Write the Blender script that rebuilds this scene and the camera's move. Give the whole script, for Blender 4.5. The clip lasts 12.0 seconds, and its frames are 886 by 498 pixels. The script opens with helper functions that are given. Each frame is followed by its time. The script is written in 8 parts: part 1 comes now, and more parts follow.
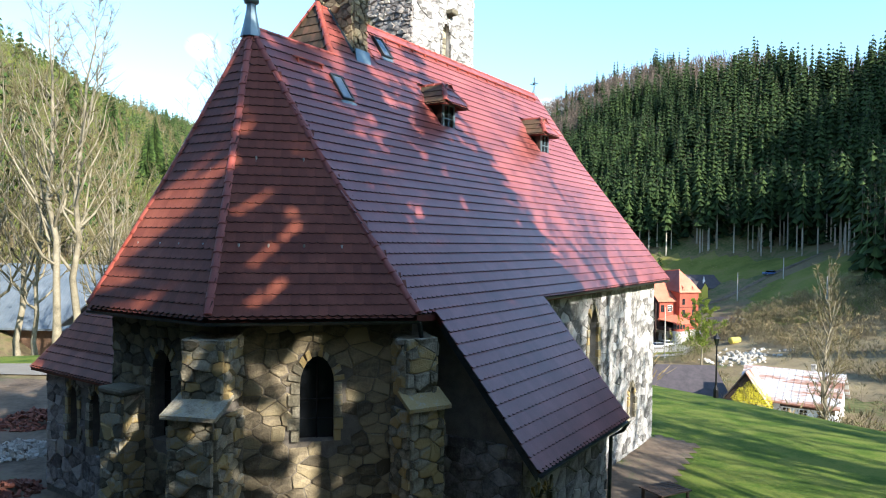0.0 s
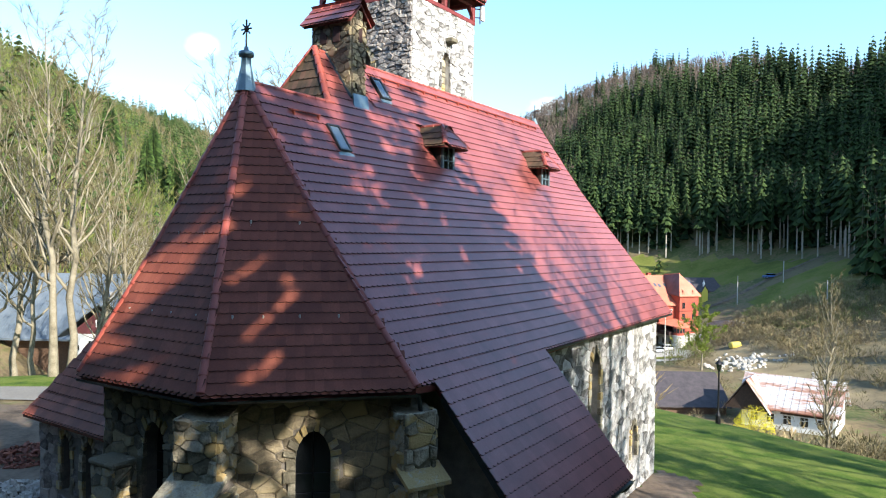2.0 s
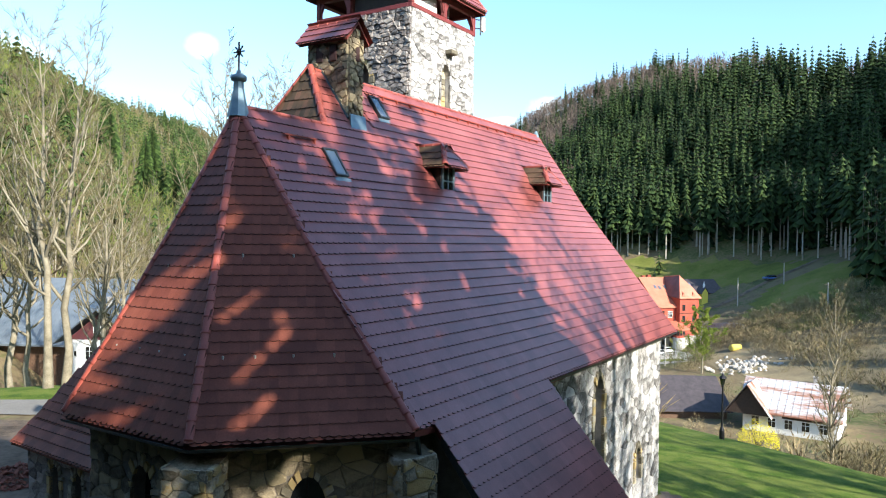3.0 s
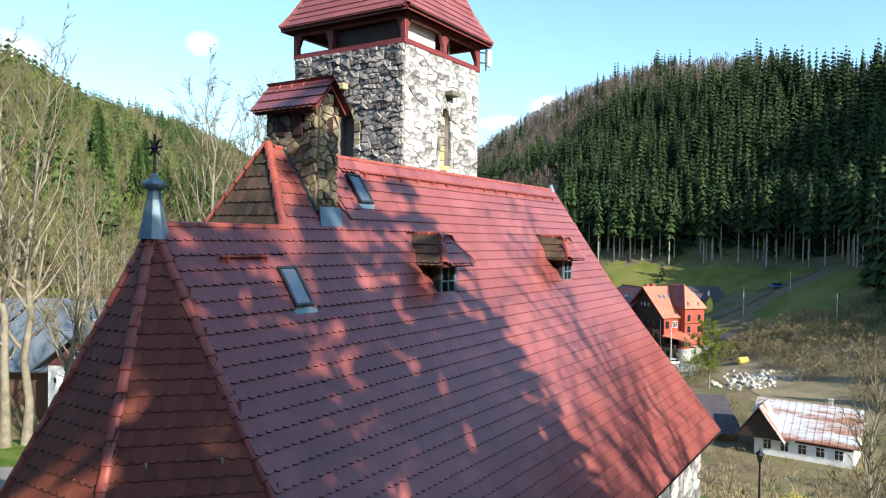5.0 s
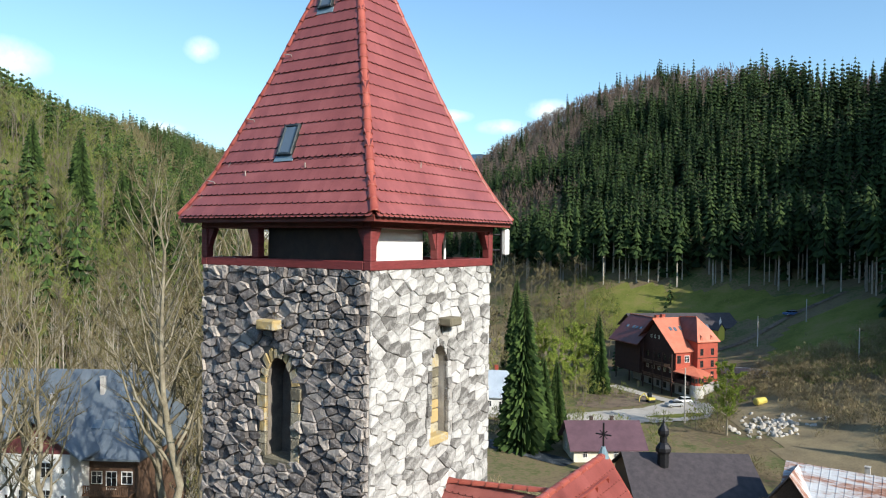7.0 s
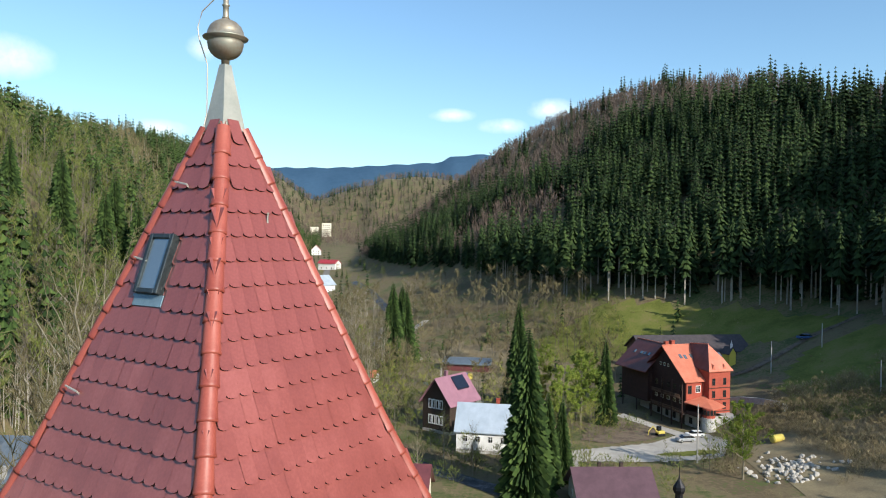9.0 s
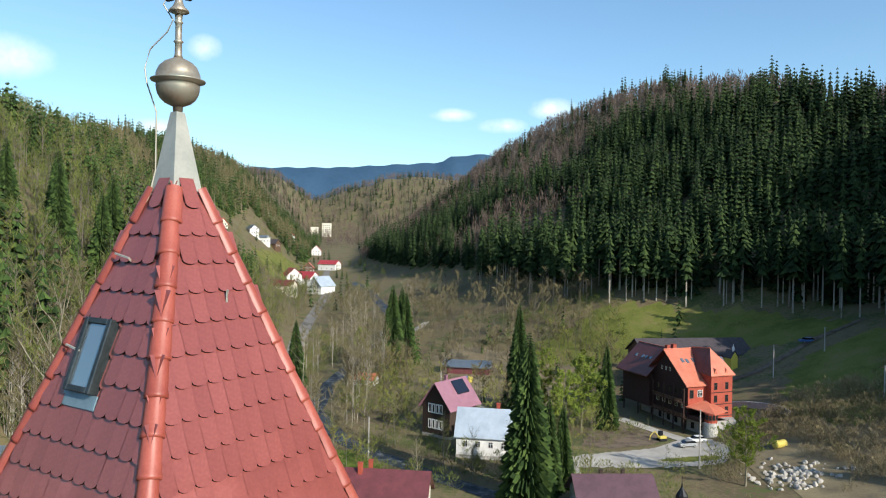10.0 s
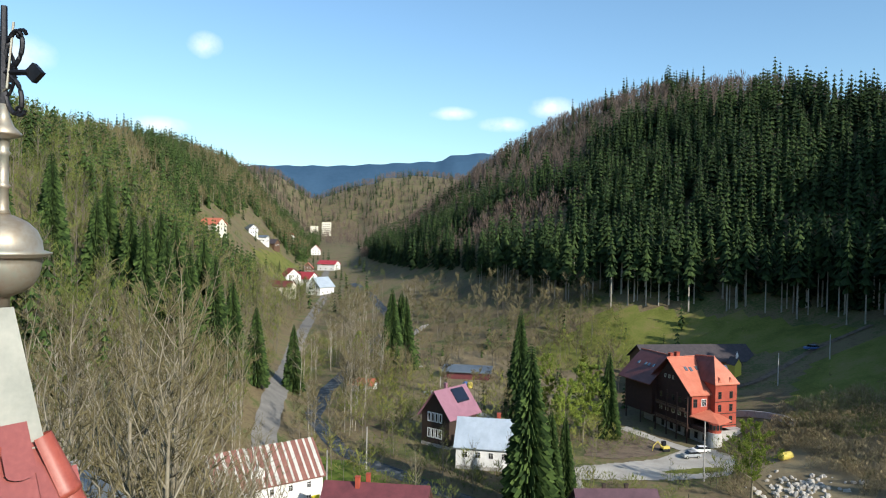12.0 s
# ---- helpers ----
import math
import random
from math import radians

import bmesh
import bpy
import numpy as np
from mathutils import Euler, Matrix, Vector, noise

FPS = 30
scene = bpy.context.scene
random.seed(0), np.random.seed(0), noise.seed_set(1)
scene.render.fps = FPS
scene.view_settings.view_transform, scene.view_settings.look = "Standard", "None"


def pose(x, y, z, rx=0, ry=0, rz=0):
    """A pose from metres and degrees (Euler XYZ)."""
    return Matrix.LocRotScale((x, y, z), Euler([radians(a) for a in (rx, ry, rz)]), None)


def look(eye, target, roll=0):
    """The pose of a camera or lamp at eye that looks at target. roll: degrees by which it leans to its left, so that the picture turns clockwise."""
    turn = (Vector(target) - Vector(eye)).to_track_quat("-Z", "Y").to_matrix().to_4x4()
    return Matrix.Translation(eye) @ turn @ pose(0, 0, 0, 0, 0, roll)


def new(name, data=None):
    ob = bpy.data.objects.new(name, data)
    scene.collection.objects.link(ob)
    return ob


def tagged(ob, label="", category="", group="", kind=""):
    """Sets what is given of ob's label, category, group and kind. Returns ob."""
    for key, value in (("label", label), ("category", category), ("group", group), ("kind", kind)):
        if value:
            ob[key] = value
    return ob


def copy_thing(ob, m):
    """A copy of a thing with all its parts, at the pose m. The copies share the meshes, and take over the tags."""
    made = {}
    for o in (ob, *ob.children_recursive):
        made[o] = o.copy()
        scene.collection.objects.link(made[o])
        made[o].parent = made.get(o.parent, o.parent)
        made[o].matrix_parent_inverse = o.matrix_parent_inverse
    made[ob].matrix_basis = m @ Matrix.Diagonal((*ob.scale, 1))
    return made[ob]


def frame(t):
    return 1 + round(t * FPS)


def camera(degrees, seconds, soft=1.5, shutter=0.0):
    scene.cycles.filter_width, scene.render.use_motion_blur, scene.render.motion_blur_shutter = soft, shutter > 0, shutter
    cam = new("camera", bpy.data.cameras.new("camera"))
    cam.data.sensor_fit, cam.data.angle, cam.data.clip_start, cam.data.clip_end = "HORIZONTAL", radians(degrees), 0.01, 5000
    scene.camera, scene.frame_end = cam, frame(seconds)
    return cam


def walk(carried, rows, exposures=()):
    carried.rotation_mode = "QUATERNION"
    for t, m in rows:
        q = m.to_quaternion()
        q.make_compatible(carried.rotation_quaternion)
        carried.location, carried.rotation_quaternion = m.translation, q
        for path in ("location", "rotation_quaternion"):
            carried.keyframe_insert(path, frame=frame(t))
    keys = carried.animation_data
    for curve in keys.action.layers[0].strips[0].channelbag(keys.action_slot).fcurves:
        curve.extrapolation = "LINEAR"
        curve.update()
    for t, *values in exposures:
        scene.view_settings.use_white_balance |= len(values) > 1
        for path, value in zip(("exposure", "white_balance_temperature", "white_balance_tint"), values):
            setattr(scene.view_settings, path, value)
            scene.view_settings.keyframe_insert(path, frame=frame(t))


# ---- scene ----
cam = camera(62.9, 12.0, 1.1)
PATH = [
    (0, (1.032, 0.025, 9.887), 2.010, -0.697, 0.853),
    (0.5, (1.029, 0.024, 10.234), 2.008, -0.695, 0.843),
    (1, (1.012, 0.092, 10.592), 1.998, -0.708, 0.824),
    (1.5, (1.011, 0.210, 10.955), 1.988, -0.748, 0.820),
    (2, (0.997, 0.441, 11.306), 1.975, -0.775, 0.825),
    (2.5, (0.977, 0.723, 11.650), 1.954, -0.791, 0.817),
    (3, (0.959, 1.055, 12.010), 1.938, -0.805, 0.814),
    (3.2, (0.926, 1.205, 12.111), 1.935, -0.808, 0.814),
    (4.8, (0.852, 4.359, 14.220), 1.918, -0.936, 0.889),
    (5, (0.781, 5.845, 14.820), 1.918, -0.929, 0.869),
    (5.5, (0.636, 9.282, 16.391), 1.915, -0.857, 0.757),
    (6, (0.496, 11.920, 18.146), 1.912, -0.687, 0.617),
    (6.5, (0.470, 13.953, 20.004), 1.935, -0.573, 0.590),
    (7, (0.531, 15.734, 21.955), 1.960, -0.575, 0.630),
    (7.2, (0.538, 16.762, 22.727), 1.965, -0.582, 0.641),
    (8.8, (0.679, 24.606, 27.979), 2.085, -0.649, 0.818),
    (9, (0.705, 24.916, 28.182), 2.089, -0.656, 0.834),
    (9.5, (0.707, 25.615, 28.599), 2.106, -0.678, 0.884),
    (10, (0.716, 26.331, 29.020), 2.115, -0.676, 0.884),
    (10.5, (0.709, 27.057, 29.454), 2.116, -0.684, 0.893),
    (11, (0.702, 27.800, 29.874), 2.119, -0.706, 0.930),
    (11.5, (0.628, 28.615, 30.314), 2.113, -0.740, 0.995),
    (12, (0.496, 29.464, 30.762), 2.103, -0.791, 1.125),
]
def heading(eye, yaw, pitch, roll):
    yaw, pitch = radians(yaw), radians(pitch)
    ahead = Vector((-math.sin(yaw) * math.cos(pitch), math.cos(yaw) * math.cos(pitch), math.sin(pitch)))
    return look(eye, Vector(eye) + ahead, roll)


walk(cam, [(t, heading(eye, yaw, pitch, roll)) for t, eye, yaw, pitch, roll in PATH], [(0, 1.42), (3, 1.28), (5, 1.0), (6.5, 0.60), (9, 0.36), (12, 0.32)])

# ---- world ----
SUN_TURN, SUN_RISE = 135.4, 29.0          # compass turn of the sun from +Y towards +X, and its height, in degrees
world = bpy.data.worlds.new("sky_world")
scene.world = world
world.use_nodes = True
wt = world.node_tree
sky = wt.nodes.new("ShaderNodeTexSky")
sky.sky_type, sky.sun_disc = "NISHITA", False
sky.sun_elevation, sky.sun_rotation = radians(SUN_RISE), radians(SUN_TURN)
sky.air_density, sky.dust_density, sky.ozone_density = 1.0, 0.9, 1.4
back = wt.nodes["Background"]
# small fair-weather clouds low over the hills: compass turn and height in degrees, width, height
geo = wt.nodes.new("ShaderNodeTexCoord")
cloud = wt.nodes.new("ShaderNodeTexNoise")
cloud.inputs["Scale"].default_value, cloud.inputs["Detail"].default_value, cloud.inputs["Roughness"].default_value = 34.0, 6.0, 0.62
wt.links.new(geo.outputs["Generated"], cloud.inputs["Vector"])
cover = None
for turn, rise, wide, high in ((-33.2, 11.9, 3.6, 2.0), (-20.5, 13.9, 1.6, 1.3), (6.2, 10.3, 2.6, 1.1), (-1.5, 9.8, 2.4, 0.7), (-23.6, 7.9, 3.0, 0.9), (2.5, 9.0, 2.6, 0.8), (60.0, 17.0, 5.0, 1.6), (-70.0, 18.0, 6.0, 1.8), (140.0, 14.0, 5.0, 1.5)):
    d = Vector((math.sin(radians(turn)) * math.cos(radians(rise)), math.cos(radians(turn)) * math.cos(radians(rise)), math.sin(radians(rise))))
    side = Vector((d.y, -d.x, 0)).normalized()
    up = side.cross(d)
    mp = wt.nodes.new("ShaderNodeMapping")
    mp.vector_type = "TEXTURE"
    mp.inputs["Location"].default_value = d
    mp.inputs["Rotation"].default_value = Matrix((side, d, up)).transposed().to_euler()
    mp.inputs["Scale"].default_value = (radians(wide), radians(20), radians(high))
    ball = wt.nodes.new("ShaderNodeTexGradient")
    ball.gradient_type = "SPHERICAL"
    wt.links.new(geo.outputs["Generated"], mp.inputs["Vector"])
    wt.links.new(mp.outputs["Vector"], ball.inputs["Vector"])
    if cover is None:
        cover = ball.outputs["Fac"]
    else:
        more = wt.nodes.new("ShaderNodeMath")
        more.operation = "MAXIMUM"
        wt.links.new(cover, more.inputs[0])
        wt.links.new(ball.outputs["Fac"], more.inputs[1])
        cover = more.outputs[0]
puff = wt.nodes.new("ShaderNodeMath")
puff.operation = "MULTIPLY"
wt.links.new(cover, puff.inputs[0])
wt.links.new(cloud.outputs["Fac"], puff.inputs[1])
ramp = wt.nodes.new("ShaderNodeValToRGB")
ramp.color_ramp.elements[0].position, ramp.color_ramp.elements[1].position = 0.09, 0.50
mixc = wt.nodes.new("ShaderNodeMix")
mixc.data_type = "RGBA"
mixc.inputs[7].default_value = (6.6, 6.3, 6.2, 1)
wt.links.new(puff.outputs[0], ramp.inputs["Fac"])
wt.links.new(ramp.outputs["Color"], mixc.inputs[0])
wt.links.new(sky.outputs["Color"], mixc.inputs[6])
tint = wt.nodes.new("ShaderNodeMix")
tint.data_type, tint.blend_type = "RGBA", "MULTIPLY"
tint.inputs[0].default_value, tint.inputs[7].default_value = 1.0, (0.86, 1.07, 1.15, 1)
wt.links.new(mixc.outputs[2], tint.inputs[6])
wt.links.new(tint.outputs[2], back.inputs["Color"])
back.inputs["Strength"].default_value = 0.14
sun_data = bpy.data.lights.new("sun", "SUN")
sun_data.energy, sun_data.angle, sun_data.color = 4.9, radians(0.53), (1.0, 0.93, 0.82)
sun = new("sun", sun_data)
TO_SUN = Vector((math.sin(radians(SUN_TURN)) * math.cos(radians(SUN_RISE)), math.cos(radians(SUN_TURN)) * math.cos(radians(SUN_RISE)), math.sin(radians(SUN_RISE))))
sun.matrix_world = look(TO_SUN * 100, (0, 0, 0))


# ---- materials ----
def material(name, colours, rough=0.8, scale=4.0, fine=40.0, bump=0.15, metal=0.0, spread=0.0, island=False, detail=6.0, stretch=(1, 1, 1), gloss=0.5, dist=0.02):
    """A surface mottled between colours at two scales, with fine relief. spread: how far each object or island differs in lightness."""
    m = bpy.data.materials.new(name)
    m.use_nodes = True
    t = m.node_tree
    n, ln = t.nodes, t.links
    p = n["Principled BSDF"]
    co = n.new("ShaderNodeTexCoord")
    mp = n.new("ShaderNodeMapping")
    mp.inputs["Scale"].default_value = stretch
    ln.new(co.outputs["Object"], mp.inputs["Vector"])
    a = n.new("ShaderNodeTexNoise")
    a.inputs["Scale"].default_value, a.inputs["Detail"].default_value, a.inputs["Roughness"].default_value = scale, detail, 0.62
    b = n.new("ShaderNodeTexNoise")
    b.inputs["Scale"].default_value, b.inputs["Detail"].default_value = fine, 4.0
    ln.new(mp.outputs["Vector"], a.inputs["Vector"])
    ln.new(mp.outputs["Vector"], b.inputs["Vector"])
    mix = n.new("ShaderNodeMath")
    mix.operation = "MULTIPLY_ADD"
    mix.inputs[1].default_value, mix.inputs[2].default_value = 0.35, -0.175
    ln.new(b.outputs["Fac"], mix.inputs[0])
    add = n.new("ShaderNodeMath")
    add.operation = "ADD"
    ln.new(a.outputs["Fac"], add.inputs[0])
    ln.new(mix.outputs[0], add.inputs[1])
    last = add
    if spread:
        if island:
            g = n.new("ShaderNodeNewGeometry")
            rnd = g.outputs["Random Per Island"]
        else:
            g = n.new("ShaderNodeObjectInfo")
            rnd = g.outputs["Random"]
        sp = n.new("ShaderNodeMath")
        sp.operation = "MULTIPLY_ADD"
        sp.inputs[1].default_value, sp.inputs[2].default_value = spread, -spread / 2
        ln.new(rnd, sp.inputs[0])
        ad2 = n.new("ShaderNodeMath")
        ad2.operation = "ADD"
        ln.new(add.outputs[0], ad2.inputs[0])
        ln.new(sp.outputs[0], ad2.inputs[1])
        last = ad2
    r = n.new("ShaderNodeValToRGB")
    el = r.color_ramp.elements
    while len(el) < len(colours):
        el.new(0.5)
    for k, c in enumerate(colours):
        el[k].position = 0.28 + 0.44 * k / max(1, len(colours) - 1)
        el[k].color = (*c, 1)
    ln.new(last.outputs[0], r.inputs["Fac"])
    ln.new(r.outputs["Color"], p.inputs["Base Color"])
    p.inputs["Roughness"].default_value, p.inputs["Metallic"].default_value = rough, metal
    p.inputs["Specular IOR Level"].default_value = gloss
    if bump:
        bp = n.new("ShaderNodeBump")
        bp.inputs["Strength"].default_value, bp.inputs["Distance"].default_value = bump, dist
        ln.new(last.outputs[0], bp.inputs["Height"])
        ln.new(bp.outputs["Normal"], p.inputs["Normal"])
    return m


def plain(name, colour, rough=0.5, metal=0.0, gloss=0.5):
    m = bpy.data.materials.new(name)
    m.use_nodes = True
    p = m.node_tree.nodes["Principled BSDF"]
    p.inputs["Base Color"].default_value = (*colour, 1)
    p.inputs["Roughness"].default_value, p.inputs["Metallic"].default_value = rough, metal
    p.inputs["Specular IOR Level"].default_value = gloss
    return m


TILE = material("clay_tile", [(0.195, 0.050, 0.042), (0.26, 0.071, 0.060), (0.34, 0.104, 0.090)], 0.30, 0.9, 30, 0.06, spread=0.14, gloss=0.75)
TILE_JOINED = material("clay_tile_joined", [(0.195, 0.050, 0.042), (0.26, 0.071, 0.060), (0.34, 0.104, 0.090)], 0.30, 0.9, 30, 0.06, spread=0.14, island=True, gloss=0.75)
TILE_BROWN = material("brown_clay_tile", [(0.135, 0.036, 0.022), (0.195, 0.055, 0.033), (0.27, 0.083, 0.050)], 0.5, 0.9, 30, 0.06, spread=0.2, gloss=0.25)
TILE_BROWN_JOINED = material("brown_clay_tile_joined", [(0.135, 0.036, 0.022), (0.195, 0.055, 0.033), (0.27, 0.083, 0.050)], 0.5, 0.9, 30, 0.06, spread=0.2, island=True, gloss=0.25)
# near-black tile ends: grime, and the gap shadow under each course painted in
TILE_END = material("shadow_dark_tile_end", [(0.022, 0.010, 0.010), (0.05, 0.02, 0.018)], 0.9, 5, 40, 0.1)
TILE_BED = material("tile_underside", [(0.12, 0.028, 0.024), (0.2, 0.045, 0.035)], 0.6, 3, 40, 0.2)
# mossy tile, with the shade of east-facing slopes added to its colour
SHADED_MOSS = material("shaded_mossy_tile", [(0.045, 0.032, 0.016), (0.095, 0.058, 0.03), (0.15, 0.075, 0.045)], 0.7, 1.5, 20, 0.2, spread=0.3, island=True)
CAP = material("hip_cap_tile", [(0.25, 0.052, 0.036), (0.37, 0.092, 0.064)], 0.45, 3, 50, 0.08, spread=0.25)
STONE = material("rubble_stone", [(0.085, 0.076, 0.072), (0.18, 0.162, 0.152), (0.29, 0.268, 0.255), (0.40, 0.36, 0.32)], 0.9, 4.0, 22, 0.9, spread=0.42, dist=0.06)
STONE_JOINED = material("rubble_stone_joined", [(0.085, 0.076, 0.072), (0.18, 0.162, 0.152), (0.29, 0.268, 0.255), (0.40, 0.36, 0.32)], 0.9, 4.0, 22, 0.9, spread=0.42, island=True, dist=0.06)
# south faces: limed stone, made paler than STONE to hold the sunlight
SUNLIT_LIMED = material("sunlit_limed_stone", [(0.11, 0.105, 0.10), (0.27, 0.265, 0.255), (0.42, 0.415, 0.405), (0.52, 0.515, 0.505)], 0.9, 3.4, 18, 0.9, spread=0.42, dist=0.05)
SUNLIT_LIMED_JOINED = material("sunlit_limed_stone_joined", [(0.11, 0.105, 0.10), (0.27, 0.265, 0.255), (0.42, 0.415, 0.405), (0.52, 0.515, 0.505)], 0.9, 3.4, 18, 0.9, spread=0.42, island=True, dist=0.05)
SUNLIT_MORTAR = material("sunlit_lime_pointing", [(0.22, 0.21, 0.20), (0.42, 0.41, 0.39)], 0.95, 3, 40, 0.5)
PALE = material("pale_sandstone", [(0.15, 0.135, 0.095), (0.29, 0.26, 0.19), (0.42, 0.385, 0.29), (0.44, 0.33, 0.15)], 0.9, 3.5, 24, 1.0, spread=0.7, dist=0.05)
PALE_JOINED = material("pale_sandstone_joined", [(0.15, 0.135, 0.095), (0.29, 0.26, 0.19), (0.42, 0.385, 0.29), (0.44, 0.33, 0.15)], 0.9, 3.5, 24, 1.0, spread=0.7, island=True, dist=0.05)
APSE_STONE = material("brown_apse_stone", [(0.09, 0.075, 0.05), (0.17, 0.14, 0.095), (0.26, 0.215, 0.14), (0.34, 0.28, 0.17)], 0.9, 4, 22, 0.8, spread=0.6, dist=0.06)
APSE_JOINED = material("brown_apse_stone_joined", [(0.09, 0.075, 0.05), (0.17, 0.14, 0.095), (0.26, 0.215, 0.14), (0.34, 0.28, 0.17)], 0.9, 4, 22, 0.8, spread=0.6, island=True, dist=0.06)
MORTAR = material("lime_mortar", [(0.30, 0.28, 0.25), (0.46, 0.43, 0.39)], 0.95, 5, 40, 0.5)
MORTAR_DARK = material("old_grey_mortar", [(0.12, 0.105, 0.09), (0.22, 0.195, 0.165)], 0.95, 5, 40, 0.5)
RED_WOOD = material("red_stained_timber", [(0.12, 0.022, 0.022), (0.22, 0.04, 0.04)], 0.6, 4, 60, 0.2, stretch=(1, 1, 6))
DARK_WOOD = material("dark_stained_timber", [(0.025, 0.016, 0.012), (0.06, 0.038, 0.028)], 0.75, 4, 50, 0.25)
BROWN_WOOD = material("brown_timber", [(0.07, 0.04, 0.025), (0.15, 0.085, 0.05)], 0.75, 4, 50, 0.25)
LEAD = material("grey_lead_sheet", [(0.36, 0.37, 0.33), (0.50, 0.50, 0.44)], 0.5, 3, 30, 0.1, metal=0.4)
BLUE_ZINC = material("blue_grey_zinc", [(0.14, 0.22, 0.27), (0.24, 0.34, 0.39)], 0.45, 3, 30, 0.1, metal=0.4)
GUTTER = material("dark_metal_gutter", [(0.03, 0.04, 0.045), (0.07, 0.085, 0.09)], 0.4, 5, 40, 0.05, metal=0.6)
IRON = material("black_wrought_iron", [(0.012, 0.013, 0.016), (0.04, 0.04, 0.045)], 0.5, 8, 60, 0.15, metal=0.7)
COPPER = material("patinated_copper", [(0.30, 0.24, 0.17), (0.36, 0.33, 0.27), (0.30, 0.36, 0.30)], 0.48, 3, 30, 0.1, metal=0.55)
PLASTER = material("white_plaster", [(0.62, 0.62, 0.60), (0.80, 0.80, 0.78)], 0.9, 0.8, 30, 0.1)
CREAM = material("cream_plaster", [(0.55, 0.52, 0.42), (0.72, 0.69, 0.58)], 0.9, 0.8, 30, 0.1)
GLASS_DARK = plain("dark_window_glass", (0.015, 0.018, 0.022), 0.06, 0.0, 0.8)
GLASS_SKY = plain("skylight_glass", (0.22, 0.27, 0.30), 0.04, 0.6, 0.9)
WHITE_PAINT = plain("white_paint", (0.75, 0.75, 0.73), 0.5)

# ---- ground ----
def soft(v, k):
    """A ramp that is 0 below zero and v above, rounded over k."""
    return k * np.logaddexp(0.0, np.asarray(v, float) / k)


def rough_field(x, y):
    return (np.sin(x * 0.021 + 1.3 * np.sin(y * 0.017)) + np.sin(y * 0.027 + 0.7 + 1.1 * np.sin(x * 0.013)) + 0.5 * np.sin(x * 0.07 + y * 0.05) + 0.4 * np.sin(x * 0.11 - y * 0.083 + 2))


def foot_left(y):
    return np.interp(y, [-200, 40, 100, 160, 220, 300, 500, 800, 1200, 1800], [-80, -66, -62, -58, -64, -86, -122, -168, -235, -360])


def foot_right(y):
    return np.interp(y, [-300, 100, 150, 200, 260, 280, 295, 310, 330, 420, 520, 700, 1000, 1500], [330, 170, 142, 132, 122, 117, 103, 84, 58, 6, -44, -100, -150, -240])


def ground_z(x, y):
    """Height of the land: the churchyard terrace, the valley floor and the wooded hills on both sides."""
    x, y = np.asarray(x, float), np.asarray(y, float)
    floor = -19.0 + 0.05 * (soft(y - 300, 40) - soft(y - 1100, 60))
    edge = np.maximum(0.77 * x + 0.64 * y - 38.5, 0.75 * (y - 56) - 0.35 * (x + 20))
    terrace = 1.7 - 0.44 * soft(edge, 2.0) + 0.03 * rough_field(x * 4, y * 4)
    base = floor + soft(terrace - floor, 2.0)
    way = x / np.maximum(y - 29.5, 60.0)
    near = np.clip((y - 20) / 60, 0.25, 1)
    left = -4.0 + np.interp(y, [300, 700, 1000], [0.72, 0.95, 1.1]) * (foot_left(y) - x) * near
    cap_left = np.interp(way, [-2.0, -0.665, -0.583, -0.502, -0.422, -0.39, -0.302, -0.246, -0.182, -0.1], [72, 68, 80, 88, 110, 112, 131, 110, 84, 40])
    left = cap_left - soft(cap_left - left, 7)
    off = x - foot_right(y)
    # beyond the view the right hill is raised to shade the valley side
    steep = np.clip((way - 0.66) / 0.2, 0, 1) * np.clip((330 - y) / 60, 0, 1)
    right = 5.0 + np.where(off > 0, np.interp(y, [260, 600, 1000], [0.45, 0.66, 0.90]) + 0.5 * steep, 0.34) * off
    cap_right = np.interp(way, [-0.1, -0.026, 0.027, 0.05, 0.096, 0.134, 0.172, 0.217, 0.263, 0.323, 0.383, 0.459, 0.504, 0.553, 1.2], [40, 80, 110, 121, 134, 142, 148, 152, 155, 145, 137, 119, 108, 110, 160])
    cap_right = cap_right - 5
    right = cap_right - soft(cap_right - right, 7)
    hills = soft(np.maximum(left, right) - base, 3)
    hills = hills * (1 - np.exp(-(((x - 50) / 17) ** 2 + ((y - 208) / 20) ** 2) ** 1.5))
    hills = hills + rough_field(x, y) * np.clip(hills / 40, 0, 1) * 2.0
    mid = 138 * np.exp(-(((x + 200) / 260) ** 2 + ((y - 1750) / 300) ** 2))
    return base + hills + mid


def axis(lo, hi, fine_lo, fine_hi, step, growth):
    mid = list(np.arange(fine_lo, fine_hi, step))
    out, s = [], step
    v = fine_lo
    while v > lo:
        s *= growth
        v -= s
        out.append(v)
    up, s, v = [], step, mid[-1]
    while v < hi:
        s *= growth
        v += s
        up.append(v)
    return np.array(out[::-1] + mid + up)


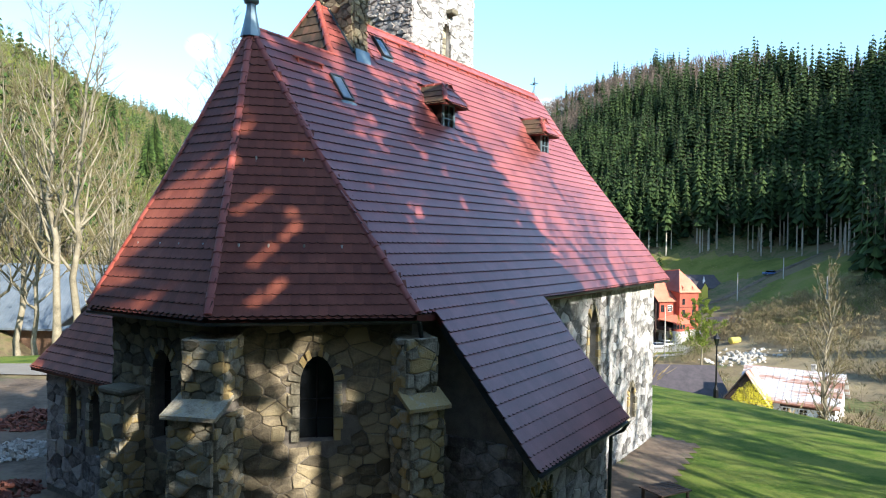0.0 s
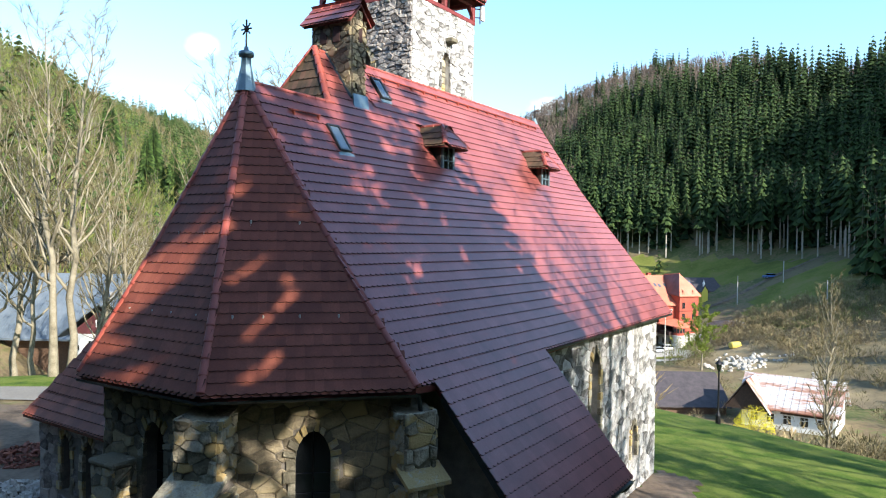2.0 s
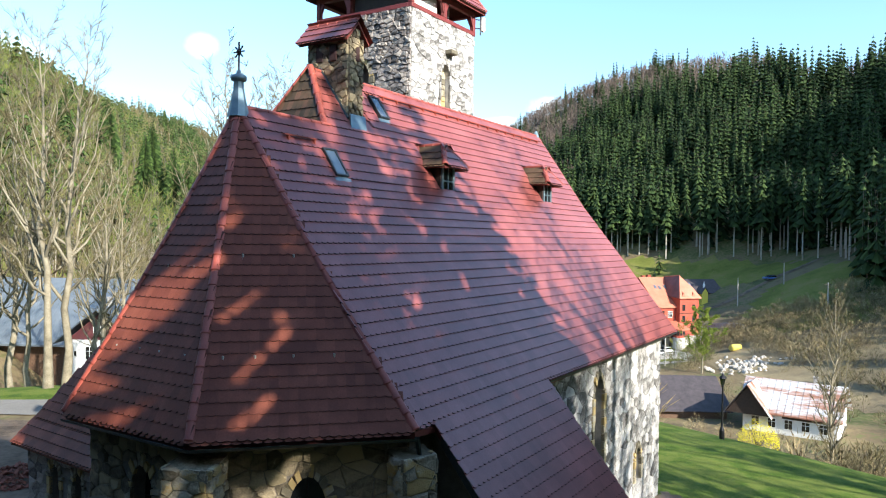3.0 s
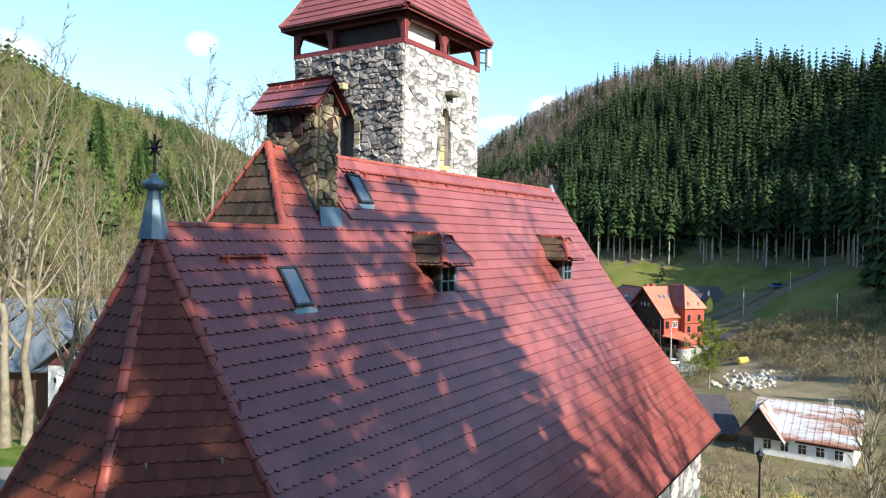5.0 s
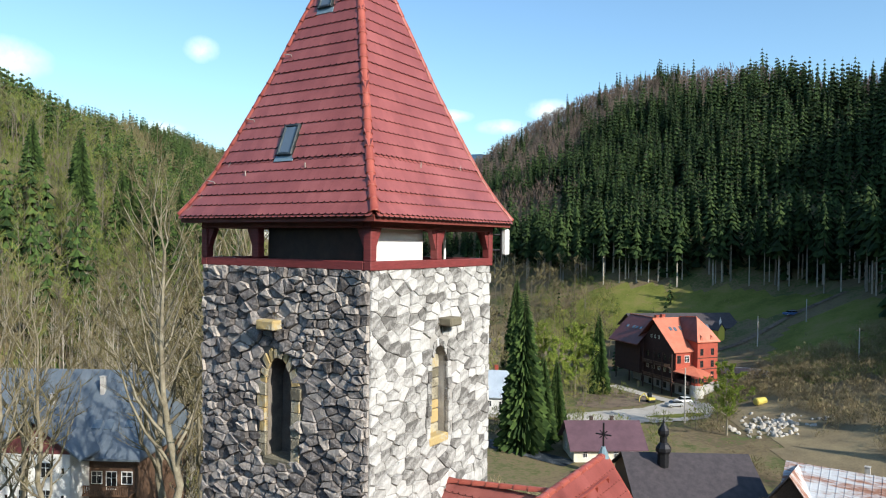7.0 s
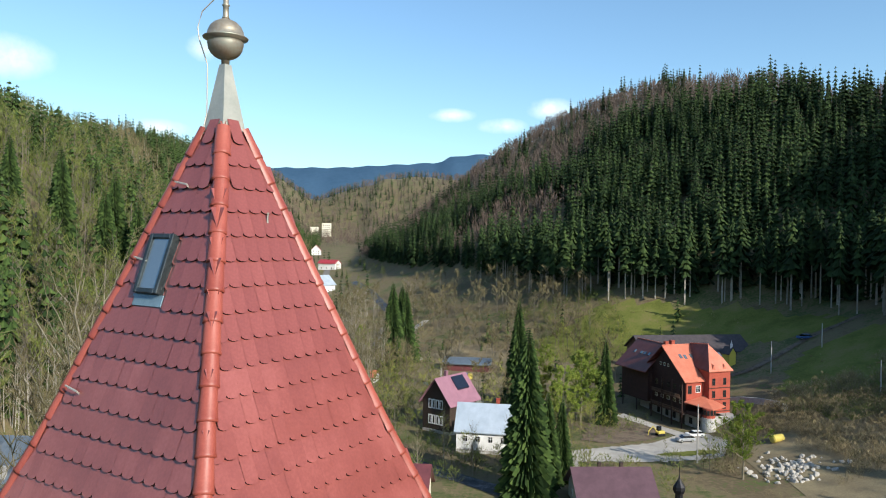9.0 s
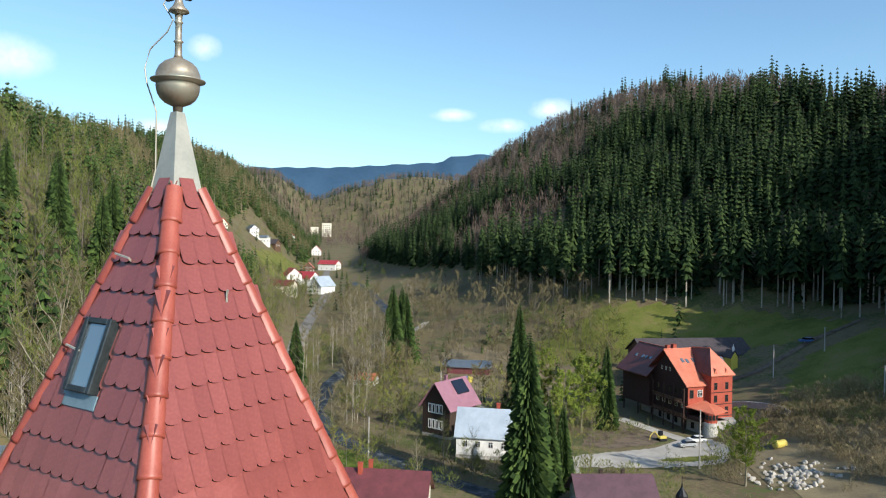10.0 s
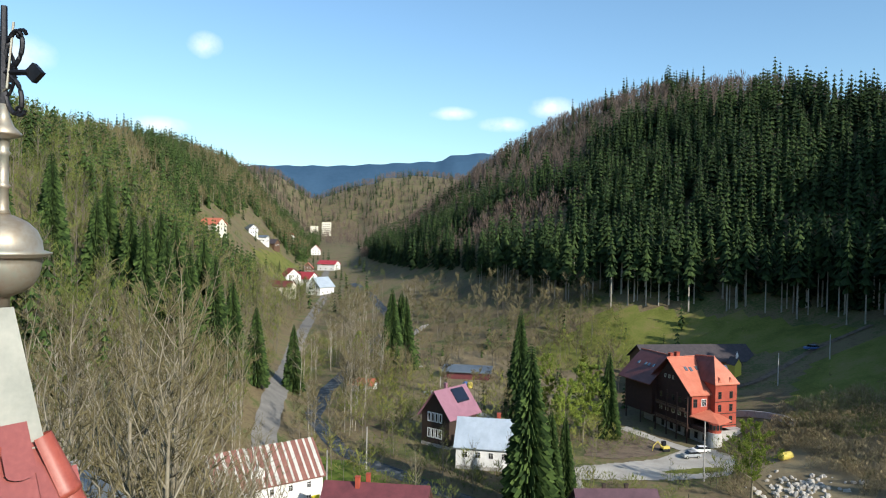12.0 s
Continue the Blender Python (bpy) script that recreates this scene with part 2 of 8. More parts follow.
def mesh_np(name, verts, faces, mats, index=None, smooth=False):
    """A mesh from an array of corners and an array of triangles or quads."""
    me = bpy.data.meshes.new(name)
    n, k = faces.shape
    me.vertices.add(len(verts))
    me.vertices.foreach_set("co", np.ascontiguousarray(verts, dtype=np.float32).ravel())
    me.loops.add(n * k)
    me.loops.foreach_set("vertex_index", np.ascontiguousarray(faces, dtype=np.int32).ravel())
    me.polygons.add(n)
    me.polygons.foreach_set("loop_start", np.arange(0, n * k, k, dtype=np.int32))
    if index is not None:
        me.polygons.foreach_set("material_index", np.ascontiguousarray(index, dtype=np.int32))
    me.polygons.foreach_set("use_smooth", np.full(n, bool(smooth)))
    for m in mats:
        me.materials.append(m)
    me.update(calc_edges=True)
    me.validate()
    return me


GROUND_MAT = material("valley_ground", [(0.048, 0.072, 0.015), (0.090, 0.098, 0.028), (0.16, 0.125, 0.062), (0.115, 0.082, 0.044), (0.078, 0.108, 0.022)], 0.95, 0.075, 1.2, 0.4)
gx, gy = axis(-4500, 4500, -80, 130, 2.0, 1.045), axis(-700, 4700, -20, 320, 2.0, 1.045)
GX, GY = np.meshgrid(gx, gy)
gv = np.stack([GX.ravel(), GY.ravel(), ground_z(GX, GY).ravel()], 1)
ii = (np.arange(len(gy) - 1)[:, None] * len(gx) + np.arange(len(gx) - 1)[None, :]).ravel()
gf = np.stack([ii, ii + 1, ii + 1 + len(gx), ii + len(gx)], 1)
ground = new("ground", mesh_np("ground", gv, gf, [GROUND_MAT], smooth=True))
tagged(ground, "valley ground with grass, dry brush and wooded hillsides", "ground", kind="structure")


def gz(x, y):
    return float(ground_z(x, y))


# far mountains that close the valley, blue from painted-in haze
BLUE_FAR = material("haze_tinted_mountain", [(0.035, 0.075, 0.13), (0.05, 0.10, 0.165)], 1.0, 0.004, 0.05, 0.0, gloss=0.0)
mx = np.linspace(-2600, 2600, 140)
crest = np.interp(mx, [-2600, -995, -604, -345, -139, -88, 65, 300, 2600], [330, 352, 356, 372, 384, 412, 424, 400, 330]) + 3 * np.sin(mx * 0.05)
rows_m = [np.stack([mx, np.full_like(mx, 3330 + 500 * (f - 1)), -40 + (crest + 40) * f ** 0.8], 1) for f in (0, 0.25, 0.5, 0.75, 1.0)]
mv = np.concatenate(rows_m)
mi = (np.arange(4)[:, None] * len(mx) + np.arange(len(mx) - 1)[None, :]).ravel()
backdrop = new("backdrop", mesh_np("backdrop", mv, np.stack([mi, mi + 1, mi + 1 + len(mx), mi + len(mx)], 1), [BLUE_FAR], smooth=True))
tagged(backdrop, "mountain ridge far beyond the valley, blue with painted haze", "mountains", kind="structure")


# ---- sheets laid over the land ----
def drape(name, label, category, outline, mat, lift=0.05, step=2.0, kind="structure"):
    """A patch of ground cover inside an outline, laid over the land."""
    xs = [p[0] for p in outline]
    ys = [p[1] for p in outline]
    nx, ny = max(2, int((max(xs) - min(xs)) / step)), max(2, int((max(ys) - min(ys)) / step))
    X, Y = np.meshgrid(np.linspace(min(xs), max(xs), nx + 1), np.linspace(min(ys), max(ys), ny + 1))

    def inner(x, y):
        hit = np.zeros(np.shape(x), bool)
        for (x0, y0), (x1, y1) in zip(outline, outline[1:] + outline[:1]):
            cross = ((y0 > y) != (y1 > y)) & (x < (x1 - x0) * (y - y0) / (y1 - y0 + 1e-9) + x0)
            hit ^= cross
        return hit
    i = (np.arange(ny)[:, None] * (nx + 1) + np.arange(nx)[None, :]).ravel()
    q = np.stack([i, i + 1, i + nx + 2, i + nx + 1], 1)
    cx, cy = X.ravel()[q].mean(1), Y.ravel()[q].mean(1)
    jig = 0.6 * step * np.sin(cx * 1.7 + cy * 2.3)
    q = q[inner(cx + jig * 0.5, cy + jig * 0.5)]
    v = np.stack([X.ravel(), Y.ravel(), ground_z(X, Y).ravel() + lift], 1)
    used, back_i = np.unique(q, return_inverse=True)
    ob = new(name, mesh_np(name, v[used], back_i.reshape(q.shape), [mat], smooth=True))
    return tagged(ob, label, category, kind=kind)


def ribbon(name, label, category, pts, width, mat, lift=0.08, kind="structure"):
    """A road, path or stream along points, laid over the land."""
    P = []
    for (x0, y0), (x1, y1) in zip(pts, pts[1:]):
        n = max(1, int(math.hypot(x1 - x0, y1 - y0) / 2.0))
        P += [(x0 + (x1 - x0) * k / n, y0 + (y1 - y0) * k / n) for k in range(n)]
    P.append(pts[-1])
    P = np.array(P, float)
    for k in range(3):
        P[1:-1] = (P[:-2] + 2 * P[1:-1] + P[2:]) / 4
    d = np.gradient(P, axis=0)
    d /= np.linalg.norm(d, axis=1)[:, None]
    nrm = np.stack([-d[:, 1], d[:, 0]], 1)
    offs = np.linspace(-0.5, 0.5, 5)
    w = width * (1 + 0.06 * np.sin(np.arange(len(P)) * 0.9))
    v = []
    for o in offs:
        q = P + nrm * (o * w)[:, None]
        v.append(np.stack([q[:, 0], q[:, 1], ground_z(q[:, 0], q[:, 1]) + lift], 1))
    n = len(P)
    V = np.concatenate(v)
    i = (np.arange(len(offs) - 1)[:, None] * n + np.arange(n - 1)[None, :]).ravel()
    ob = new(name, mesh_np(name, V, np.stack([i, i + 1, i + n + 1, i + n], 1), [mat], smooth=True))
    return tagged(ob, label, category, kind=kind)


LAWN = material("spring_lawn", [(0.035, 0.068, 0.008), (0.068, 0.115, 0.013), (0.125, 0.155, 0.03), (0.08, 0.13, 0.015)], 0.9, 0.6, 9, 0.9, gloss=0.2)
MEADOW = material("valley_meadow", [(0.085, 0.10, 0.020), (0.145, 0.16, 0.035), (0.21, 0.17, 0.07)], 0.95, 0.09, 1.5, 0.4, gloss=0.2)
ASPHALT = material("grey_asphalt", [(0.15, 0.145, 0.135), (0.25, 0.24, 0.22)], 0.95, 0.2, 8, 0.2, gloss=0.05)
GRAVEL = material("pale_gravel", [(0.30, 0.28, 0.25), (0.50, 0.47, 0.42)], 0.95, 0.15, 5, 0.4, gloss=0.1)
EARTH = material("bare_brown_earth", [(0.05, 0.036, 0.024), (0.11, 0.08, 0.055), (0.17, 0.125, 0.09), (0.09, 0.11, 0.04)], 0.95, 0.5, 5, 0.6)
DRY = material("dry_brush_ground", [(0.10, 0.078, 0.045), (0.19, 0.15, 0.085), (0.27, 0.22, 0.12)], 0.95, 0.1, 3, 0.5)
WATER = material("stream_water", [(0.015, 0.02, 0.025), (0.03, 0.04, 0.05), (0.16, 0.17, 0.18)], 0.6, 0.5, 4, 0.8, gloss=0.15)
drape("lawn", "mown green churchyard lawn", "lawn", [(2, 10), (-2, 22), (10, 46), (14, 48), (34, 27), (60, -12), (30, -30), (10, -20)], LAWN, 0.03, 0.8)
drape("lawn", "shaded grass strip beside the churchyard drive", "lawn", [(-60, 44), (-60, 58), (-24, 58), (-12, 50), (-12, 44)], LAWN, 0.03, 1.0)
drape("earth_yard", "bare earth with grass tufts beside the apse", "ground", [(-34, 8), (-34, 40), (-10, 40), (-3, 14), (0, 6)], EARTH, 0.03, 1.0)
ribbon("churchyard_drive", "pale asphalt drive past the churchyard", "road", [(-80, 40), (-40, 42.5), (-22, 43), (-12, 47), (-8, 60)], 4.0, ASPHALT, 0.07)
drape("earth_strip", "bare earth strip along the nave foot", "ground", [(2.6, 20.2), (8.9, 30.9), (10.4, 29.6), (8.6, 25.8), (6.0, 20.5), (4.2, 17.6)], EARTH, 0.06, 0.35)
drape("meadow", "sunlit green meadow below the wood", "meadow", [(20, 312), (44, 322), (60, 326), (84, 308), (103, 294), (118, 268), (119, 250), (98, 258), (72, 278), (44, 290), (24, 298)], MEADOW, 0.1, 3)
drape("meadow", "grassy slope beside the red house", "meadow", [(84, 192), (80, 205), (84, 222), (100, 240), (118, 240), (126, 215), (128, 180), (108, 176)], MEADOW, 0.1, 3)
drape("brush_slope", "dry brown brush on the slope", "ground", [(62, 150), (60, 178), (70, 205), (85, 200), (110, 170), (115, 140), (80, 120)], DRY, 0.08, 3)
drape("river_bank", "dry grass by the stream", "ground", [(-20, 215), (-25, 290), (-5, 330), (20, 310), (44, 285), (40, 265), (25, 235), (10, 215)], DRY, 0.08, 3)
ribbon("valley_road", "grey valley road beside the stream", "road", [(-20, 120), (-38, 165), (-46, 195), (-52, 225), (-62, 280), (-72, 330), (-82, 400), (-88, 450), (-96, 520), (-118, 620), (-128, 680)], 5.5, ASPHALT, 0.12)
ribbon("stream", "dark rippled stream with white water", "water", [(20, 150), (-5, 172), (-28, 195), (-41, 222), (-44, 260), (-42, 320), (-38, 400), (-60, 480), (-85, 560)], 4.5, WATER, 0.10)
ribbon("gravel_road", "pale gravel road below the red house", "road", [(-12, 262), (0, 240), (14, 215), (19, 200), (22, 183), (22, 170)], 5.0, GRAVEL, 0.12)
drape("gravel_yard", "pale gravel yard before the red house", "road", [(20, 186), (26, 189.5), (36, 193), (44, 196), (50, 202), (56, 207), (60, 204), (62, 197), (60, 190), (56, 183.5), (48, 182), (36, 181), (26, 181), (20, 180)], GRAVEL, 0.14, 0.6)
drape("lawn", "strip of rough grass in the gravel yard", "lawn", [(42, 186.2), (47, 188.5), (54, 190), (57, 189), (56, 186.5), (49, 185.4)], MEADOW, 0.18, 0.5)
ribbon("forecourt", "pale paved strip along the villa", "road", [(42, 223), (45, 218.5), (53.5, 204.5), (56, 201)], 3.4, GRAVEL, 0.17)
drape("earth_yard", "churned brown earth below the red house", "ground", [(28, 198), (32, 214), (40, 222), (46, 214), (50, 205), (44, 199), (34, 195)], EARTH, 0.10, 0.8)
ribbon("lane", "lane behind the red house", "road", [(62, 246), (72, 242), (83, 240), (104, 250), (122, 252)], 2.6, EARTH, 0.25)
drape("meadow", "sloping green meadow below the village", "meadow", [(-158, 550), (-134, 503), (-126, 530), (-140, 600), (-155, 690), (-168, 665)], MEADOW, 0.3, 5)
drape("lawn", "small bright lawn by the stream", "lawn", [(-27, 172), (-33, 190), (-24, 188), (-14, 172), (-18, 166)], LAWN, 0.1, 1.5)
ribbon("path", "pale path by the stream", "road", [(-18, 300), (-26, 330), (-30, 350), (-20, 380)], 4.0, GRAVEL, 0.15)

# ---- building helpers ----
def obj(name, bm, mat, parent=None, smooth=False):
    me = bpy.data.meshes.new(name)
    bm.normal_update()
    bm.to_mesh(me)
    bm.free()
    for m in mat if isinstance(mat, (list, tuple)) else [mat]:
        me.materials.append(m)
    if smooth:
        me.polygons.foreach_set("use_smooth", np.ones(len(me.polygons), dtype=bool))
    ob = new(name, me)
    ob.parent = parent
    return ob


def part(name, bm, mat, parent, label="", smooth=False):
    ob = obj(name, bm, mat, parent, smooth)
    if label:
        ob["label"] = label
    return ob


def empty(name, m=None):
    ob = new(name)
    if m is not None:
        ob.matrix_world = m
    return ob


def box(bm, lo, hi, bevel=0.0, m=None):
    """A box between two corners, with its edges rounded by bevel, added to bm."""
    c = [(a + b) / 2 for a, b in zip(lo, hi)]
    d = [abs(b - a) for a, b in zip(lo, hi)]
    mat = (m or Matrix()) @ Matrix.Translation(c) @ Matrix.Diagonal((*d, 1))
    r = bmesh.ops.create_cube(bm, size=1.0, matrix=mat)
    if bevel:
        es = list({e for v in r["verts"] for e in v.link_edges})
        bmesh.ops.bevel(bm, geom=es, offset=bevel, segments=1, affect="EDGES", clamp_overlap=True)
    return bm


def tube(bm, pts, radii, sides=8, cap=True):
    """A round rod along points, with a radius at each."""
    pts = [Vector(p) for p in pts]
    if not isinstance(radii, (list, tuple)):
        radii = [radii] * len(pts)
    rings = []
    for i, p in enumerate(pts):
        d = (pts[min(i + 1, len(pts) - 1)] - pts[max(i - 1, 0)]).normalized()
        side = d.cross(Vector((0, 0, 1)) if abs(d.z) < 0.9 else Vector((1, 0, 0))).normalized()
        up = side.cross(d)
        rings.append([bm.verts.new(p + (side * math.cos(2 * math.pi * k / sides) + up * math.sin(2 * math.pi * k / sides)) * radii[i]) for k in range(sides)])
    for r0, r1 in zip(rings, rings[1:]):
        for k in range(sides):
            bm.faces.new((r0[k], r0[(k + 1) % sides], r1[(k + 1) % sides], r1[k]))
    if cap:
        bm.faces.new(rings[0][::-1])
        bm.faces.new(rings[-1])
    return bm


def lathe(bm, profile, centre=(0, 0, 0), sides=16):
    """A turned form from (radius, height) pairs."""
    c = Vector(centre)
    rings = [[bm.verts.new(c + Vector((r * math.cos(2 * math.pi * k / sides), r * math.sin(2 * math.pi * k / sides), z))) for k in range(sides)] for r, z in profile]
    for r0, r1 in zip(rings, rings[1:]):
        for k in range(sides):
            bm.faces.new((r0[k], r0[(k + 1) % sides], r1[(k + 1) % sides], r1[k]))
    bm.faces.new(rings[0][::-1])
    bm.faces.new(rings[-1])
    return bm


def prism(bm, outline, lift):
    """A solid between an outline and the same outline moved by lift."""
    lift = Vector(lift)
    lo = [bm.verts.new(Vector(p)) for p in outline]
    hi = [bm.verts.new(Vector(p) + lift) for p in outline]
    bm.faces.new(lo[::-1])
    bm.faces.new(hi)
    for k in range(len(lo)):
        bm.faces.new((lo[k], lo[(k + 1) % len(lo)], hi[(k + 1) % len(hi)], hi[k]))
    bmesh.ops.recalc_face_normals(bm, faces=bm.faces[:])
    return bm


def arch(c, sill, spring, half, pointed=1.0, n=5):
    """Outline of a pointed opening, (along, height) pairs, from its lower left corner round."""
    top = half * (1.0 + 0.55 * pointed)
    out = [(c - half, sill), (c + half, sill), (c + half, spring)]
    for k in range(1, n + 1):
        a = k / n
        out.append((c + half * math.cos(a * math.pi / 2) ** (1.0 if pointed else 1), spring + top * math.sin(a * math.pi / 2) ** 1.25))
    left = [(2 * c - s, z) for s, z in out[2:-1]][::-1]
    return out + left


def wall_face(bm, start, along, inward, length, z0, z1, holes=(), reveal=0.45):
    """One face of a wall, with openings that go in by reveal. start: (a, b) of its corner."""
    along, inward = Vector((*along, 0)), Vector((*inward, 0))
    o = Vector((*start, 0))

    def at(s, z, d=0.0):
        return o + along * s + inward * d + Vector((0, 0, z))
    edges = []
    loops = [[(0, z0), (length, z0), (length, z1), (0, z1)]] + [list(h) for h in holes]
    for k, lp in enumerate(loops):
        vs = [bm.verts.new(at(s, z)) for s, z in lp]
        edges += [bm.edges.new((vs[i], vs[(i + 1) % len(vs)])) for i in range(len(vs))]
        if k:
            deep = [bm.verts.new(at(s, z, reveal)) for s, z in lp]
            for i in range(len(vs)):
                j = (i + 1) % len(vs)
                bm.faces.new((vs[i], vs[j], deep[j], deep[i]))
    bmesh.ops.triangle_fill(bm, edges=edges, use_beauty=True, use_dissolve=False, normal=-inward)
    return at


def inside(poly, s, z, grow=0.0):
    ss = [p[0] for p in poly]
    zz = [p[1] for p in poly]
    if not (min(ss) - grow < s < max(ss) + grow and min(zz) - grow < z < max(zz) + grow):
        return False
    c = (min(ss) + max(ss)) / 2
    spring = poly[2][1]
    half = (max(ss) - min(ss)) / 2 + grow
    if z < spring:
        return True
    t = (z - spring) / max(0.01, max(zz) + grow - spring)
    return abs(s - c) < half * math.sqrt(max(0, 1 - min(1, t) ** 1.4))


def stone_mesh(rng, poly, proud):
    """One rough-hewn stone over an outline round its middle, lying in the xz plane with its face to -y."""
    n = len(poly)
    r0, r1, r2 = [], [], []
    for x, z in poly:
        r0.append((x, 0.03, z))
        r1.append((x * 0.985, -proud * (0.35 + 0.35 * rng.random()), z * 0.985))
        k = rng.uniform(0.76, 0.92)
        r2.append((x * k, -proud * rng.uniform(0.7, 1.35), z * k))
    verts = r0 + r1 + r2 + [(0, -proud * rng.uniform(0.8, 1.3), 0)]
    faces = []
    for r in (0, n):
        for k in range(n):
            j = (k + 1) % n
            faces += [(r + k, r + j, r + n + j), (r + k, r + n + j, r + n + k)]
    faces += [(2 * n + k, 2 * n + (k + 1) % n, 3 * n) for k in range(n)]
    return verts, faces


def cut(poly, p, q, weight):
    """The part of an outline that lies nearer to p than to q; heights count weight times."""
    mx, mz = (p[0] + q[0]) / 2, (p[1] + q[1]) / 2
    nx, nz = q[0] - p[0], (q[1] - p[1]) * weight * weight
    out = []
    for (x0, z0), (x1, z1) in zip(poly, poly[1:] + poly[:1]):
        d0, d1 = (x0 - mx) * nx + (z0 - mz) * nz, (x1 - mx) * nx + (z1 - mz) * nz
        if d0 <= 0:
            out.append((x0, z0))
        if (d0 < 0) != (d1 < 0):
            f = d0 / (d0 - d1)
            out.append((x0 + (x1 - x0) * f, z0 + (z1 - z0) * f))
    return out


def rubble_cells(rng, s0, s1, z0, z1, w, h, wild=1.0):
    """Outlines of fitted random stones, about w wide and h high, that fill a wall face."""
    nr, nc = max(1, round((z1 - z0) / h)), max(1, round((s1 - s0) / w))
    dz, ds = (z1 - z0) / nr, (s1 - s0) / nc
    seeds = {}
    for r in range(-1, nr + 1):
        for c in range(-2, nc + 2):
            if rng.random() < 0.8:
                seeds[r, c] = (s0 + (c + 0.5 + 0.5 * (r % 2) - 0.25 + rng.uniform(-0.36, 0.36)) * ds, z0 + (r + 0.5 + wild * rng.uniform(-0.38, 0.38)) * dz)
    cells = []
    for (r, c), p in seeds.items():
        poly = [(s0, z0), (s1, z0), (s1, z1), (s0, z1)]
        for dr in range(-2, 3):
            for dc in range(-3, 4):
                q = seeds.get((r + dr, c + dc))
                if q and q != p and poly:
                    poly = cut(poly, p, q, w / h * 0.85)
        if len(poly) > 2:
            x0, x1 = min(v[0] for v in poly), max(v[0] for v in poly)
            y0, y1 = min(v[1] for v in poly), max(v[1] for v in poly)
            if x1 - x0 > 0.06 and y1 - y0 > 0.05:
                cells.append(poly)
    return cells


def rubble(parent, mats, start, along, inward, length, z0, z1, holes=(), rows=(0.17, 0.32), lengths=(0.18, 0.55), proud=(0.02, 0.075), seed=1, singles=300, keep=None, corner=0.0, wild=1.0):
    """Lays uneven courses of stones over a wall face: the first ones as parts of their own, the rest joined."""
    rng = random.Random(seed)
    along, inward = Vector((*along, 0)), Vector((*inward, 0))
    turn = Matrix((along, inward, Vector((0, 0, 1)))).transposed().to_4x4()
    cells = []
    for poly in rubble_cells(rng, -corner, length + corner, z0, z1, sum(lengths) / 2, sum(rows) / 2, wild):
        sc, zc = sum(v[0] for v in poly) / len(poly), sum(v[1] for v in poly) / len(poly)
        if any(inside(p, sc, zc, 0.06) or any(inside(p, v[0], v[1], -0.02) for v in poly) for p in holes):
            continue
        size = min(max(v[0] for v in poly) - min(v[0] for v in poly), max(v[1] for v in poly) - min(v[1] for v in poly))
        fit = 1 - min(0.2, 0.012 / size)
        cells.append((sc, zc, [((x - sc) * fit, (z - zc) * fit) for x, z in poly]))
    if keep:
        cells.sort(key=lambda c: not keep(c[0], c[1]))
    V, F = [], []
    for k, (s, zc, poly) in enumerate(cells):
        v, f = stone_mesh(rng, poly, rng.uniform(*proud))
        m = Matrix.Translation(Vector((*start, 0)) + along * s + Vector((0, 0, zc))) @ turn
        if k < singles:
            me = bpy.data.meshes.new("stone")
            me.from_pydata(v, [], f)
            me.polygons.foreach_set("use_smooth", np.zeros(len(f), dtype=bool))
            me.materials.append(mats[0])
            o = new("stone", me)
            o.parent = parent
            o.matrix_local = m
        else:
            F += [tuple(i + len(V) for i in t) for t in f]
            V += [m @ Vector(p) for p in v]
    if V:
        me = mesh_np("stones", np.array([tuple(p) for p in V]), np.array(F), [mats[1]])
        o = new("stones", me)
        o.parent = parent
        tagged(o, kind="stuff")


def arch_stones(parent, mat, start, along, inward, hole, width=0.2, seed=3):
    """Dressed stones round a pointed opening."""
    rng = random.Random(seed)
    al, inn = Vector((*along, 0)), Vector((*inward, 0))
    o = Vector((*start, 0))
    pts = [Vector((s, z)) for s, z in hole[1:]] + [Vector(hole[0])]
    line = []
    for p, q in zip(pts, pts[1:]):
        n = max(1, round((q - p).length / 0.26))
        line += [p + (q - p) * k / n for k in range(n)]
    line.append(pts[-1])
    c = Vector(((hole[0][0] + hole[1][0]) / 2, hole[2][1]))
    for p, q in zip(line, line[1:]):
        mid = (p + q) / 2
        out = Vector((mid.x - c.x, max(0.0, mid.y - c.y)))
        out = out.normalized() if out.length > 1e-3 else Vector((1, 0))
        w = width * rng.uniform(0.7, 1.25)
        g = (q - p).normalized() * 0.012
        quad = [p + g, q - g, q - g + out * w, p + g + out * w]
        bm = bmesh.new()
        prism(bm, [o + al * v.x + Vector((0, 0, v.y)) + inn * 0.05 for v in quad], -inn * (0.05 + rng.uniform(0.035, 0.075)))
        part("arch_stone", bm, mat, parent)


# ---- roof tiles ----
TW, TP = 0.18, 0.295                      # width and exposed height of a tile


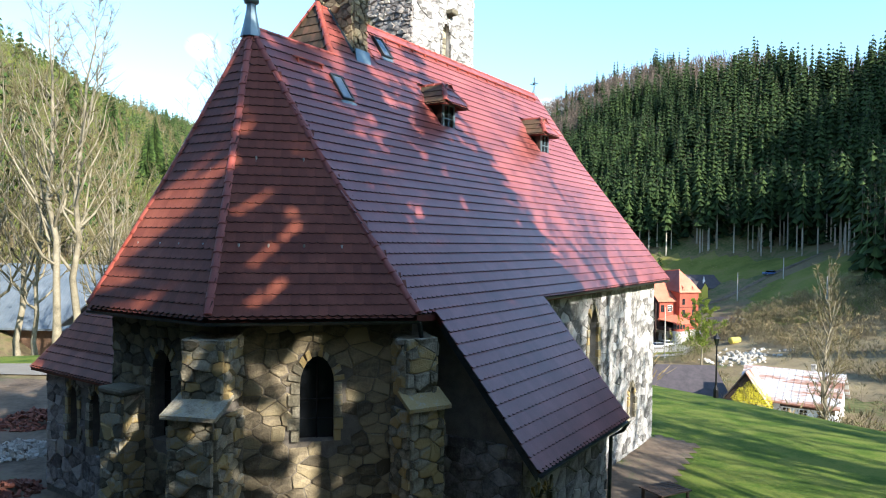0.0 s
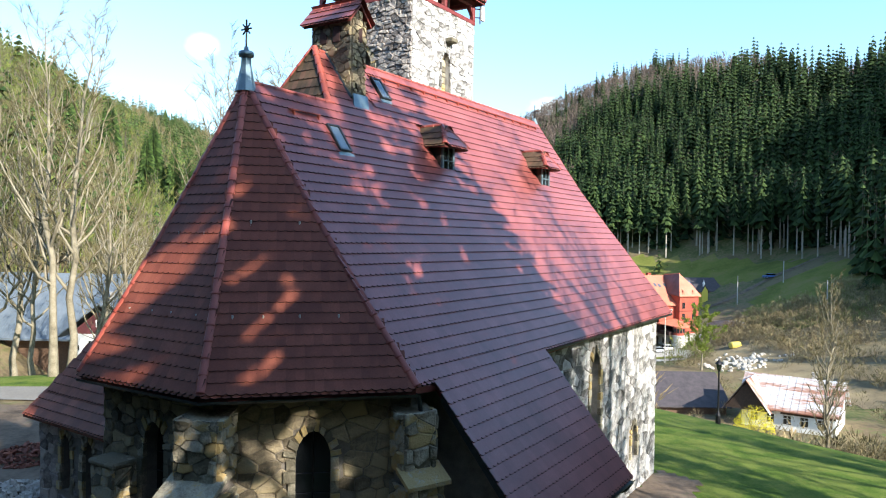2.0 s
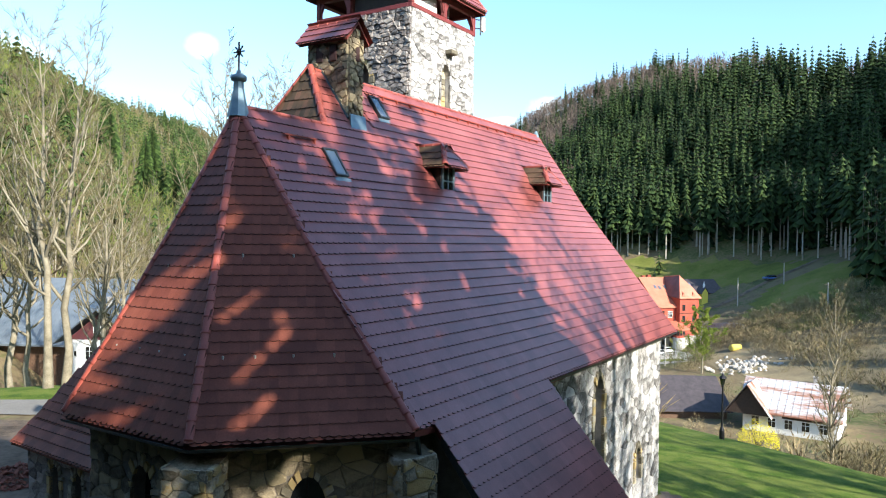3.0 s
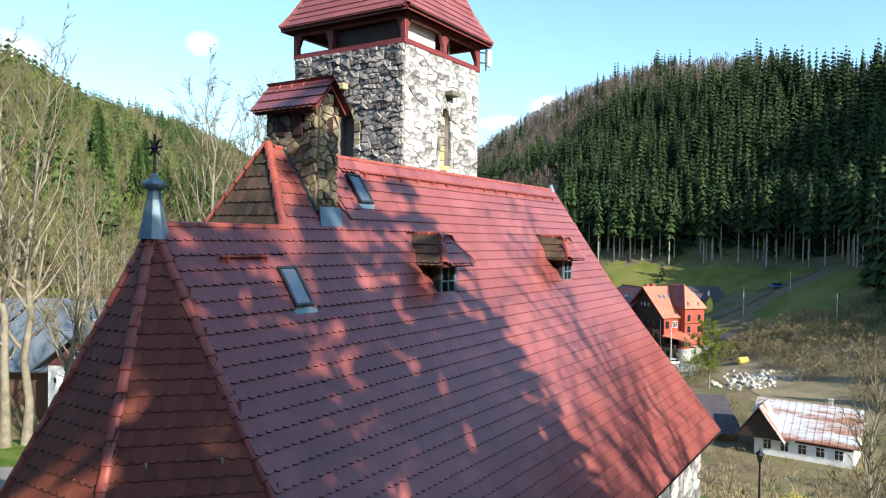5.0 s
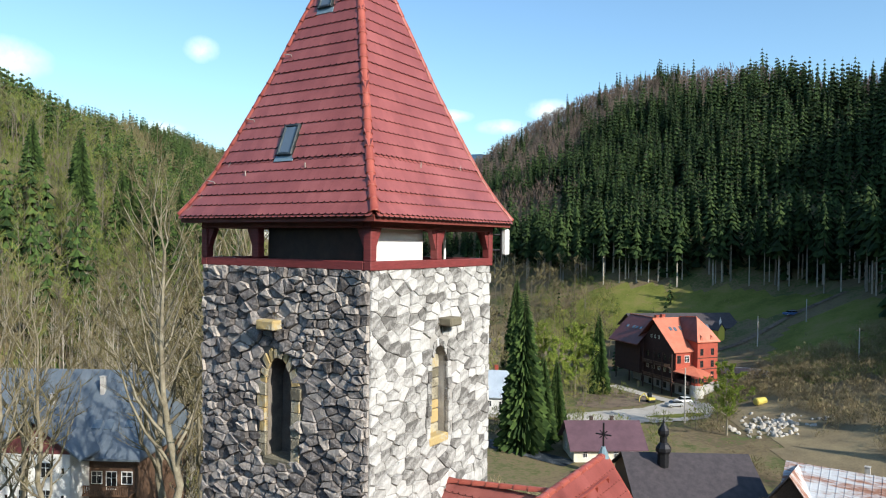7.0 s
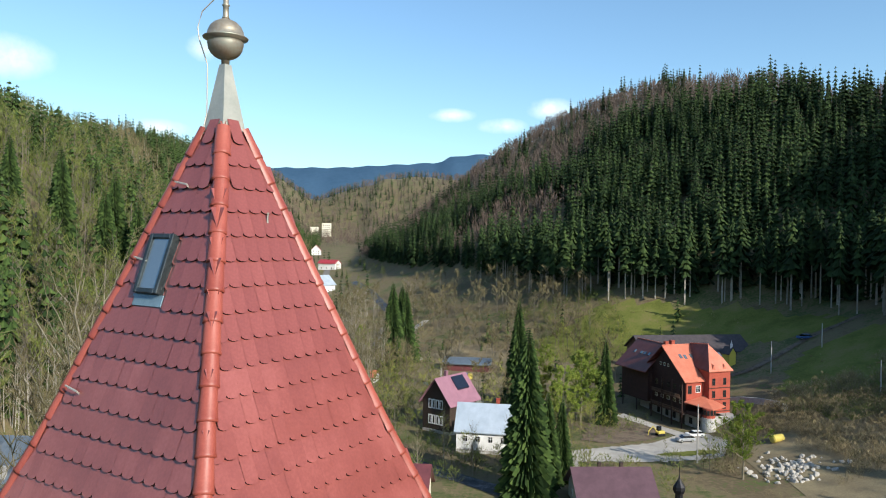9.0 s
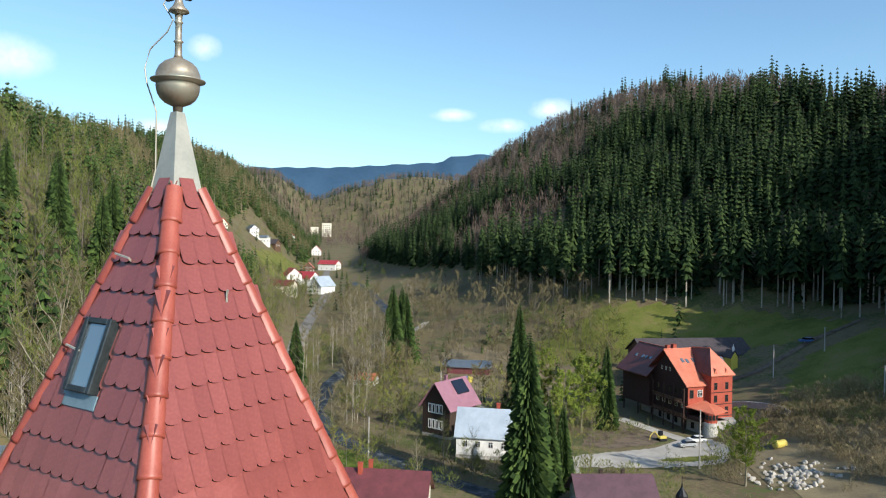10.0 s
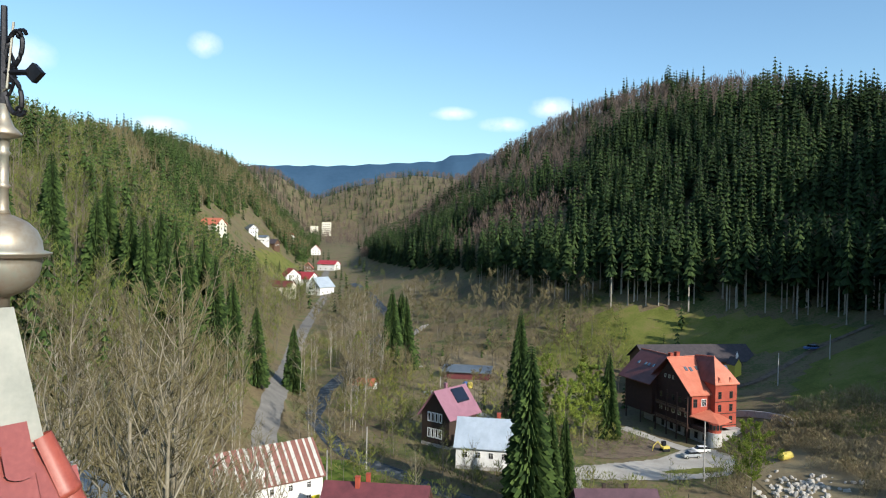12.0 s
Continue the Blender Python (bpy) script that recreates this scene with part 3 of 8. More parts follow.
def tile_shape():
    """A flat tile with a rounded tail, x across, y up the slope, z out of the roof."""
    n, w, th = 6, TW * 0.5 - 0.0012, 0.042
    rim = [(-w * math.cos(math.pi * k / n), -0.046 * math.sin(math.pi * k / n) + 0.046, 0) for k in range(n + 1)]
    top = [(w, TP + 0.06, 0), (-w, TP + 0.06, 0)]
    out = rim + top

    def lifted(p, t):
        return (p[0], p[1], 0.030 - 0.024 * p[1] / TP + t)
    v = [lifted(p, th) for p in out] + [lifted(p, 0) for p in rim]
    f = [(0, k, k + 1) for k in range(1, len(out) - 1)]
    b = len(out)
    for k in range(n):
        f += [(k, b + k, b + k + 1), (k, b + k + 1, k + 1)]
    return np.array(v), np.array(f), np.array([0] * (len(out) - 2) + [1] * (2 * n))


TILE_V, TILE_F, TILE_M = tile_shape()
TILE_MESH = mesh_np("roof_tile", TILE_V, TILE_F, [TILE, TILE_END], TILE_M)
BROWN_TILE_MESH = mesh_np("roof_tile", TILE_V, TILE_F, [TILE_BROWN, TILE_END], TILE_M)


def slope_point(profile, d):
    """Place (inward, height) and lean at arc length d up a roof's profile."""
    for (h0, z0), (h1, z1) in zip(profile, profile[1:]):
        seg = math.hypot(h1 - h0, z1 - z0)
        if d <= seg or (h1, z1) == profile[-1]:
            return h0 + (h1 - h0) * d / seg, z0 + (z1 - z0) * d / seg, (h1 - h0) / seg, (z1 - z0) / seg
        d -= seg


def roof_face(parent, name, origin, along, inward, profile, left, right, holes=(), tiles=True, keep=None, singles=300, label="", seed=5, thick=0.12, skin=None, pitch=TP):
    """One slope of a roof: its bed, and beaver-tail tiles in doubled courses. left, right: limits along the eave by inward distance."""
    rng = random.Random(seed)
    o, al, inn = Vector((*origin, 0)), Vector((*along, 0)), Vector((*inward, 0))
    bm = bmesh.new()
    rows, under = [], []
    for h, z in profile:
        lo, hi = left(h), right(h)
        hi = max(hi, lo + 0.01)
        rows.append([bm.verts.new(o + al * (lo + (hi - lo) * k / 8) + inn * h + Vector((0, 0, z))) for k in range(9)])
        under.append([bm.verts.new(v.co - Vector((0, 0, thick))) for v in rows[-1]])
    for r0, r1 in zip(rows, rows[1:]):
        for k in range(8):
            bm.faces.new((r0[k], r0[k + 1], r1[k + 1], r1[k]))
    for r0, r1 in zip(under, under[1:]):
        for k in range(8):
            bm.faces.new((r0[k + 1], r0[k], r1[k], r1[k + 1]))
    for k in range(8):
        bm.faces.new((rows[0][k + 1], rows[0][k], under[0][k], under[0][k + 1]))
    for i in range(len(rows) - 1):
        bm.faces.new((rows[i][0], rows[i + 1][0], under[i + 1][0], under[i][0]))
        bm.faces.new((rows[i + 1][8], rows[i][8], under[i][8], under[i + 1][8]))
    roof = part(name, bm, TILE_BED, parent, label)
    if not tiles:
        return roof
    total = sum(math.hypot(b[0] - a[0], b[1] - a[1]) for a, b in zip(profile, profile[1:]))
    places = []
    d = -0.03
    while d < total - 0.1:
        for layer in (0, 1):
            dd = d - (0.048 if layer == 0 else 0.0)
            h, z, ch, cz = slope_point(profile, max(0.0, dd))
            h += ch * min(0.0, dd)
            z += cz * min(0.0, dd)
            hm = slope_point(profile, max(0.0, dd) + pitch * 0.5)[0]
            lo, hi = left(hm), right(hm)
            shift = TW / 2 if layer else 0.0
            k0 = math.floor((lo - shift) / TW)
            k1 = math.ceil((hi - shift) / TW)
            for k in range(k0, k1 + 1):
                s = shift + k * TW + TW / 2
                if not (lo - 0.02 < s < hi + 0.02):
                    continue
                if any(s0 < s < s1 and d0 < dd + TP / 2 < d1 for s0, s1, d0, d1 in holes):
                    continue
                places.append((s, dd, h, z, ch, cz, layer))
        d += pitch
    order = sorted(range(len(places)), key=lambda i: 0 if keep and places[i][6] and keep(places[i][0], places[i][1]) else 1)
    V = []
    for n, i in enumerate(order):
        s, dd, h, z, ch, cz, layer = places[i]
        up = inn * ch + Vector((0, 0, cz))
        out = al.cross(up)
        if out.z < 0:
            out = -out
        pos = o + al * s + inn * h + Vector((0, 0, z)) + out * (0.004 + (0.03 if layer else 0.0) + rng.uniform(-0.001, 0.0015))
        m = Matrix((al, up, out)).transposed().to_4x4()
        m = Matrix.Translation(pos) @ m @ Matrix.Rotation(rng.gauss(0, 0.002), 4, "X") @ Matrix.Rotation(rng.gauss(0, 0.003), 4, "Z")
        if n < singles and keep and layer and keep(s, dd):
            t = new("roof_tile", BROWN_TILE_MESH if skin else TILE_MESH)
            t.parent = roof
            t.matrix_local = m
        else:
            a = np.array(m)
            V.append(TILE_V @ a[:3, :3].T + a[:3, 3])
    if V:
        F = np.concatenate([TILE_F + k * len(TILE_V) for k in range(len(V))])
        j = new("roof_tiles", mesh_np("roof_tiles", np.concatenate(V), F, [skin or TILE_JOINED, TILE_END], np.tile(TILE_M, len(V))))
        j.parent = roof
        tagged(j, kind="stuff")
    return roof


def cap_mesh(r0=0.105, r1=0.085, length=0.40, n=7):
    v, f = [], []
    for y, r in ((0, r0), (0.03, r0 * 1.03), (0.05, r0 * 0.97), (length, r1)):
        for k in range(n + 1):
            a = math.pi * k / n
            v.append((r * math.cos(a), y, r * math.sin(a) * 0.9))
    m = n + 1
    for i in range(3):
        for k in range(n):
            f.append((i * m + k, i * m + k + 1, (i + 1) * m + k + 1, (i + 1) * m + k))
    b = len(v)
    for k in range(n + 1):
        a = math.pi * k / n
        v.append(((r0 - 0.018) * math.cos(a), 0.002, (r0 - 0.018) * math.sin(a) * 0.9))
    for k in range(n):
        f.append((k + 1, k, b + k, b + k + 1))
    return mesh_np("ridge_tile", np.array(v), np.array(f), [CAP], smooth=True)


CAP_MESH = cap_mesh()


def caps(parent, pts, pitch=0.345, lift=0.02, seed=2):
    """Rounded cap tiles along a hip or ridge, from its lower end up."""
    rng = random.Random(seed)
    pts = [Vector(p) for p in pts]
    segs = [(q - p).length for p, q in zip(pts, pts[1:])]
    total = sum(segs)
    n = max(1, round(total / pitch))

    def at(d):
        for (p, q), s in zip(zip(pts, pts[1:]), segs):
            if d <= s:
                return p + (q - p) * d / s
            d -= s
        return pts[-1]
    for k in range(n):
        p, q = at(total * k / n), at(total * (k + 1) / n)
        y = (q - p).normalized()
        x = y.cross(Vector((0, 0, 1))).normalized()
        z = x.cross(y)
        m = Matrix((x, y, z)).transposed().to_4x4()
        t = new("ridge_tile", CAP_MESH)
        t.parent = parent
        t.matrix_local = Matrix.Translation(p + z * lift) @ m @ Matrix.Rotation(0.035 + rng.gauss(0, 0.006), 4, "X") @ Matrix.Rotation(rng.gauss(0, 0.01), 4, "Z")

# ---- the church ----
# its own axes: a runs west along the nave, b north, from the tower's south-east corner
CHURCH = pose(-1.434, 30.304, 0, 0, 0, math.degrees(math.atan2(4.31, 2.534)))
church = empty("church", CHURCH)
tagged(church, "old rubble stone church with red tile roofs and square tower", "church")


def south_z(b):
    if b >= -5.1:
        return 13.38 + 1.45 * (b + 5.1)
    if b >= -9.1:
        return 13.38 + 1.24 * (b + 5.1)
    return 8.42 + 1.22 * (b + 9.1)


EAVE_B, RIDGE_B, RIDGE_Z = -11.55, -2.85, 16.64
APEX = (-12.55, -4.05, 14.84)
EAVE_Z = 8.34
E1, E2, E3, E4 = (-12.75, -9.18), (-15.66, -6.37), (-15.66, -2.55), (-12.78, 0.9)
W1, W2, W3, W4 = (-12.60, -8.95), (-15.22, -6.18), (-15.22, -2.75), (-12.60, 0.5)
GROUND_A = 0.8


def south_left(h):
    b = EAVE_B + h
    if b < -9.16:
        return -12.05
    if b < -4.05:
        return -12.75 + 0.20 * (b + 9.18) / 5.13
    return -9.62 + 0.70 * (b + 4.05) / 1.2


def south_right(h):
    return -6.75 if EAVE_B + h < -9.12 else 5.85


def arc(b):
    """Length up the south slope from its lowest eave."""
    d, x = 0.0, EAVE_B
    while x < b:
        d += math.hypot(0.02, south_z(x + 0.02) - south_z(x))
        x += 0.02
    return d


south_profile = [(0, south_z(EAVE_B)), (1.2, south_z(EAVE_B + 1.2)), (2.14, south_z(-9.41)), (2.15, south_z(-9.4)), (2.36, south_z(-9.19)), (2.40, south_z(-9.15)), (2.45, south_z(-9.1)), (3.5, south_z(-8.05)), (5.0, south_z(-6.55)), (6.45, 13.38), (7.49, south_z(-4.06)), (7.51, south_z(-4.04)), (8.2, south_z(-3.35)), (8.70, RIDGE_Z)]
sky_holes = [(-10.44, -9.9, arc(-5.12), arc(-4.5)), (-6.86, -6.3, arc(-3.7), arc(-3.1)), (-8.5, -7.55, arc(-3.85), arc(-2.2)), (-5.6, -4.7, arc(-5.1), arc(-4.0)), (1.75, 2.65, arc(-5.1), arc(-4.0))]
nave_roof = roof_face(church, "nave_roof", (0, EAVE_B), (1, 0), (0, 1), south_profile, south_left, south_right, sky_holes, True, lambda s, d: -12.6 < s < -8.6 and arc(-6.2) < d < arc(-4.0), 300, "long red-brown tiled south slope")
north_profile = [(0, 8.0), (2.6, 11.2), (6.78, RIDGE_Z)]
roof_face(church, "nave_roof", (0, 3.93), (1, 0), (0, -1), north_profile, lambda h: -8.9, lambda h: 5.85, tiles=False)
roof_face(church, "chancel_roof", (0, 0.9), (1, 0), (0, -1), [(0, EAVE_Z), (4.95, 14.84)], lambda h: -12.78 + 0.23 * h / 4.95, lambda h: -8.9, tiles=False)


def apse_slope(p, q, name, tiles, seed, keep=None):
    """One slope of the apse roof, from the eave p-q up to the apex."""
    p, q, top = Vector(p), Vector(q), Vector(APEX[:2])
    al = (q - p).normalized()
    inn = Vector((-al.y, al.x))
    if inn.dot(top - p) < 0:
        inn = -inn
    H, L, sa = inn.dot(top - p), (q - p).length, al.dot(top - p)
    prof = [(H * k / 12, EAVE_Z + (APEX[2] - EAVE_Z) * (0.90 * k / 12 + 0.10 * (k / 12) ** 2)) for k in range(13)]
    return roof_face(church, name, p, al, inn, prof, lambda h: sa * h / H, lambda h: L + (sa - L) * h / H, (), tiles, keep, 300, "brown tiled slope of the apse", seed, 0.12, TILE_BROWN_JOINED, 0.24)


apse_slope(E2, E1, "apse_roof", True, 11, lambda s, d: d > 3.0)
apse_slope(E3, E2, "apse_roof", True, 12, lambda s, d: d > 3.6)
apse_slope(E4, E3, "apse_roof", True, 13)


def apse_hip(e, n=10):
    return [(e[0] + (APEX[0] - e[0]) * k / n, e[1] + (APEX[1] - e[1]) * k / n, EAVE_Z + (APEX[2] - EAVE_Z) * (0.90 * k / n + 0.10 * (k / n) ** 2) + 0.03) for k in range(n + 1)]


for e in (E1, E2, E3):
    caps(nave_roof, apse_hip(e))
caps(nave_roof, [(-9.5, -4.05, 14.9), (-12.45, -4.05, 14.9)][::-1], 0.36, 0.03)
caps(nave_roof, [(-8.8, RIDGE_B, 16.66), (5.9, RIDGE_B, 16.66)], 0.36, 0.0)
caps(nave_roof, [(-9.6, -4.0, 14.93), (-8.92, RIDGE_B, 16.72)], 0.36, 0.03)
caps(nave_roof, [(5.86, -9.1, 8.45), (5.86, -5.1, 13.42), (5.86, RIDGE_B, 16.69)], 0.36, -0.02)
# steep hipped east end of the nave roof above the chancel ridge
east_al, east_in = (0, 1), (1, 0)
roof_face(church, "nave_hip_roof", (-10.32, -5.1), east_al, east_in, [(0, 13.0), (0.74, 14.9), (1.42, 16.66)], lambda h: 0.0 + 2.25 * h / 1.42, lambda h: 4.6 - 2.35 * h / 1.42, (), True, lambda s, d: False, 0, "steep mossy shaded tile hip", skin=SHADED_MOSS)
caps(nave_roof, [(-10.32, -0.55, 13.05), (-8.92, RIDGE_B, 16.72)], 0.36, 0.03)

# ---- tower ----
TOP = 21.37
holeE = arch(2.5, 17.12, 18.75, 0.40)
holeE2 = arch(2.25, 14.7, 15.05, 0.22)
holeS = arch(2.58, 17.45, 19.0, 0.36)
bm = bmesh.new()
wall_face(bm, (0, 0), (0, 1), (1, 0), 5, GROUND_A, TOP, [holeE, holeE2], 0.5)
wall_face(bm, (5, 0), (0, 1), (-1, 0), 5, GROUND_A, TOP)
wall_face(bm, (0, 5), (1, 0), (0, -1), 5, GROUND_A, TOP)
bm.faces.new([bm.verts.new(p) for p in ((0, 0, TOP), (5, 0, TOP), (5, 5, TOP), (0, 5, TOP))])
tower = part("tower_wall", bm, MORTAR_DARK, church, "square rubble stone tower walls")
# south face in the stone colours that carry sunlight
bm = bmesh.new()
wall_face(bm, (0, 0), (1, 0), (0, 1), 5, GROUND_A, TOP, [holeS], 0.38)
tower_s = part("tower_wall", bm, SUNLIT_MORTAR, church, "south face of the tower in a sunlit pale stone colour")
bm = bmesh.new()
box(bm, (0.5, 0.5, 12), (0.6, 4.5, 21.0))
part("tower_inner_wall", bm, MORTAR_DARK, church)
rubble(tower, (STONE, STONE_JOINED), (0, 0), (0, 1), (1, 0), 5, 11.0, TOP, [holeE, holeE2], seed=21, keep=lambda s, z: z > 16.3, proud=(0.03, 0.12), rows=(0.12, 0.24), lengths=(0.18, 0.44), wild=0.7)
rubble(tower_s, (SUNLIT_LIMED, SUNLIT_LIMED_JOINED), (0, 0), (1, 0), (0, 1), 5, 11.0, TOP, [holeS], seed=22, keep=lambda s, z: z > 16.3, proud=(0.012, 0.055), rows=(0.13, 0.27), lengths=(0.2, 0.5), wild=0.6)
arch_stones(tower, PALE, (0, 0), (0, 1), (1, 0), holeE, 0.22, 4)
arch_stones(tower, SUNLIT_LIMED, (0, 0), (1, 0), (0, 1), holeS, 0.14, 5)
# walled-up south light, in brown blocks set back
rng = random.Random(8)
z = 17.45
while z < 19.5:
    bm = bmesh.new()
    h = rng.uniform(0.2, 0.34)
    box(bm, (2.23, 0.2, z), (2.93, 0.36, z + h - 0.02), 0.02)
    part("infill_block", bm, PALE, tower)
    z += h
for s0, al in (((-0.32, 2.28), "E"), ((2.36, -0.34), "S")):
    bm = bmesh.new()
    if al == "E":
        box(bm, (-0.34, 2.38, 19.98), (0.1, 2.92, 20.2), 0.03)
    else:
        box(bm, (2.56, -0.36, 20.0), (3.05, 0.1, 20.2), 0.03)
    part("corbel_stone", bm, PALE, tower, "pale stone corbel stub")
for lo, hi in (((-0.06, 2.04, 16.95), (0.4, 2.96, 17.13)), ((2.16, -0.05, 17.25), (3.0, 0.34, 17.46))):
    bm = bmesh.new()
    box(bm, lo, hi, 0.03)
    part("window_sill", bm, PALE, tower, "sloping stone sill")

# open timber lantern under the tower roof
for k, (a0, b0, a1, b1) in enumerate(((-0.06, -0.06, 5.06, 0.14), (-0.06, 4.86, 5.06, 5.06), (-0.06, 0.141, 0.14, 4.859), (4.86, 0.141, 5.06, 4.859))):
    bm = bmesh.new()
    box(bm, (a0, b0, TOP - 0.02), (a1, b1, TOP + 0.17), 0.015)
    part("sill_beam", bm, RED_WOOD, church, "red-stained timber beam")
    bm = bmesh.new()
    box(bm, (a0, b0, 22.22), (a1, b1, 22.42), 0.015)
    part("top_beam", bm, RED_WOOD, church)


def lantern_post(a, b, dirs):
    bm = bmesh.new()
    box(bm, (a - 0.1, b - 0.1, TOP + 0.171), (a + 0.1, b + 0.1, 22.219), 0.015)
    post = part("post", bm, RED_WOOD, church, "red-stained timber post")
    for da, db in dirs:
        bm = bmesh.new()
        n = Vector((-db, da, 0)) * 0.06
        o = Vector((a, b, 0))
        d = Vector((da, db, 0))
        pts = [o + d * 0.101 + Vector((0, 0, 21.75)), o + d * 0.30 + Vector((0, 0, 22.218)), o + d * 0.101 + Vector((0, 0, 22.218))]
        prism(bm, [p - n for p in pts], n * 2)
        part("bracket", bm, RED_WOOD, post)


for a in (0.04, 2.5, 4.96):
    for b in (0.04, 4.96):
        ds = [(1, 0), (-1, 0)] if a == 2.5 else [(1 if a < 1 else -1, 0)]
        if a != 2.5:
            ds.append((0, 1 if b < 1 else -1))
        lantern_post(a, b, ds)
lantern_post(4.96, 2.5, [(0, 1), (0, -1)])
lantern_post(0.04, 3.25, [(0, 1)])
bm = bmesh.new()
box(bm, (0.30, 0.30, TOP + 0.01), (2.35, 3.12, 22.3), 0.02)
part("stair_housing", bm, PLASTER, church, "whitewashed boarded stair housing")
bm = bmesh.new()
box(bm, (0.2, 0.25, TOP + 0.02), (0.285, 3.1, 22.25), 0.01)
part("boarding", bm, DARK_WOOD, church, "dark timber boarding")
for a, b in ((3.3, 0.5), (3.75, 0.6)):
    bm = bmesh.new()
    tube(bm, [(a, b, TOP + 0.1), (a, b, 22.4)], 0.035)
    part("antenna_pole", bm, WHITE_PAINT, church)
bm = bmesh.new()
box(bm, (5.3, -0.32, 21.62), (5.52, -0.18, 22.3), 0.03)
antenna = part("panel_antenna", bm, WHITE_PAINT, church, "white panel antenna")
bm = bmesh.new()
tube(bm, [(5.06, 0.0, 21.75), (5.28, -0.2, 21.75)], 0.025, 6)
tube(bm, [(5.06, 0.0, 22.15), (5.28, -0.2, 22.15)], 0.025, 6)
tube(bm, [(5.26, -0.2, 21.45), (5.26, -0.2, 22.3)], 0.03, 6)
part("antenna_bracket", bm, IRON, antenna)

half_prof = [(2.89, 22.46), (2.62, 22.88), (2.3, 23.5), (1.9, 24.5), (1.4, 25.78), (0.9, 27.23), (0.28, 29.02), (0.14, 29.42)]
tprof = [(2.89 - h, z) for h, z in half_prof]
LO, HI = 2.5 - 2.89, 2.5 + 2.89
TL = HI - LO


def t_arc(z):
    d = 0
    for (h0, z0), (h1, z1) in zip(tprof, tprof[1:]):
        s = math.hypot(h1 - h0, z1 - z0)
        if z <= z1:
            return d + s * (z - z0) / (z1 - z0)
        d += s
    return d


tsky = [(TL / 2 - 0.12, TL / 2 + 0.42, t_arc(23.72), t_arc(24.55)), (TL / 2 - 0.05, TL / 2 + 0.46, t_arc(27.42), t_arc(28.15))]
tower_roof = roof_face(church, "tower_roof", (LO, LO), (0, 1), (1, 0), tprof, lambda h: h, lambda h: TL - h, tsky, True, lambda s, d: d > t_arc(26.6), 300, "steep flared red tile pyramid roof")
roof_face(church, "tower_roof", (LO, LO), (1, 0), (0, 1), tprof, lambda h: h, lambda h: TL - h, (), True, lambda s, d: d > t_arc(26.6), 300, seed=6)
roof_face(church, "tower_roof", (HI, LO), (0, 1), (-1, 0), tprof, lambda h: h, lambda h: TL - h, tiles=False)
roof_face(church, "tower_roof", (LO, HI), (1, 0), (0, -1), tprof, lambda h: h, lambda h: TL - h, tiles=False)
for sa, sb in ((-1, -1), (1, -1), (-1, 1)):
    caps(tower_roof, [(2.5 + sa * h, 2.5 + sb * h, z + 0.02) for h, z in half_prof], 0.345, 0.03)

# lead cone, ball and iron cross on the tower
bm = bmesh.new()
for (h0, z0), (h1, z1) in zip([(0.265, 29.12), (0.18, 29.46), (0.12, 29.85), (0.05, 30.3)], [(0.19, 29.46), (0.12, 29.85), (0.05, 30.3)]):
    r0 = [bm.verts.new((2.5 + x * h0, 2.5 + y * h0, z0)) for x, y in ((-1, -1), (1, -1), (1, 1), (-1, 1))]
    r1 = [bm.verts.new((2.5 + x * h1, 2.5 + y * h1, z1)) for x, y in ((-1, -1), (1, -1), (1, 1), (-1, 1))]
    for k in range(4):
        bm.faces.new((r0[k], r0[(k + 1) % 4], r1[(k + 1) % 4], r1[k]))
bmesh.ops.remove_doubles(bm, verts=bm.verts[:], dist=0.001)
spire = part("spire_cap", bm, LEAD, church, "grey lead-clad spire tip")
bm = bmesh.new()
lathe(bm, [(0.045, 30.22), (0.05, 30.36), (0.08, 30.372), (0.13, 30.395), (0.175, 30.435), (0.205, 30.49), (0.218, 30.56), (0.215, 30.60), (0.27, 30.618), (0.275, 30.63), (0.225, 30.645), (0.218, 30.70), (0.19, 30.765), (0.14, 30.815), (0.08, 30.845), (0.045, 30.86)], (2.5, 2.5, 0), 28)
ball = part("spire_ball", bm, COPPER, church, "weathered copper ball with a brim", True)
bm = bmesh.new()
lathe(bm, [(0.05, 30.86), (0.038, 30.89), (0.034, 31.012), (0.052, 31.028), (0.034, 31.044), (0.034, 31.212), (0.047, 31.228), (0.034, 31.244), (0.04, 31.312), (0.10, 31.332), (0.105, 31.345), (0.06, 31.39), (0.04, 31.44), (0.03, 31.52)], (2.5, 2.5, 0), 12)
part("cross_stem", bm, COPPER, ball, "green-tinged copper stem", True)

# wrought iron cross above the ball
X0, Y0 = 2.5, 2.5
bm = bmesh.new()
tube(bm, [(X0, Y0, 31.452), (X0, Y0, 32.108)], [0.026, 0.018], 6)
AX = Vector((0.417, -0.909, 0))                # the cross stands across the view from the churchyard gate
tube(bm, [Vector((X0, Y0, 31.708)) - AX * 0.165, Vector((X0, Y0, 31.708)) + AX * 0.165], 0.018, 6)
tube(bm, [Vector((X0, Y0, 31.708)) + AX * (0.075 * math.cos(q)) + Vector((0, 0, 0.15 * math.sin(q))) for q in np.linspace(0, 6.2832, 21)], 0.011, 5)
cross = part("iron_cross", bm, IRON, ball, "scrolled wrought iron tower cross")
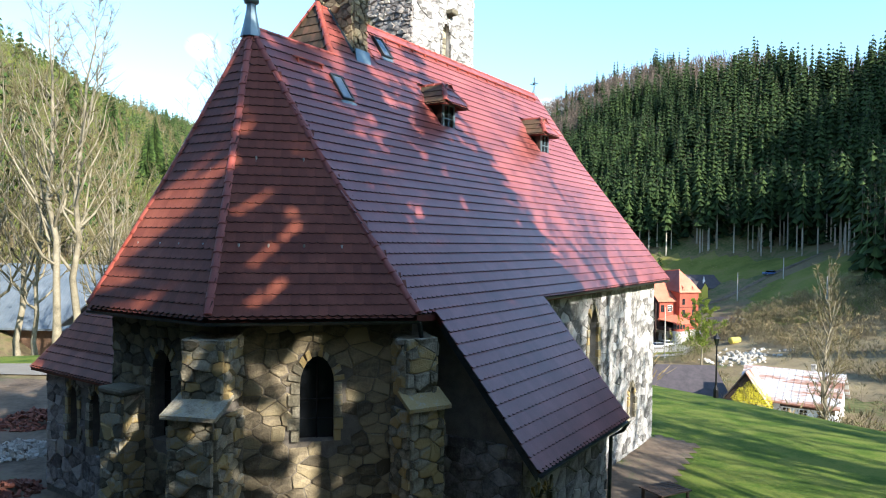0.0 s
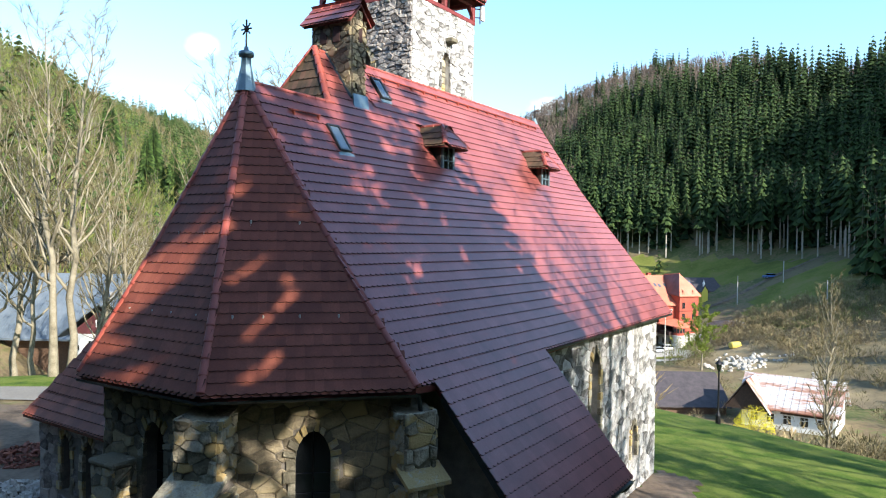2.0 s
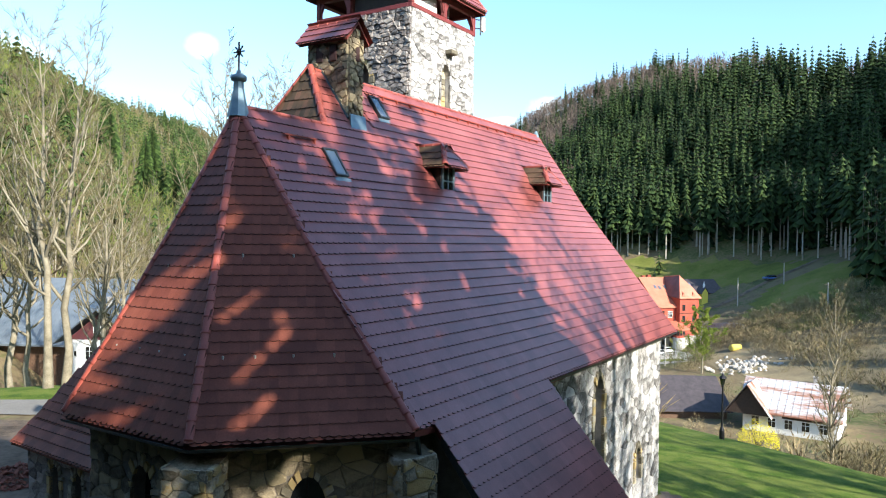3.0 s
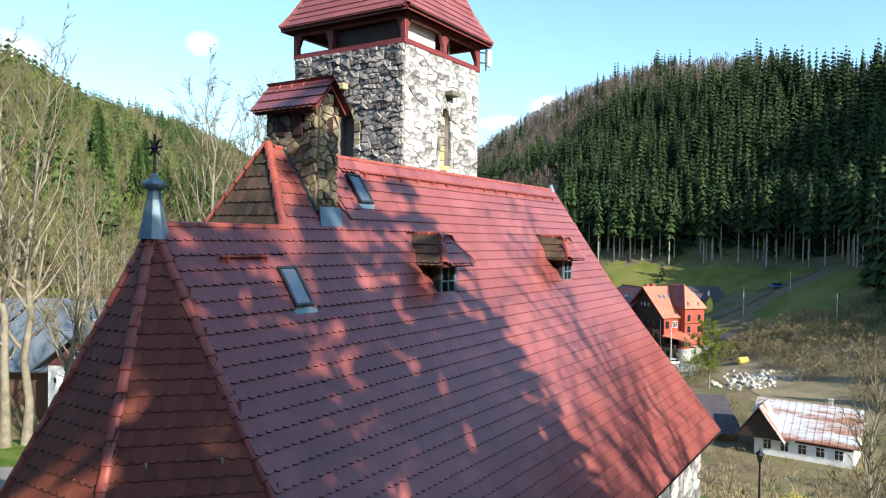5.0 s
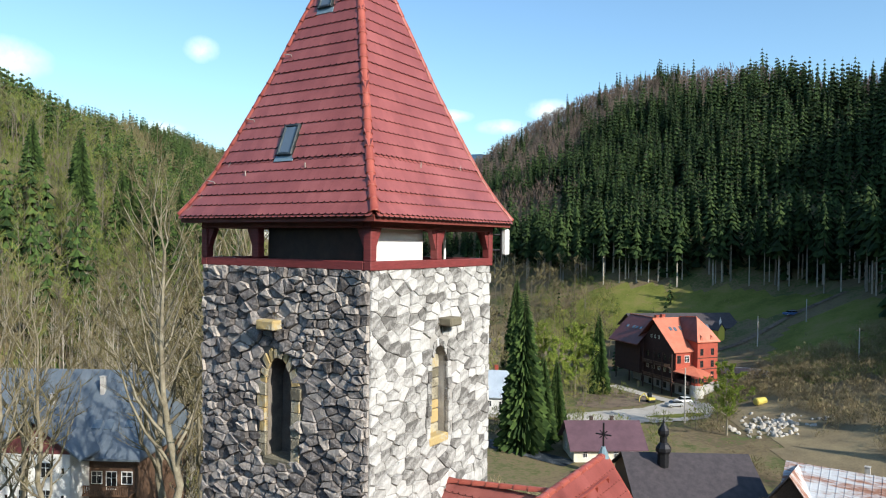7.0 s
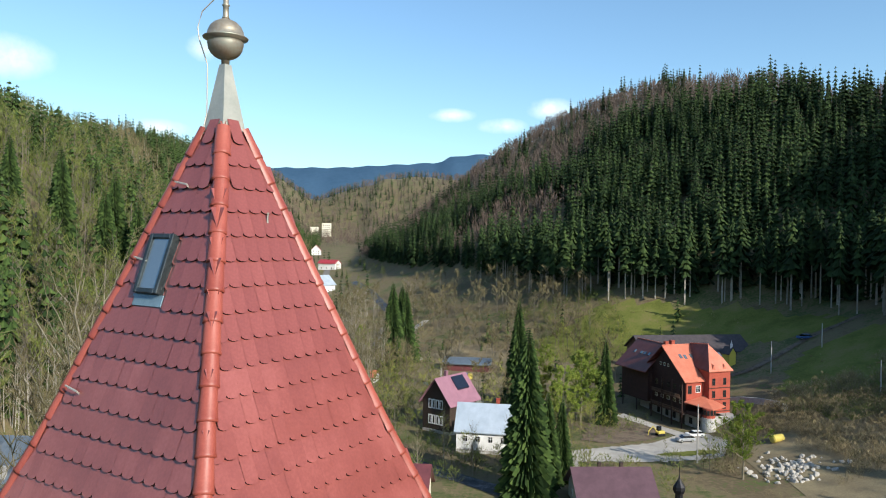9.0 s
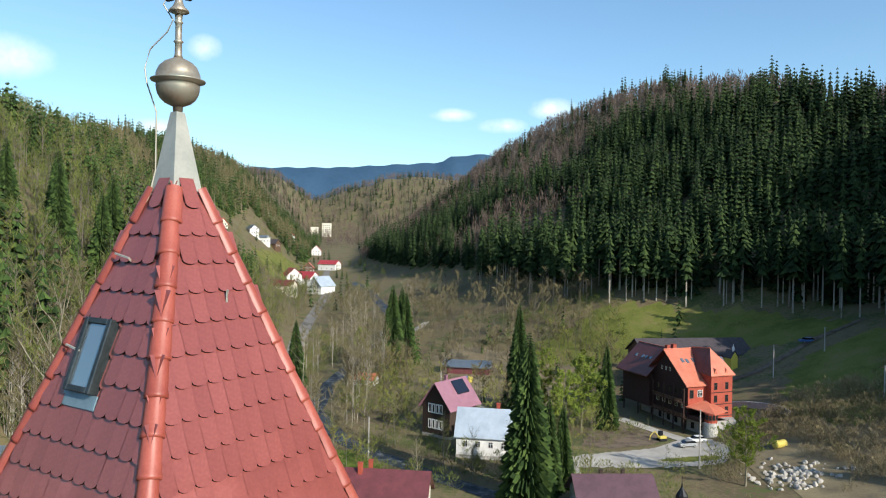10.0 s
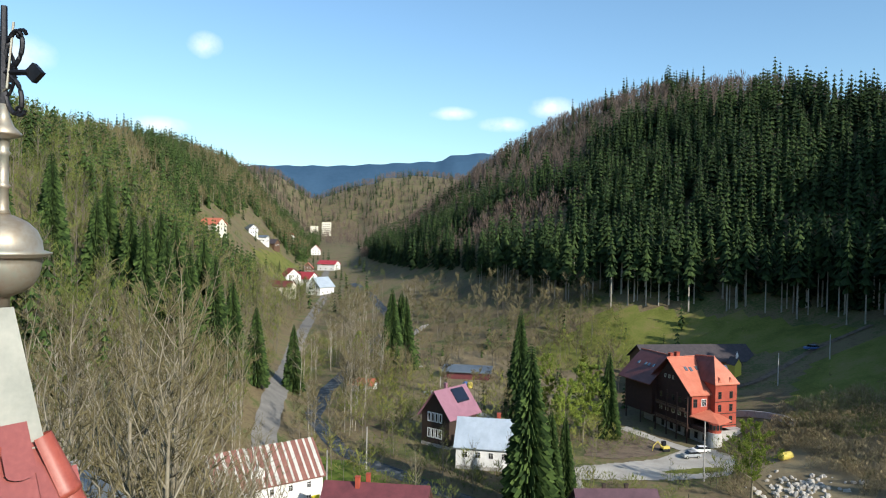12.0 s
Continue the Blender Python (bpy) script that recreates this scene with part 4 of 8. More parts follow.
for sx in (-1, 1):
    for sz in (-1, 1):
        bm = bmesh.new()
        pts = []
        for k in range(15):
            a = k / 14
            r = 0.06 + 0.14 * math.sin(a * math.pi) ** 0.7
            ang = math.radians(12 + 66 * a)
            pts.append(Vector((X0, Y0, 31.708)) + AX * (sx * r * math.cos(ang) * 0.8) + Vector((0, 0, sz * r * math.sin(ang) * 1.6)))
        tube(bm, pts, 0.014, 6)
        for end, way in ((pts[0], 1), (pts[-1], -1), (pts[7], 1)):
            curl = [end + AX * (sx * 0.035 * math.cos(t) * (1 - t / 9)) + Vector((0, 0, sz * 0.035 * math.sin(t) * way * (1 - t / 9))) for t in np.linspace(0, 5.2, 10)]
            tube(bm, curl, 0.013, 5)
        part("scroll", bm, IRON, ball)
for d in (AX * 0.19, AX * -0.19):
    bm = bmesh.new()
    c = Vector((X0, Y0, 31.708)) + d
    s = d.normalized()
    prism(bm, [c - s * 0.06 - Vector((0, 0, 0.0)), c + Vector((0, 0, 0.06)), c + s * 0.06, c - Vector((0, 0, 0.06))], Vector((-s.y, s.x, 0)) * 0.04)
    part("tip", bm, IRON, ball)
# lightning conductor down the eastern side
cable = [(X0 + 0.03, Y0 - 0.05, 32.012), (X0, Y0 - 0.04, 31.612), (X0 - 0.05, Y0 + 0.07, 31.532), (X0 - 0.09, Y0 + 0.13, 31.412), (X0 - 0.03, Y0 + 0.05, 31.252), (X0 - 0.06, Y0 + 0.1, 31.132), (X0 - 0.16, Y0 + 0.24, 30.95), (X0 - 0.2, Y0 + 0.27, 30.75), (X0 - 0.19, Y0 + 0.25, 30.6), (X0 - 0.13, Y0 + 0.17, 30.3), (X0 - 0.14, Y0 + 0.16, 29.7), (X0 - 0.26, Y0 + 0.2, 29.15)]
for h, zz in half_prof[-2::-1]:
    cable.append((X0 - h - 0.04, Y0 + h - 0.28 - 0.1 * math.sin(zz * 1.9), zz + 0.1))
bm = bmesh.new()
tube(bm, cable, 0.008, 5)
part("lightning_cable", bm, COPPER, church, "pale lightning conductor cable")
for zz in (23.2, 24.7, 26.3, 27.8, 28.7):
    h = float(np.interp(zz, [z for q, z in half_prof], [q for q, z in half_prof]))
    bm = bmesh.new()
    tube(bm, [(X0 - h, Y0 + h - 0.3, zz), (X0 - h - 0.12, Y0 + h - 0.34, zz + 0.1), (X0 - h - 0.12, Y0 + h - 0.12, zz + 0.14)], 0.012, 5)
    part("cable_holder", bm, LEAD, church)
for face, s, zz in (("S", 0.15, 28.35), ("S", -0.5, 23.6), ("S", 1.3, 23.7), ("E", -0.6, 23.5), ("E", 1.2, 23.4)):
    h = float(np.interp(zz, [z for q, z in half_prof], [q for q, z in half_prof]))
    p = Vector((X0 + s, Y0 - h, zz)) if face == "S" else Vector((X0 - h, Y0 + s, zz))
    o = Vector((0, -1, 0)) if face == "S" else Vector((-1, 0, 0))
    bm = bmesh.new()
    tube(bm, [p, p + o * 0.09 + Vector((0, 0, 0.02)), p + o * 0.10 + Vector((0, 0, 0.14))], 0.013, 5)
    part("roof_hook", bm, LEAD, church)

# small saddle roof that joins the tower to the nave ridge
roof_face(church, "saddle_roof", (1.3, 0.02), (0, -1), (1, 0), [(0, 13.6), (0.9, 15.0), (1.75, 16.2)], lambda h: 0.0, lambda h: 1.0 + 1.62 * h / 1.75, (), True, None, 0, "short orange-red saddle slope")
caps(nave_roof, [(3.05, 0.0, 16.22), (3.05, RIDGE_B, 16.5)], 0.36, 0.02)

# ---- nave, apse, sacristy and annex walls ----
def wall_run(name, p, q, z1, holes=(), label="", stones=True, mats=(STONE, STONE_JOINED), seed=30, singles=0, z0=GROUND_A, base=MORTAR, proud=(0.015, 0.06), dress=True, keep=None, zs=None, rows=(0.18, 0.38), lengths=(0.22, 0.7), reveal=0.35):
    """A straight wall from p to q, faced with stones on its outer side (to the right of p to q)."""
    p, q = Vector(p), Vector(q)
    al = (q - p).normalized()
    inn = Vector((-al.y, al.x))
    bm = bmesh.new()
    L = (q - p).length
    at = wall_face(bm, p, al, inn, L, z0, z1, holes, reveal)
    lo = [bm.verts.new(at(s, z, 0.6)) for s, z in ((0, z0), (L, z0), (L, z1), (0, z1))]
    bm.faces.new(lo)
    top = [bm.verts.new(at(s, z1, d)) for s, d in ((0, 0), (L, 0), (L, 0.6), (0, 0.6))]
    bm.faces.new(top)
    w = part(name, bm, base, church, label)
    if stones:
        rubble(w, mats, p, al, inn, L, zs or z0, z1, holes, rows, lengths, proud, seed, singles, keep, wild=0.45)
        if dress:
            for k, h in enumerate(holes):
                arch_stones(w, PALE, p, al, inn, h, 0.2, seed + k)
    for h in holes:
        s0, s1 = min(v[0] for v in h), max(v[0] for v in h)
        zt = max(v[1] for v in h)
        bm = bmesh.new()
        pts = [at(s, z, reveal - 0.05) for s, z in h]
        prism(bm, pts, inn.to_3d() * 0.02)
        pane = part("window_pane", bm, GLASS_DARK, w, "dark leaded glass")
        bm = bmesh.new()
        c = (s0 + s1) / 2
        tube(bm, [at(c, h[0][1], reveal - 0.07), at(c, zt, reveal - 0.07)], 0.015, 5)
        for zz in np.arange(h[0][1] + 0.4, h[2][1], 0.4):
            tube(bm, [at(s0, zz, reveal - 0.07), at(s1, zz, reveal - 0.07)], 0.01, 5)
        part("glazing_bar", bm, IRON, pane)
    return w


apse_se = arch(1.9, 5.8, 7.0, 0.34)
wall_run("apse_wall", W2, W1, 8.42, [apse_se], "mossy rubble stone apse wall", mats=(APSE_STONE, APSE_JOINED), rows=(0.14, 0.28), lengths=(0.2, 0.5), proud=(0.012, 0.05), seed=31, singles=260, keep=lambda s, z: z > 5.0, zs=3.4, base=MORTAR_DARK)
wall_run("apse_wall", W3, W2, 8.42, [arch(1.7, 5.6, 7.0, 0.34)], mats=(APSE_STONE, APSE_JOINED), rows=(0.13, 0.30), lengths=(0.16, 0.52), seed=32, singles=0, zs=3.4, base=MORTAR_DARK)
wall_run("apse_wall", W4, W3, 8.42, (), mats=(APSE_STONE, APSE_JOINED), seed=33, zs=3.4, base=MORTAR_DARK)
wall_run("chancel_wall", W1, (-6.7, -8.95), 8.3, (), seed=34, stones=False, base=MORTAR_DARK)
nave_holes = [arch(5.2, 4.4, 7.0, 0.42), arch(9.4, 3.1, 3.9, 0.3)]
nave_wall = wall_run("nave_wall", (-6.75, -8.68), (5.45, -8.68), 8.75, nave_holes, "limewashed rubble stone nave wall in a sunlit pale colour", mats=(SUNLIT_LIMED, SUNLIT_LIMED_JOINED), seed=35, singles=280, keep=lambda s, z: s > 4.0 and z > 2, base=SUNLIT_MORTAR, zs=1.6, proud=(0.01, 0.045))
wall_run("nave_wall", (5.45, -8.68), (5.45, 3.5), 8.6, (), seed=36, stones=False)
bm = bmesh.new()
prism(bm, [(5.45, -8.6, 8.5), (5.45, 3.4, 8.5), (5.45, RIDGE_B, 16.4)], (-0.5, 0, 0))
part("nave_gable", bm, MORTAR, church)
wall_run("nave_wall", (5.45, 3.5), (-8.5, 3.5), 8.6, (), seed=37, stones=False)
wall_run("sacristy_wall", (-11.75, -11.12), (-6.98, -11.12), 5.75, [arch(0.55, 3.2, 4.5, 0.17, 0.3), arch(1.15, 3.2, 4.5, 0.17, 0.3)], "low sacristy wall of rubble stone", seed=38, singles=120, keep=lambda s, z: z > 3)
wall_run("sacristy_wall", (-6.98, -11.12), (-6.98, -8.7), 5.7, (), seed=39)
wall_run("sacristy_wall", (-11.75, -8.9), (-11.75, -11.12), 5.75, (), seed=40, base=MORTAR_DARK, zs=3)
bm = bmesh.new()
prism(bm, [(-11.75, -8.95, 5.7), (-11.75, -11.12, 5.7), (-11.75, -8.95, 8.3)], (0.5, 0, 0))
part("sacristy_gable", bm, MORTAR_DARK, church)

# ---- buttresses of the apse ----
def buttress(c, out, top, cap_z, depth=0.95, width=0.82, seed=50):
    out = Vector(out).normalized()
    side = Vector((-out.y, out.x))
    c = Vector(c)
    rng = random.Random(seed)
    root = None
    bm = bmesh.new()

    def corner(d, w, z):
        p = c + out * d + side * w
        return (p.x, p.y, z)
    prism(bm, [corner(d, w, GROUND_A) for d, w in ((-0.2, -width / 2 + 0.05), (depth - 0.05, -width / 2 + 0.05), (depth - 0.05, width / 2 - 0.05), (-0.2, width / 2 - 0.05))], (0, 0, cap_z - GROUND_A))
    prism(bm, [corner(d, w, cap_z) for d, w in ((-0.2, -width / 2 + 0.08), (depth * 0.55, -width / 2 + 0.08), (depth * 0.55, width / 2 - 0.08), (-0.2, width / 2 - 0.08))], (0, 0, top - cap_z - 0.2))
    root = part("buttress", bm, MORTAR_DARK, church, "stepped stone buttress")
    for zlo, zhi, dep, wid in ((3.2, cap_z, depth, width), (cap_z + 0.22, top - 0.05, depth * 0.6, width - 0.06)):
        for st, al, inn, ln in ((c + out * dep - side * wid / 2, side, -out, wid), (c - out * 0.1 + side * -wid / 2, out, side, dep + 0.1), (c + out * dep + side * wid / 2, -out, -side, dep + 0.1)):
            rubble(root, (PALE, PALE_JOINED), st, al, inn, ln, zlo, zhi, (), (0.11, 0.27), (0.17, 0.46), (0.02, 0.09), seed + int(zlo * 7) + int(ln * 100), 60, wild=0.5)
    bm = bmesh.new()
    prism(bm, [corner(0.3, w, cap_z + 0.30) for w in ()] or [corner(depth * 0.45, -width / 2 - 0.1, cap_z + 0.26), corner(depth + 0.14, -width / 2 - 0.1, cap_z), corner(depth + 0.14, -width / 2 - 0.1, cap_z + 0.08), corner(depth * 0.45, -width / 2 - 0.1, cap_z + 0.36)], Vector((side.x, side.y, 0)) * (width + 0.2))
    part("weathering_slab", bm, PALE, root, "mossy sloping cap slab")
    bm = bmesh.new()
    prism(bm, [corner(-0.1, -width / 2, top - 0.15), corner(depth * 0.62, -width / 2, top - 0.28), corner(depth * 0.62, -width / 2, top - 0.14), corner(-0.1, -width / 2, top + 0.02)], Vector((side.x, side.y, 0)) * width)
    part("top_slab", bm, PALE, root)


buttress(W2, (-0.93, -0.38), 8.0, 6.55, 1.05, 0.9, 51)
bm = bmesh.new()
box(bm, (-15.72, -3.86, GROUND_A), (-15.1, -3.14, 6.55))
pier = part("buttress", bm, MORTAR_DARK, church, "narrow stone pier with a mossy cap")
for st, al, inn, ln in (((-15.75, -3.1), (0, -1), (1, 0), 0.8), ((-15.75, -3.9), (1, 0), (0, 1), 0.6)):
    rubble(pier, (PALE, PALE_JOINED), st, al, inn, ln, 2.4, 6.55, (), (0.12, 0.28), (0.18, 0.42), (0.02, 0.07), 52 + int(ln * 10), 60, wild=0.5)
bm = bmesh.new()
box(bm, (-15.82, -3.95, 6.551), (-15.1, -3.05, 6.68), 0.04)
part("top_slab", bm, PALE, pier)
buttress(W1, (-0.38, -0.93), 7.95, 6.5, 0.6, 0.8, 53)

# small steel snow hooks on the lower apse roof
def snow_hooks(p, q, fracs, k):
    f = k / 10.0
    z = EAVE_Z + (APEX[2] - EAVE_Z) * (0.90 * f + 0.10 * f * f) + 0.10
    for t in fracs:
        a = p[0] + (q[0] - p[0]) * t
        b = p[1] + (q[1] - p[1]) * t
        a, b = a + (APEX[0] - a) * f, b + (APEX[1] - b) * f
        bm = bmesh.new()
        box(bm, (a - 0.018, b - 0.018, z - 0.06), (a + 0.018, b + 0.018, z + 0.12), 0.006)
        part("snow_hook", bm, LEAD, nave_roof)


snow_hooks(E2, E1, (0.12, 0.30, 0.52, 0.76), 2.0)
snow_hooks(E2, E1, (0.25, 0.75), 5.0)
snow_hooks(E3, E2, (0.15, 0.4, 0.6, 0.85), 2.0)
snow_hooks(E3, E2, (0.3, 0.7), 4.6)

# ---- north annex ----
wall_run("annex_wall", (-12.2, 5.35), (-12.5, 0.4), 5.75, [arch(1.6, 3.6, 4.9, 0.28), arch(2.9, 3.6, 4.9, 0.28)], "shaded stone annex wall", seed=44, singles=60, keep=lambda s, z: z > 3.6, base=MORTAR_DARK, zs=2.0)
wall_run("annex_wall", (-7, 5.35), (-12.2, 5.35), 5.75, (), seed=45, stones=False, base=MORTAR_DARK)
roof_face(church, "annex_roof", (-12.75, 0.2), (0.05, 1), (1, 0), [(0, 5.7), (0.5, 6.15), (1.6, 7.5), (2.6, 8.6), (3.6, 9.6)], lambda h: 0.0, lambda h: 5.6 - 0.42 * h, (), True, lambda s, d: False, 0, "shaded annex roof", skin=TILE_BROWN_JOINED)
roof_face(church, "annex_roof", (-6.0, 5.8), (-1, 0), (0, -1), [(0, 5.7), (0.5, 6.3), (1.5, 8.3), (2.2, 9.6)], lambda h: 0, lambda h: 6.5 - 2.2 * h, tiles=False)

# ---- gutters ----
def gutter(pts, r=0.075):
    bm = bmesh.new()
    pts = [Vector(p) for p in pts]
    rings = []
    for i, p in enumerate(pts):
        d = (pts[min(i + 1, len(pts) - 1)] - pts[max(i - 1, 0)]).normalized()
        side = d.cross(Vector((0, 0, 1))).normalized()
        rings.append([bm.verts.new(p + side * math.cos(math.pi * (1 + k / 8)) * q + Vector((0, 0, math.sin(math.pi * (1 + k / 8)) * q))) for q in (r,) for k in range(9)] + [bm.verts.new(p + side * math.cos(math.pi * (2 - k / 8)) * (r - 0.008) + Vector((0, 0, math.sin(math.pi * (2 - k / 8)) * (r - 0.008)))) for k in range(9)])
    for r0, r1 in zip(rings, rings[1:]):
        for k in range(len(r0)):
            bm.faces.new((r0[k], r0[(k + 1) % len(r0)], r1[(k + 1) % len(r0)], r1[k]))
    return part("gutter", bm, GUTTER, church, "dark metal half-round gutter")


gutter([(E3[0] - 0.05, E3[1], EAVE_Z - 0.08), (E2[0] - 0.05, E2[1] - 0.03, EAVE_Z - 0.08), (E1[0] - 0.02, E1[1] - 0.06, EAVE_Z - 0.08)])
gutter([(-12.0, EAVE_B - 0.07, south_z(EAVE_B) - 0.06), (-6.7, EAVE_B - 0.07, south_z(EAVE_B) - 0.06)])
gutter([(-6.74, -9.17, 8.36), (5.85, -9.17, 8.36)])
bm = bmesh.new()
tube(bm, [(-6.72, EAVE_B - 0.07, 5.3), (-6.6, EAVE_B + 0.1, 5.05), (-6.8, EAVE_B + 0.35, 4.9), (-6.85, EAVE_B + 0.38, 1.5)], 0.05)
part("downpipe", bm, GUTTER, church)
bm = bmesh.new()
tube(bm, [(-12.62, -9.15, 8.2), (-12.5, -9.15, 7.7), (-12.4, -9.08, 7.5), (-12.4, -9.08, 1.5)], 0.05)
part("downpipe", bm, GUTTER, church)
# dark flashing along the verge of the sacristy roof
bm = bmesh.new()
for b0, b1 in ((-11.58, -10.3), (-10.3, -9.35)):
    prism(bm, [(-12.1, b0, south_z(b0) - 0.14), (-12.1, b1, south_z(b1) - 0.14), (-12.1, b1, south_z(b1) + 0.06), (-12.1, b0, south_z(b0) + 0.06)], (0.06, 0, 0))
part("verge_flashing", bm, GUTTER, church)

# ---- chancel finial ----
bm = bmesh.new()
for pr in ([(0.26, 14.72), (0.20, 14.95), (0.12, 15.35), (0.11, 15.52)],):
    lathe(bm, pr, (APEX[0], APEX[1], 0), 8)
fin = part("finial_base", bm, BLUE_ZINC, church, "blue-grey zinc finial cone")
bm = bmesh.new()
lathe(bm, [(0.06, 15.5), (0.17, 15.54), (0.19, 15.6), (0.17, 15.66), (0.06, 15.70), (0.05, 15.78)], (APEX[0], APEX[1], 0), 12)
part("finial_ball", bm, BLUE_ZINC, fin, "", True)
bm = bmesh.new()
x, y = APEX[0], APEX[1]
tube(bm, [(x, y, 15.75), (x, y, 16.42)], 0.022, 6)
for k in range(4):
    a = math.pi * k / 4
    tube(bm, [(x - 0.55 * 0 - math.sin(a) * 0.0, y - math.cos(a) * 0.17, 16.2 - math.sin(a) * 0.17), (x, y + math.cos(a) * 0.17, 16.2 + math.sin(a) * 0.17)], 0.02, 5)
lathe(bm, [(0.03, 16.13), (0.07, 16.2), (0.03, 16.27)], (x, y, 0), 6)
part("finial_star", bm, IRON, fin, "small iron star cross")
# cross on the west end of the ridge
bm = bmesh.new()
tube(bm, [(5.8, RIDGE_B, 16.66), (5.8, RIDGE_B, 17.5)], 0.025, 6)
tube(bm, [(5.8, RIDGE_B - 0.2, 17.2), (5.8, RIDGE_B + 0.2, 17.2)], 0.02, 6)
for k in range(4):
    a = math.pi / 4 + math.pi * k / 2
    tube(bm, [(5.8, RIDGE_B, 17.2), (5.8, RIDGE_B + 0.14 * math.cos(a), 17.2 + 0.14 * math.sin(a))], 0.012, 5)
ridge_cross = part("ridge_cross", bm, IRON, church, "small wrought iron ridge cross")
bm = bmesh.new()
lathe(bm, [(0.16, 16.62), (0.11, 16.76), (0.05, 16.9)], (5.8, RIDGE_B, 0), 8)
part("cross_foot", bm, BLUE_ZINC, ridge_cross)

# ---- stone chimney with a tiled saddle roof ----
CH = (-8.46, -7.84, -3.84, -2.35)
bm = bmesh.new()
box(bm, (CH[0] + 0.04, CH[2] + 0.04, 14.2), (CH[1] - 0.04, CH[3] - 0.04, 17.62))
prism(bm, [(CH[0] + 0.05, CH[2] + 0.05, 17.6), (CH[1] - 0.05, CH[2] + 0.05, 17.6), ((CH[0] + CH[1]) / 2, CH[2] + 0.05, 17.98)], (0, CH[3] - CH[2] - 0.1, 0))
chimney = part("chimney", bm, MORTAR_DARK, church, "rubble stone chimney under a small tiled roof")
rubble(chimney, (APSE_STONE, APSE_JOINED), (CH[0], CH[2]), (1, 0), (0, 1), CH[1] - CH[0], 14.4, 17.6, (), (0.11, 0.2), (0.13, 0.3), (0.02, 0.07), 61, 60)
rubble(chimney, (APSE_STONE, APSE_JOINED), (CH[0], CH[3]), (0, -1), (1, 0), CH[3] - CH[2], 14.6, 17.6, (), (0.11, 0.22), (0.13, 0.34), (0.02, 0.08), 62, 80)
rubble(chimney, (APSE_STONE, APSE_JOINED), (CH[0] + 0.15, CH[2]), (1, 0), (0, 1), CH[1] - CH[0] - 0.3, 17.6, 17.86, (), (0.14, 0.2), (0.16, 0.3), (0.02, 0.06), 63, 10)
cm = (CH[0] + CH[1]) / 2
for sgn in (-1, 1):
    roof_face(church, "chimney_roof", (cm + sgn * 0.48, CH[2] - 0.1), (0, 1), (-sgn, 0), [(0, 17.5), (0.48, 18.04)], lambda h: 0.0, lambda h: CH[3] - CH[2] + 0.3, (), True, lambda s, d: True, 60, "", 64, 0.06)
# dark blocks on the faces stand in for the shadow inside vent openings
for a0, b0, a1, b1 in ((CH[0] - 0.07, -3.45, CH[0] + 0.1, -3.2), (CH[0] - 0.07, -2.95, CH[0] + 0.1, -2.7), (-8.2, CH[2] - 0.06, -8.03, CH[2] + 0.1)):
    bm = bmesh.new()
    box(bm, (a0, b0, 16.95), (a1, b1, 17.4), 0.01)
    part("vent_shadow", bm, TILE_END, chimney, "dark block for a shadowed vent opening")
caps(nave_roof, [(cm, CH[2] - 0.1, 18.06), (cm, CH[3] + 0.2, 18.06)], 0.36, 0.02)
bm = bmesh.new()
prism(bm, [(-8.6, -4.07, south_z(-4.07) + 0.09), (-7.93, -4.07, south_z(-4.07) + 0.09), (CH[1] + 0.02, CH[2] - 0.08, 15.4), (CH[0] - 0.02, CH[2] - 0.08, 15.4)], (0, -0.03, 0.03))
part("chimney_flashing", bm, BLUE_ZINC, church, "blue-grey sheet flashing")
bm = bmesh.new()
tube(bm, [(CH[0] - 0.05, CH[2] - 0.05, 15.3), (CH[0] - 0.05, RIDGE_B, 16.78)], 0.05, 6)
part("chimney_flashing", bm, GUTTER, church)

